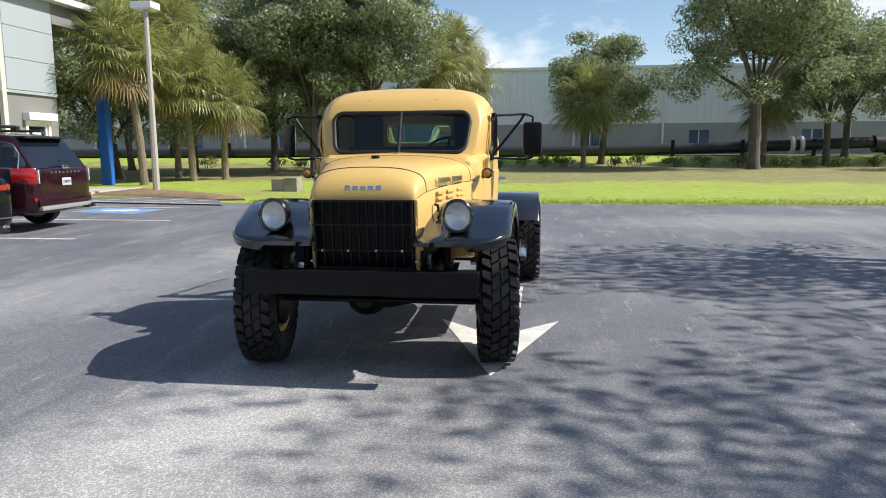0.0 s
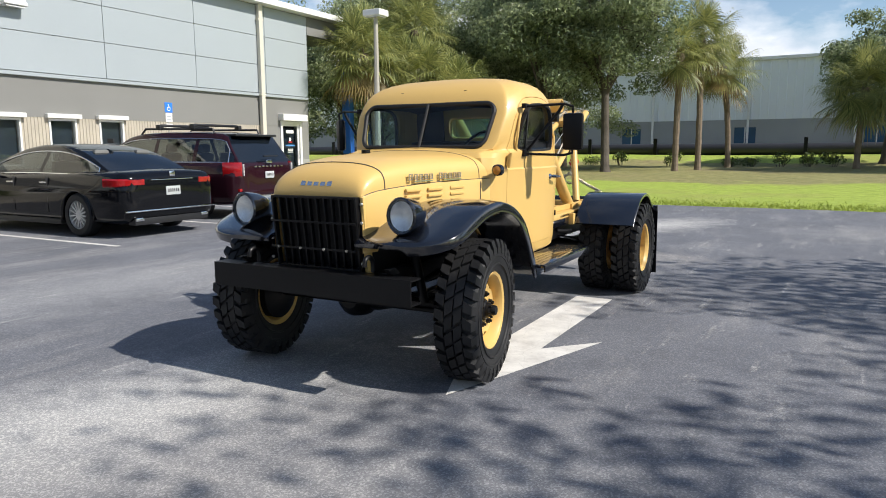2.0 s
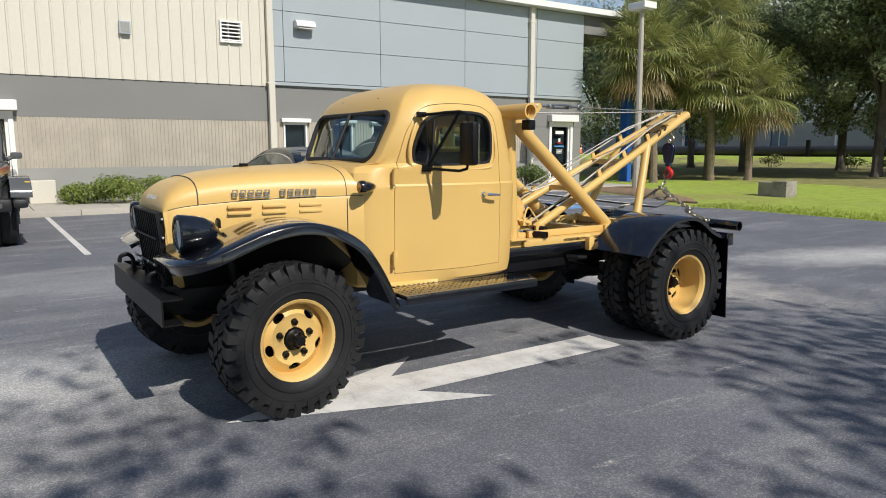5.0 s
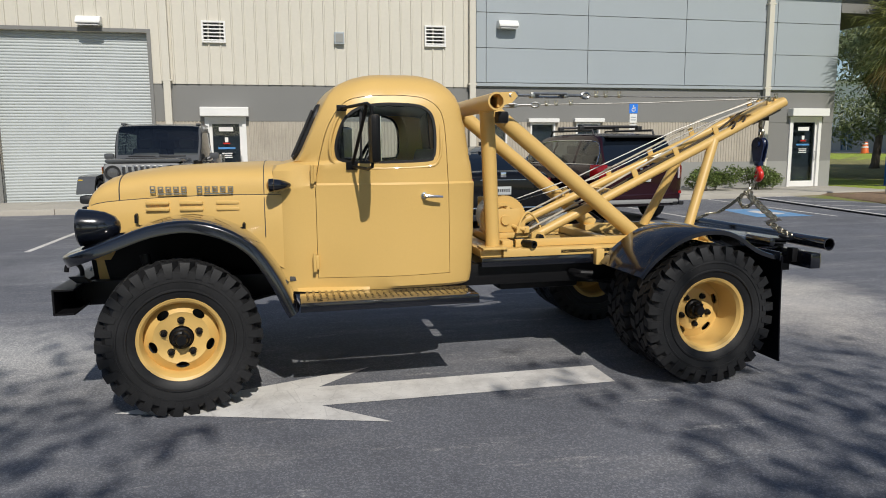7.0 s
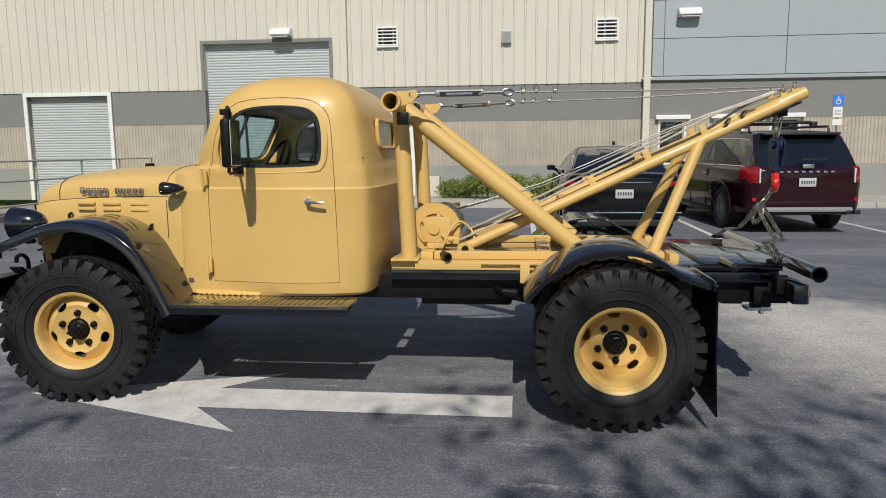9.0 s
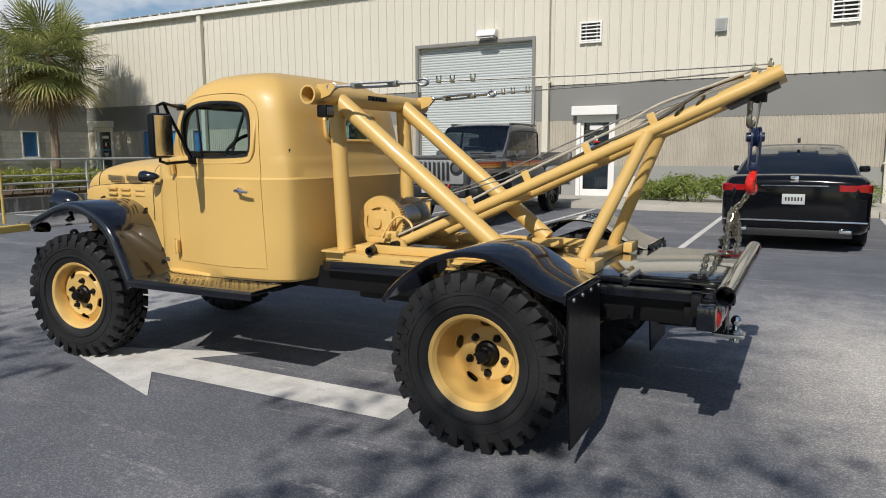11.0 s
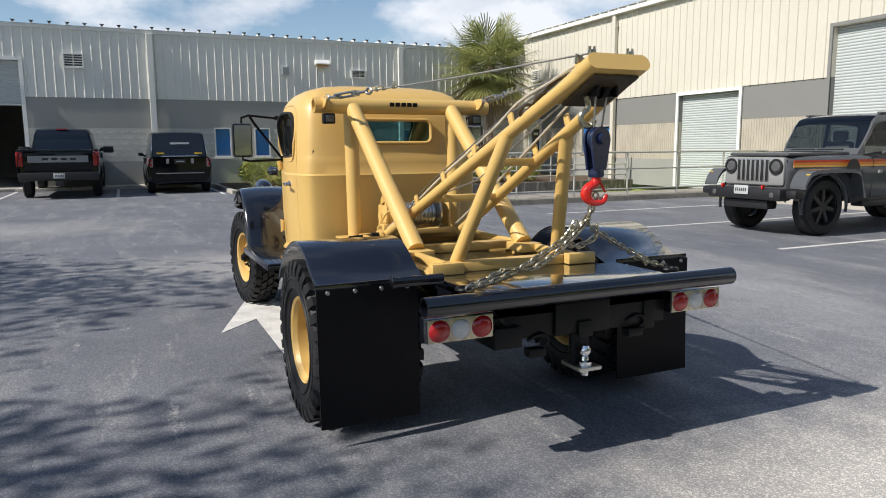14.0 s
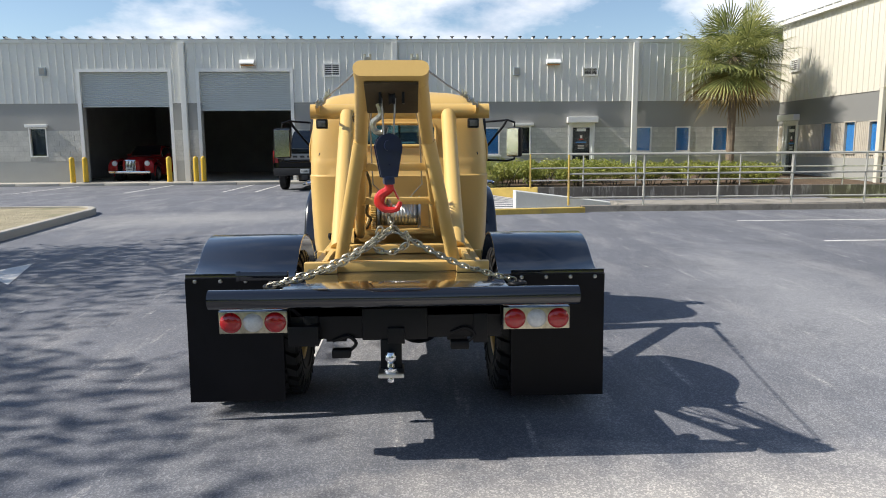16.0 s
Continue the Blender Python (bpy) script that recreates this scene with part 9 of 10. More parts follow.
    if glass:
        for sx_, sy in ((xft - 0.55, 0.36), (xft - 0.55, -0.36), (xft - 1.45, 0.38), (xft - 1.45, -0.38)):
            bm = bmesh.new()
            add_box(bm, (sx_, sy, zb - 0.02), (0.13, 0.48, 0.44), 0.05, Matrix.Rotation(radians(-10), 3, "Y"))
            add_box(bm, (sx_ - 0.05, sy, zb + 0.29), (0.09, 0.26, 0.17), 0.04)
            cp("seat", bm, SEATGREY, body)
    ty, rm, sp = car_wheel_parts(R, 0.235, spokes, alloy or STEEL)
    ww = max(w for _, w, *_ in lower) - 0.13
    for wx in wheels:
        for s in (1, -1):
            m = P @ Matrix.Translation((wx, s * ww, R)) @ Matrix.Rotation(radians(90 * s), 4, "Z")
            o = put_mesh("wheel", rm, e, m)
            put_mesh("tyre", ty, o, m)
            for k in range(spokes if sp else 0):
                put_mesh("spoke", sp, o, m @ Matrix.Rotation(2 * math.pi * k / spokes, 4, "X") @ Matrix.Translation((0.235 * 0.34, 0, R * 0.32)))
    if extras:
        extras(e, cp, cbox, body)
    return e


CARDARK = surface("tinted_car_glass", (0.006, 0.009, 0.014), 0.03, vary=0.1, relief=0.0, spec=0.7)
CLEARCAR = glass_material("clear_car_glass", (0.30, 0.34, 0.33), f0=0.09)
SEATGREY = surface("grey_car_seat", (0.16, 0.16, 0.15), 0.7, vary=0.1)


def plate(cbox, x, z, dx, parent):
    p = cbox("number_plate", (x, -0.135, z), (x + dx, 0.135, z + 0.135), PLATE, None, 0.004)
    s = 0.003 if dx > 0 else -0.003
    for k in range(6):
        cbox("plate_bar", (x + dx, -0.105 + 0.037 * k, z + 0.045), (x + dx + s, -0.085 + 0.037 * k, z + 0.095), DARKTRIM, p, 0.0)


def corner_lamp(cp, nm, plan, z0, z1, s, mat, drop=0.0):
    """A lamp that wraps a corner: its outer plan line, thickened inwards, between two heights."""
    cx = sum(p[0] for p in plan) / len(plan)
    inner = [(x + (0.05 if x < 0 else -0.05), y - 0.04) for x, y in plan[::-1]]
    n = len(plan)
    bm = bmesh.new()
    rows = []
    for f, out in ((0.0, -0.012), (0.15, 0.004), (0.85, 0.004), (1.0, -0.012)):
        row = []
        for k, (x, y) in enumerate(plan + inner):
            q = k if k < n else 2 * n - 1 - k
            lo, hi = z0 + drop * q / (n - 1), z1 - drop * 0.3 * q / (n - 1)
            row.append((x + (-out if x < 0 else out) * (k < n), s * (y + out * (k < n)), lo + (hi - lo) * f))
        rows.append(row)
    add_loft(bm, rows)
    return cp(nm, bm, mat)


def sedan_bits(e, cp, cbox, body):
    for s in (1, -1):
        corner_lamp(cp, "tail_lamp", [(-2.06, 0.915), (-2.22, 0.905), (-2.36, 0.875), (-2.44, 0.80), (-2.475, 0.68), (-2.49, 0.52)], 0.765, 0.90, s, CARRED, 0.03)
        corner_lamp(cp, "headlamp", [(2.0, 0.875), (2.2, 0.83), (2.36, 0.745), (2.43, 0.62), (2.46, 0.46)], 0.58, 0.71, s, CLEARLENS)
        cbox("exhaust", (-2.48, s * 0.62 - 0.07, 0.26), (-2.40, s * 0.62 + 0.07, 0.31), CHROME)
    cbox("bumper_strip", (-2.505, -0.86, 0.40), (-2.46, 0.86, 0.425), CHROME)
    cbox("boot_strip", (-2.49, -0.40, 0.865), (-2.46, 0.40, 0.88), CHROME)
    cbox("emblem", (-2.49, -0.05, 0.915), (-2.465, 0.05, 1.0), CHROME)
    plate(cbox, -2.485, 0.63, -0.012, body)
    cbox("antenna", (-1.15, -0.02, 1.44), (-1.0, 0.02, 1.51), DARKTRIM)
    cbox("rear_diffuser", (-2.46, -0.7, 0.20), (-2.30, 0.7, 0.30), DARKTRIM)


def suv_bits(e, cp, cbox, body):
    for s in (1, -1):
        tl = corner_lamp(cp, "tail_lamp", [(-2.16, 0.945), (-2.30, 0.915), (-2.42, 0.855), (-2.48, 0.765)], 0.80, 1.10, s, CARRED)
        cbox("lamp_insert", (-2.512, s * 0.745 - 0.012, 0.84), (-2.46, s * 0.745 + 0.012, 1.07), CLEARLENS, tl, 0.004)
        cbox("reflector", (-2.47, s * 0.68, 0.54), (-2.40, s * 0.84, 0.60), CARRED)
        bm = bmesh.new()
        add_tube(bm, [(-1.75, s * 0.66, 1.66), (-1.70, s * 0.66, 1.75), (0.10, s * 0.64, 1.77), (0.22, s * 0.64, 1.66)], 0.022, 8)
        cp("roof_rail", bm, DARKTRIM)
    for x in (-1.2, -0.3):
        bm = bmesh.new()
        add_tube(bm, [(x, -0.68, 1.76), (x, -0.62, 1.835), (x, 0.62, 1.835), (x, 0.68, 1.76)], 0.028, 8)
        cp("roof_bar", bm, DARKTRIM)
        for s in (1, -1):
            cbox("bar_foot", (x - 0.06, s * 0.65 - 0.05, 1.74), (x + 0.06, s * 0.65 + 0.05, 1.85), DARKTRIM, None, 0.015)
    cbox("tailgate_bar", (-2.53, -0.74, 0.37), (-2.40, 0.74, 0.45), SILVERGREY, None, 0.03)
    cbox("lower_bumper", (-2.515, -0.78, 0.455), (-2.36, 0.78, 0.56), MAROON, None, 0.03)
    cbox("spoiler", (-2.24, -0.62, 1.60), (-1.92, 0.62, 1.645), DARKTRIM, None, 0.02)
    cbox("wiper", (-2.50, -0.32, 1.20), (-2.46, 0.12, 1.225), DARKTRIM)
    cbox("emblem", (-2.525, -0.09, 1.07), (-2.50, 0.09, 1.14), CHROME)
    for k in range(8):
        cbox("name_bar", (-2.522, -0.42 + 0.115 * k, 1.0), (-2.505, -0.36 + 0.115 * k, 1.03), CHROME, None, 0.002)
    plate(cbox, -2.515, 0.78, -0.012, body)
    for k in (0, 1):
        cbox("exhaust", (-2.53, -0.72 - 0.14 * k, 0.33), (-2.42, -0.62 - 0.14 * k, 0.40), DARKTRIM)
    for s in (1, -1):
        cbox("headlamp", (2.30, s * 0.55, 0.62), (2.46, s * 0.88, 0.82), CLEARLENS, None, 0.03)


BLACKPAINT, MAROON = car_paint("black_car_paint", (0.004, 0.0045, 0.006)), car_paint("deep_maroon_paint", (0.022, 0.006, 0.010))
GUNMETAL, SILVERGREY = car_paint("grey_car_paint", (0.09, 0.094, 0.098), 0.22), car_paint("silver_grey_paint", (0.27, 0.27, 0.265), 0.3)
DARKGREEN, REDPAINT = car_paint("black_green_paint", (0.005, 0.006, 0.008)), car_paint("dark_red_paint", (0.26, 0.012, 0.014))
SC = 1.12
BRIGHTALLOY = surface("bright_alloy", (0.62, 0.62, 0.61), 0.3, metal=0.6, vary=0.08)
SEDAN_LOWER = [(-2.485, 0.62, 0.40, 0.86, 0.02), (-2.465, 0.76, 0.33, 0.925, 0.03), (-2.38, 0.86, 0.26, 0.975, 0.03), (-2.15, 0.912, 0.21, 1.0, 0.03), (-1.5, 0.928, 0.19, 0.995, 0.02), (-0.6, 0.93, 0.19, 0.98, 0.0), (0.5, 0.93, 0.19, 0.96, 0.0), (1.0, 0.925, 0.19, 0.955, 0.03), (1.6, 0.91, 0.20, 0.90, 0.045), (2.1, 0.87, 0.22, 0.80, 0.05), (2.38, 0.74, 0.25, 0.69, 0.03), (2.47, 0.58, 0.30, 0.58, 0.01)]
car("sedan", (-11.28, 9.36), 180, SC, BLACKPAINT, SEDAN_LOWER, (-2.10, -0.98, 0.18, 1.36, 0.85, 0.60, 0.955, 1.425), BLACKPAINT, (1.42, -1.40), "glossy black four-door saloon parked nose to the pavement", R=0.335, spokes=15, alloy=BRIGHTALLOY, extras=sedan_bits, pillars=(-0.42,), glass=CLEARCAR)
SUV_LOWER = [(-2.50, 0.62, 0.46, 1.00, 0.0), (-2.48, 0.76, 0.40, 1.06, 0.0), (-2.40, 0.87, 0.34, 1.10, 0.0), (-2.2, 0.945, 0.29, 1.12, 0.0), (-1.2, 0.99, 0.26, 1.12, 0.0), (0.5, 0.99, 0.26, 1.10, 0.0), (1.1, 0.985, 0.26, 1.09, 0.03), (1.8, 0.96, 0.28, 1.05, 0.04), (2.3, 0.89, 0.30, 0.95, 0.04), (2.47, 0.72, 0.34, 0.80, 0.02)]
car("suv", (-12.0, 12.42), 184, 1.10, MAROON, SUV_LOWER, (-2.44, -1.98, 0.30, 1.42, 0.92, 0.70, 1.08, 1.70), MAROON, (1.50, -1.42), "dark maroon sport utility vehicle with roof bars, parked nose in", R=0.38, spokes=12, alloy=SILVERGREY, extras=suv_bits, pillars=(-0.35, -1.40), glass=CLEARCAR)


# the open-topped-style pickup with round lamps and a striped flank
def jeep_bits(e, cp, cbox, body):
    g = cbox("grille_panel", (2.30, -0.56, 0.75), (2.38, 0.56, 1.19), SILVERGREY, None, 0.06)
    for k in range(7):
        y = -0.264 + 0.088 * k
        cbox("grille_bezel", (2.370, y - 0.036, 0.81), (2.388, y + 0.036, 1.155), STEEL, g, 0.012)
        cbox("grille_slot", (2.372, y - 0.026, 0.825), (2.392, y + 0.026, 1.14), DARKTRIM, g, 0.008)
    for s in (1, -1):
        bm = bmesh.new()
        add_lathe(bm, [(0.0, 0.03), (0.07, 0.02), (0.092, 0.0)], 20, Matrix.Translation((2.385, s * 0.425, 1.04)))
        cp("headlamp", bm, DIMLENS, g)
        bm = bmesh.new()
        add_lathe(bm, [(0.090, -0.01), (0.118, -0.01), (0.118, 0.016), (0.090, 0.016)], 20, Matrix.Translation((2.385, s * 0.425, 1.04)), close=True)
        cp("lamp_ring", bm, DARKTRIM, g)
        # flat black flares
        for wx, f in ((1.74, 1), (-1.74, 0)):
            bm = bmesh.new()
            arc = [(wx - 0.66, 0.62), (wx - 0.56, 0.86), (wx - 0.40, 1.0), (wx + 0.40, 1.0), (wx + 0.58, 0.92), (wx + 0.66, 0.78)]
            rows = []
            for x, z in smooth_line([(a, b, 0) for a, b in arc], 3) and [(p.x, p.y) for p in smooth_line([(a, b, 0) for a, b in arc], 3)]:
                rows.append([(x, s * 0.70, z), (x, s * 0.955, z - 0.005), (x, s * 0.965, z - 0.06), (x, s * 0.94, z - 0.06), (x, s * 0.70, z - 0.05)])
            add_loft(bm, rows)
            cp("fender_flare", bm, GUNMETAL if f else SILVERGREY)
        cbox("turn_lamp", (2.20, s * 0.88, 0.915), (2.31, s * 0.95, 0.945), YELLOW)
        # striped flank: three warm bands
        for k, m in enumerate((ORANGE_A, ORANGE_B, ORANGE_C)):
            z = 1.03 + 0.036 * k
            line = [(-2.9, 0.777), (0.75, 0.777), (0.98, 0.765), (1.6, 0.688), (2.24, 0.607)]
            cp("flank_stripe", prism([(x, s * y) for x, y in line] + [(x, s * (y + 0.006)) for x, y in line[::-1]], "z", z, z + 0.033), m, body, smooth=False)
        cbox("hinge", (0.52, s * 0.79, 0.92), (0.60, s * 0.82, 0.97), SILVERGREY, body)
        cbox("side_step", (-1.0, s * 0.66, 0.42), (1.0, s * 0.86, 0.50), DARKTRIM, None, 0.02)
        cbox("tail_lamp", (-3.06, s * 0.66, 0.86), (-2.98, s * 0.80, 1.10), REDLENS)
        bm = bmesh.new()
        add_lathe(bm, [(0.0, 0.0), (0.15, 0.0), (0.15, 0.004), (0.0, 0.004)], 24, Matrix.Translation((1.18, s * 0.795, 1.0)) @ Matrix.Rotation(radians(90 * s), 4, "Z"))
        cp("flank_decal", bm, DARKTRIM, body)
    b = cbox("front_bumper", (2.34, -0.70, 0.54), (2.60, 0.70, 0.72), DARKTRIM, None, 0.05)
    cbox("skid_plate", (2.30, -0.42, 0.40), (2.52, 0.42, 0.535), DARKTRIM, b, 0.04)
    for s in (1, -1):
        cbox("bumper_end", (2.30, s * 0.71, 0.58), (2.52, s * 0.90, 0.71), DARKTRIM, b, 0.05)
    for s in (1, -1):
        bm = bmesh.new()
        add_lathe(bm, [(0.0, 0.01), (0.04, 0.0)], 14, Matrix.Translation((2.602, s * 0.55, 0.63)))
        cp("fog_lamp", bm, DIMLENS, b)
        cbox("tow_hook", (2.56, s * 0.37, 0.71), (2.62, s * 0.40, 0.77), RED_STEEL, b)
    plate(cbox, 2.605, 0.62, 0.012, body)
    cbox("bonnet", (0.95, -0.56, 1.19), (2.30, 0.56, 1.255), GUNMETAL, body, 0.04)
    cbox("bonnet_decal", (1.0, -0.30, 1.256), (2.0, 0.30, 1.262), DARKTRIM, body, 0.0)
    for s in (1, -1):
        cbox("wiper", (0.98, s * 0.25 - 0.22, 1.275), (1.02, s * 0.25 + 0.22, 1.30), DARKTRIM)
        cbox("bed_side", (-3.0, s * 0.72, 1.0), (-1.0, s * 0.795, 1.30), GUNMETAL, body, 0.02)
        cbox("roof_frame", (-0.90, s * 0.60, 1.83), (0.46, s * 0.67, 1.872), GUNMETAL, body, 0.02)


ORANGE_A, ORANGE_B, ORANGE_C = surface("yellow_orange_stripe", (0.75, 0.40, 0.10), 0.3), surface("orange_stripe", (0.72, 0.22, 0.03), 0.3), surface("red_stripe", (0.5, 0.05, 0.02), 0.3)
JEEP_LOWER = [(-3.0, 0.74, 0.55, 1.0, 0.0), (-2.95, 0.79, 0.52, 1.02, 0.0), (-1.05, 0.79, 0.50, 1.02, 0.0), (-1.0, 0.79, 0.48, 1.22, 0.0), (0.7, 0.79, 0.48, 1.22, 0.0), (0.98, 0.78, 0.48, 1.20, 0.02), (1.6, 0.70, 0.55, 1.20, 0.02), (2.25, 0.60, 0.60, 1.18, 0.02), (2.34, 0.55, 0.66, 1.12, 0.0)]
car("jeep_pickup", (-11.92, 2.98), 0, 1.13, GUNMETAL, JEEP_LOWER, (-1.0, -0.93, 0.54, 0.96, 0.775, 0.70, 1.22, 1.86), GUNMETAL, (1.74, -1.74), "boxy grey off-road pickup with slotted grille and orange side stripes", "pickup truck", R=0.435, spokes=7, alloy=DARKTRIM, extras=jeep_bits, pillars=(-0.2,), trim=DARKTRIM, glass=CLEARCAR)


def pickup_bits(e, cp, cbox, body):
    t = cbox("tailgate", (-2.98, -0.82, 0.74), (-2.90, 0.82, 1.32), DARKGREEN, None, 0.02)
    cbox("tailgate_panel", (-2.992, -0.72, 0.98), (-2.978, 0.72, 1.16), SILVERGREY, t, 0.01)
    for k in range(4):
        cbox("letter_bar", (-2.996, -0.42 + 0.22 * k, 1.04), (-2.99, -0.28 + 0.22 * k, 1.10), DARKTRIM, t, 0.0)
    cbox("rear_bumper", (-3.15, -0.96, 0.50), (-2.92, 0.96, 0.72), DARKTRIM, None, 0.03)
    plate(cbox, -3.153, 0.56, -0.01, body)
    for s in (1, -1):
        cbox("tail_lamp", (-3.0, s * 0.83, 0.88), (-2.84, s * 0.985, 1.26), REDLENS, None, 0.02)
        cbox("bed_side", (-2.9, s * 0.88, 1.0), (-0.85, s * 0.97, 1.33), DARKGREEN, body, 0.02)
        cbox("tow_mirror", (0.62, s * 1.02, 1.22), (0.74, s * 1.32, 1.42), DARKTRIM, None, 0.03)
    cbox("third_lamp", (-0.90, -0.14, 1.89), (-0.82, 0.14, 1.925), REDLENS)
    cbox("hitch", (-3.2, -0.10, 0.36), (-2.9, 0.10, 0.50), DARKTRIM)


PICK_LOWER = [(-2.95, 0.92, 0.62, 1.26, 0.0), (-2.88, 0.98, 0.55, 1.28, 0.0), (-0.9, 0.99, 0.50, 1.28, 0.0), (0.9, 0.99, 0.48, 1.26, 0.0), (1.3, 0.98, 0.48, 1.24, 0.03), (2.4, 0.96, 0.52, 1.18, 0.04), (2.85, 0.88, 0.56, 1.05, 0.03), (2.95, 0.74, 0.6, 0.95, 0.0)]
car("pickup_truck", (2.68, -16.85), -90, 1.18, DARKGREEN, PICK_LOWER, (-1.02, -0.82, 0.55, 1.25, 0.90, 0.70, 1.27, 1.95), DARKGREEN, (1.85, -1.80), "black full-size pickup truck with a grey tailgate band, seen from behind", "pickup truck", R=0.42, spokes=8, alloy=DARKTRIM, extras=pickup_bits, pillars=(0.0,), trim=DARKTRIM)


def rover_bits(e, cp, cbox, body):
    for s in (1, -1):
        tl = cbox("tail_lamp", (-2.49, s * 0.78, 0.82), (-2.36, s * 0.945, 1.12), surface("clear_red_lens", (0.35, 0.22, 0.22), 0.15) if s > 0 else bpy.data.materials["clear_red_lens"], None, 0.02)
        for z in (0.90, 1.03):
            bm = bmesh.new()
            add_lathe(bm, [(0.0, -0.012), (0.05, 0.0)], 14, Matrix.Translation((-2.492, s * 0.86, z)))
            cp("round_lens", bm, REDLENS, tl)
        cbox("plate_lamp", (-2.50, s * 0.36 - 0.04, 0.93), (-2.47, s * 0.36 + 0.04, 1.08), STEEL)
    cbox("tailgate_strip", (-2.50, -0.55, 1.14), (-2.47, 0.55, 1.17), CHROME)
    cbox("bumper_strip", (-2.52, -0.70, 0.62), (-2.46, 0.70, 0.645), STEEL)
    p = cbox("number_plate", (-2.50, -0.17, 0.93), (-2.485, 0.17, 1.06), DARKTRIM, None, 0.004)
    cbox("plate_bar", (-2.504, -0.12, 0.98), (-2.50, 0.12, 1.01), PLATE, p, 0.0)
    cbox("window_sticker", (-2.40, -0.30, 1.52), (-2.385, 0.26, 1.58), PLATE, None, 0.0)
    for s in (1, -1):
        cbox("yellow_sticker", (-2.462, s * 0.55 - 0.11, 1.22), (-2.45, s * 0.55 + 0.11, 1.27), YELLOW, None, 0.0)


ROVER_LOWER = [(-2.47, 0.86, 0.40, 1.12, 0.0), (-2.42, 0.95, 0.32, 1.15, 0.0), (-1.2, 0.965, 0.28, 1.15, 0.0), (0.9, 0.965, 0.28, 1.13, 0.0), (1.3, 0.96, 0.28, 1.13, 0.02), (2.2, 0.92, 0.30, 1.08, 0.03), (2.45, 0.80, 0.36, 0.95, 0.0)]
car("luxury_suv", (-1.0, -17.2), -90, 1.13, BLACKPAINT, ROVER_LOWER, (-2.46, -2.22, 0.45, 1.15, 0.92, 0.76, 1.14, 1.92), BLACKPAINT, (1.42, -1.42), "black upright luxury sport utility vehicle parked by the workshop", "car", R=0.40, spokes=10, extras=rover_bits, pillars=(-0.3, -1.3))


def vintage_bits(e, cp, cbox, body):
    for s in (1, -1):
        bm = bmesh.new()
        add_lathe(bm, [(0.0, 0.03), (0.09, 0.01), (0.115, -0.03)], 18, Matrix.Translation((2.26, s * 0.66, 0.82)))
        cp("headlamp", bm, CLEARLENS)
        bm = bmesh.new()
        arc = [(2.25, 0.62), (2.2, 0.92), (1.9, 1.02), (1.5, 1.0), (1.1, 0.82), (0.9, 0.5)]
        add_loft(bm, [[(x, s * 0.55, z), (x, s * 0.85, z - 0.02), (x, s * 0.93, z - 0.14), (x, s * 0.88, z - 0.2), (x, s * 0.55, z - 0.1)] for x, z in [(p.x, p.y) for p in smooth_line([(a, b, 0) for a, b in arc], 3)]])
        cp("fender", bm, REDPAINT)
    g = cbox("grille", (2.20, -0.22, 0.50), (2.32, 0.22, 0.98), CHROME, None, 0.05)
    for k in range(7):
        cbox("grille_bar", (2.32, -0.18 + 0.06 * k - 0.015, 0.54), (2.33, -0.18 + 0.06 * k + 0.015, 0.94), DARKTRIM, g, 0.0)
    cbox("bumper", (2.36, -0.84, 0.42), (2.44, 0.84, 0.52), CHROME, None, 0.03)
    plate(cbox, 2.44, 0.52, 0.01, body)


VINT_LOWER = [(-2.3, 0.5, 0.4, 0.7, 0.0), (-2.2, 0.74, 0.34, 0.95, 0.04), (-1.6, 0.84, 0.32, 1.08, 0.08), (-0.5, 0.86, 0.32, 1.12, 0.0), (0.6, 0.80, 0.32, 1.10, 0.04), (1.2, 0.62, 0.34, 1.08, 0.10), (1.9, 0.46, 0.36, 1.0, 0.10), (2.24, 0.34, 0.42, 0.92, 0.06)]
car("vintage_car", (11.85, -23.2), 90, 1.12, REDPAINT, VINT_LOWER, (-1.7, -1.0, 0.1, 0.65, 0.74, 0.56, 1.10, 1.58), REDPAINT, (1.5, -1.45), "dark red vintage coupe with chrome grille inside the workshop", "car", R=0.36, spokes=6, extras=vintage_bits, pillars=(-0.5,))

# ---- pieces of walls and pavements ----
def block_mesh(w, h, d, material):
    """A block whose face edges are chamfered, lying in u (x), depth (y) and z, its face towards +y."""
    bm = bmesh.new()
    c = 0.004
    back = [(-w / 2, 0, -h / 2), (w / 2, 0, -h / 2), (w / 2, 0, h / 2), (-w / 2, 0, h / 2)]
    rim = [(x, d - c, z) for x, _, z in back]
    face = [(x * (1 - 2 * c / w), d, z * (1 - 2 * c / h)) for x, _, z in back]
    add_loft(bm, [back, rim, face], True, False)
    bm.faces.new([v for v in bm.verts][-4:])
    bmesh.ops.recalc_face_normals(bm, faces=bm.faces)
    me = as_mesh("block", bm, material, 20)
    return me


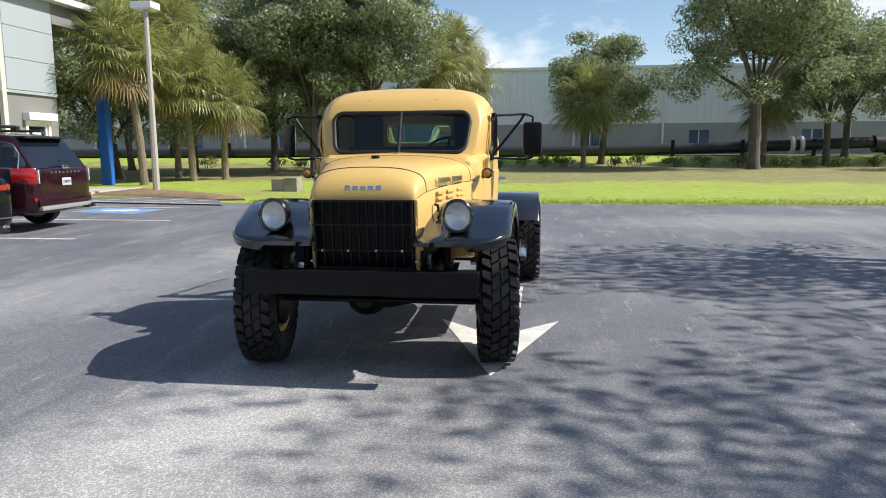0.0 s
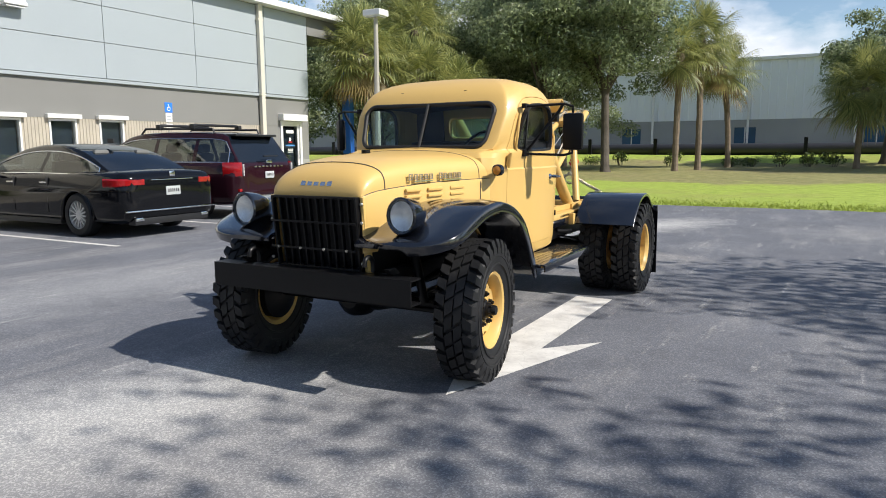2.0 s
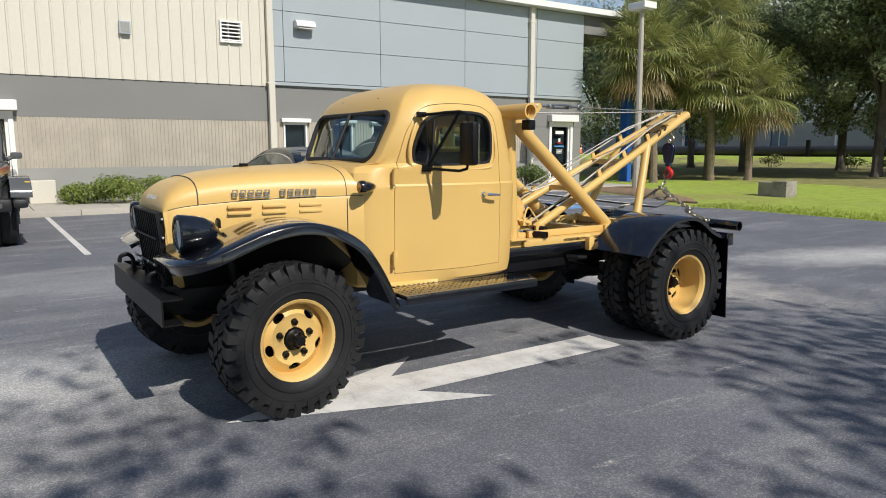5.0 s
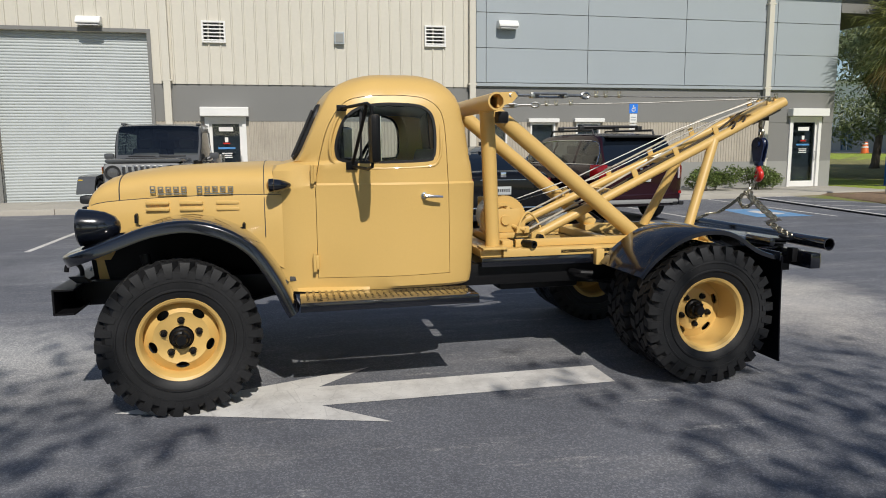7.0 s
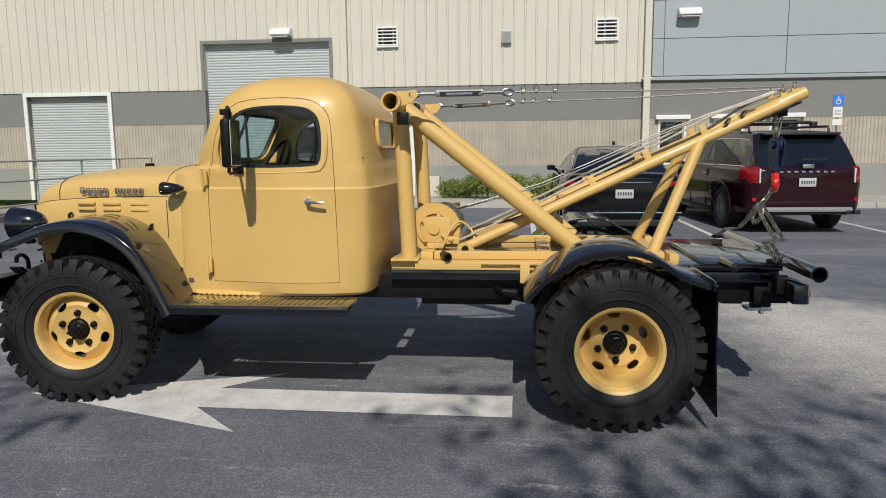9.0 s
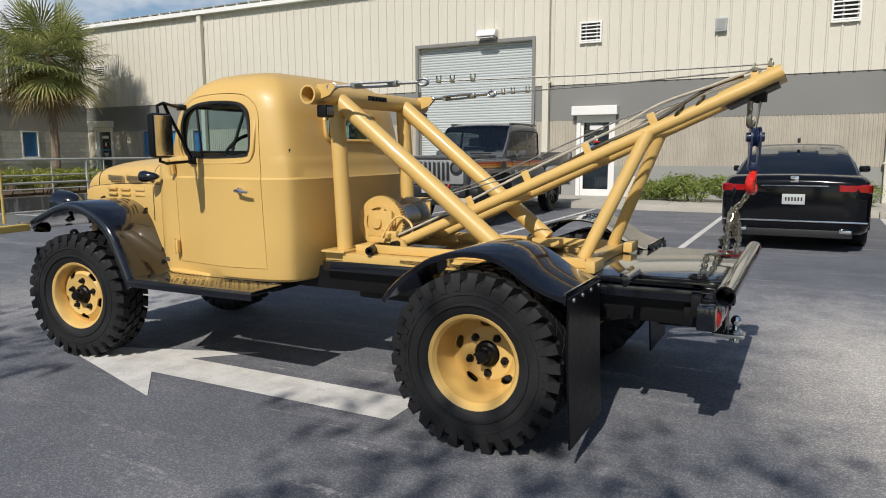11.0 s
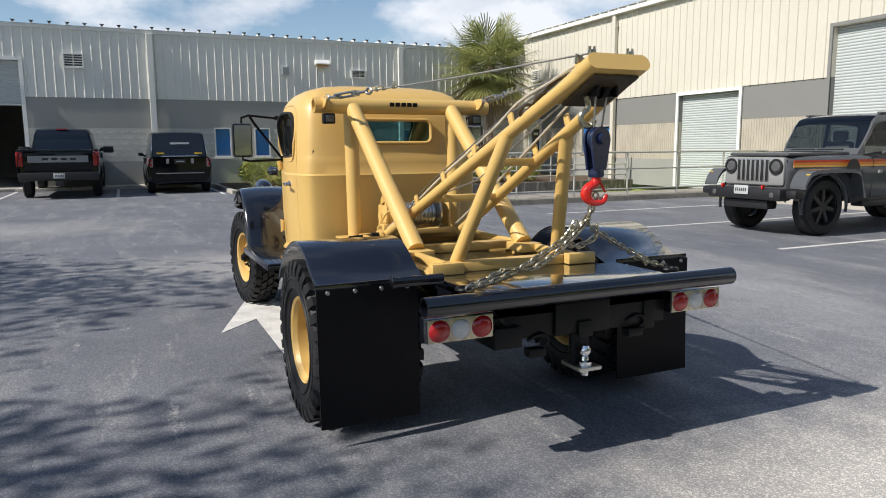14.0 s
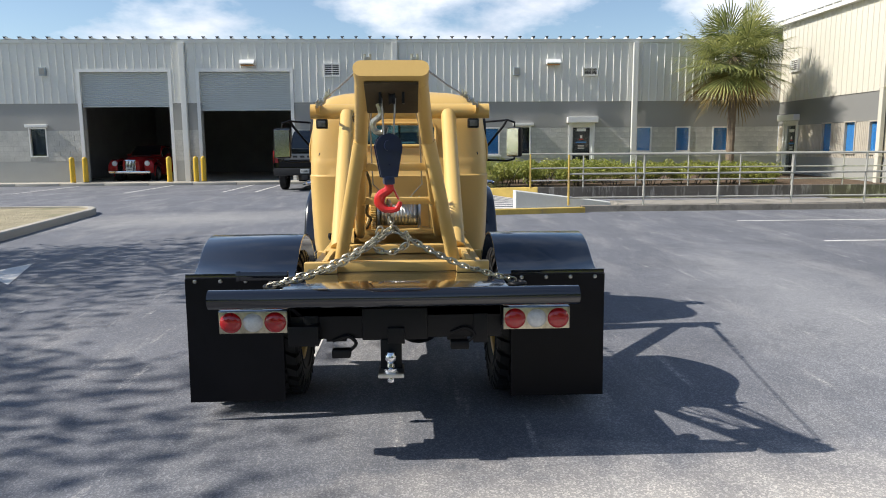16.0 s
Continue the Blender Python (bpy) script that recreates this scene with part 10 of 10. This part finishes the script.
def block_courses(wall, axis, face, u0, u1, z0, z1, holes, material, length=0.452, rows=6, near=None):
    """Running-bond blocks on a wall, proud of its joints; those outside the near stretch are joined into one part."""
    h = (z1 - z0) / rows
    joint, d = 0.010, 0.009
    made, rest = {}, bmesh.new()
    for r in range(rows):
        za, zb = z0 + r * h, z0 + (r + 1) * h
        cuts = [(q[0] - 0.01, q[1] + 0.01) for q in holes if q[2] < zb - 0.01 and q[3] > za + 0.01]
        u = u0 - (length / 2 if r % 2 else 0)
        while u < u1:
            segs = [(max(u, u0), min(u + length, u1))]
            for a, b in cuts:
                segs = [s for p, q in segs for s in ((p, min(q, a)), (max(p, b), q)) if s[1] - s[0] > 0.05]
            for p, q in segs:
                w = round(q - p - joint, 3)
                if w < 0.04:
                    continue
                c, z = (p + q) / 2, (za + zb) / 2
                if near and not near[0] < c < near[1]:
                    if axis == "x":
                        raw_box(rest, (face, c - w / 2, za + joint / 2), (face + d, c + w / 2, zb - joint / 2))
                    else:
                        raw_box(rest, (c - w / 2, face, za + joint / 2), (c + w / 2, face + d, zb - joint / 2))
                    continue
                if w not in made:
                    made[w] = block_mesh(w, h - joint, d, material)
                m = Matrix.Translation((face, c, z)) @ Matrix.Rotation(radians(-90), 4, "Z") if axis == "x" else Matrix.Translation((c, face, z))
                put_mesh("block", made[w], wall, m)
            u += length
    if near and len(rest.verts):
        tagged(part("far_blocks", rest, material, wall), "wall blocks farther along", kind="stuff")


BLOCKGREY = surface("grey_split_block_face", (0.52, 0.51, 0.46), 0.9, vary=0.15, scale=3.0, fine=18.0, relief=0.8, dist=0.02, island=0.07)
block_courses(bpy.data.objects["wall_south_block"], "y", SY - 0.006, -18.2, 31.9, 1.05, 2.42, SH, BLOCKGREY, near=(-18.3, 3.6))


def slab_row(owner, name, boxes, material, bevel=0.012):
    """Cast slabs or kerb stones laid end to end, each a piece of its own on one shared mesh."""
    (x0, y0, z0), (x1, y1, z1) = boxes[0]
    bm = bmesh.new()
    add_box(bm, (0, 0, 0), (x1 - x0, y1 - y0, z1 - z0), bevel)
    me = as_mesh(name, bm, material, 30)
    for lo, hi in boxes:
        put_mesh(name, me, owner, Matrix.Translation([(a + b) / 2 for a, b in zip(lo, hi)]))


SLABS = surface("pavement_concrete", (0.44, 0.41, 0.35), 0.85, vary=0.12, scale=0.8, fine=35.0, relief=0.3, island=0.06, dirt=((0.24, 0.22, 0.19), 1.2, 0.62))
slab_row(pavement, "slab", [((-18.2, -3.0 + 1.86 * i, -0.02), (-15.16, -3.0 + 1.86 * i + 1.845, 0.13)) for i in range(15)], SLABS)
slab_row(pavement_kerb, "kerb_stone", [((-15.15, -2.99 + 2.79 * i, -0.045), (-14.99, -0.21 + 2.79 * i, 0.145)) for i in range(10)], SLABS, 0.015)
slab_row(south_apron, "slab", [((-3.0 + 1.9 * i, -19.8, -0.02), (-3.0 + 1.9 * i + 1.885, -18.5, 0.12)) for i in range(18)], SLABS)
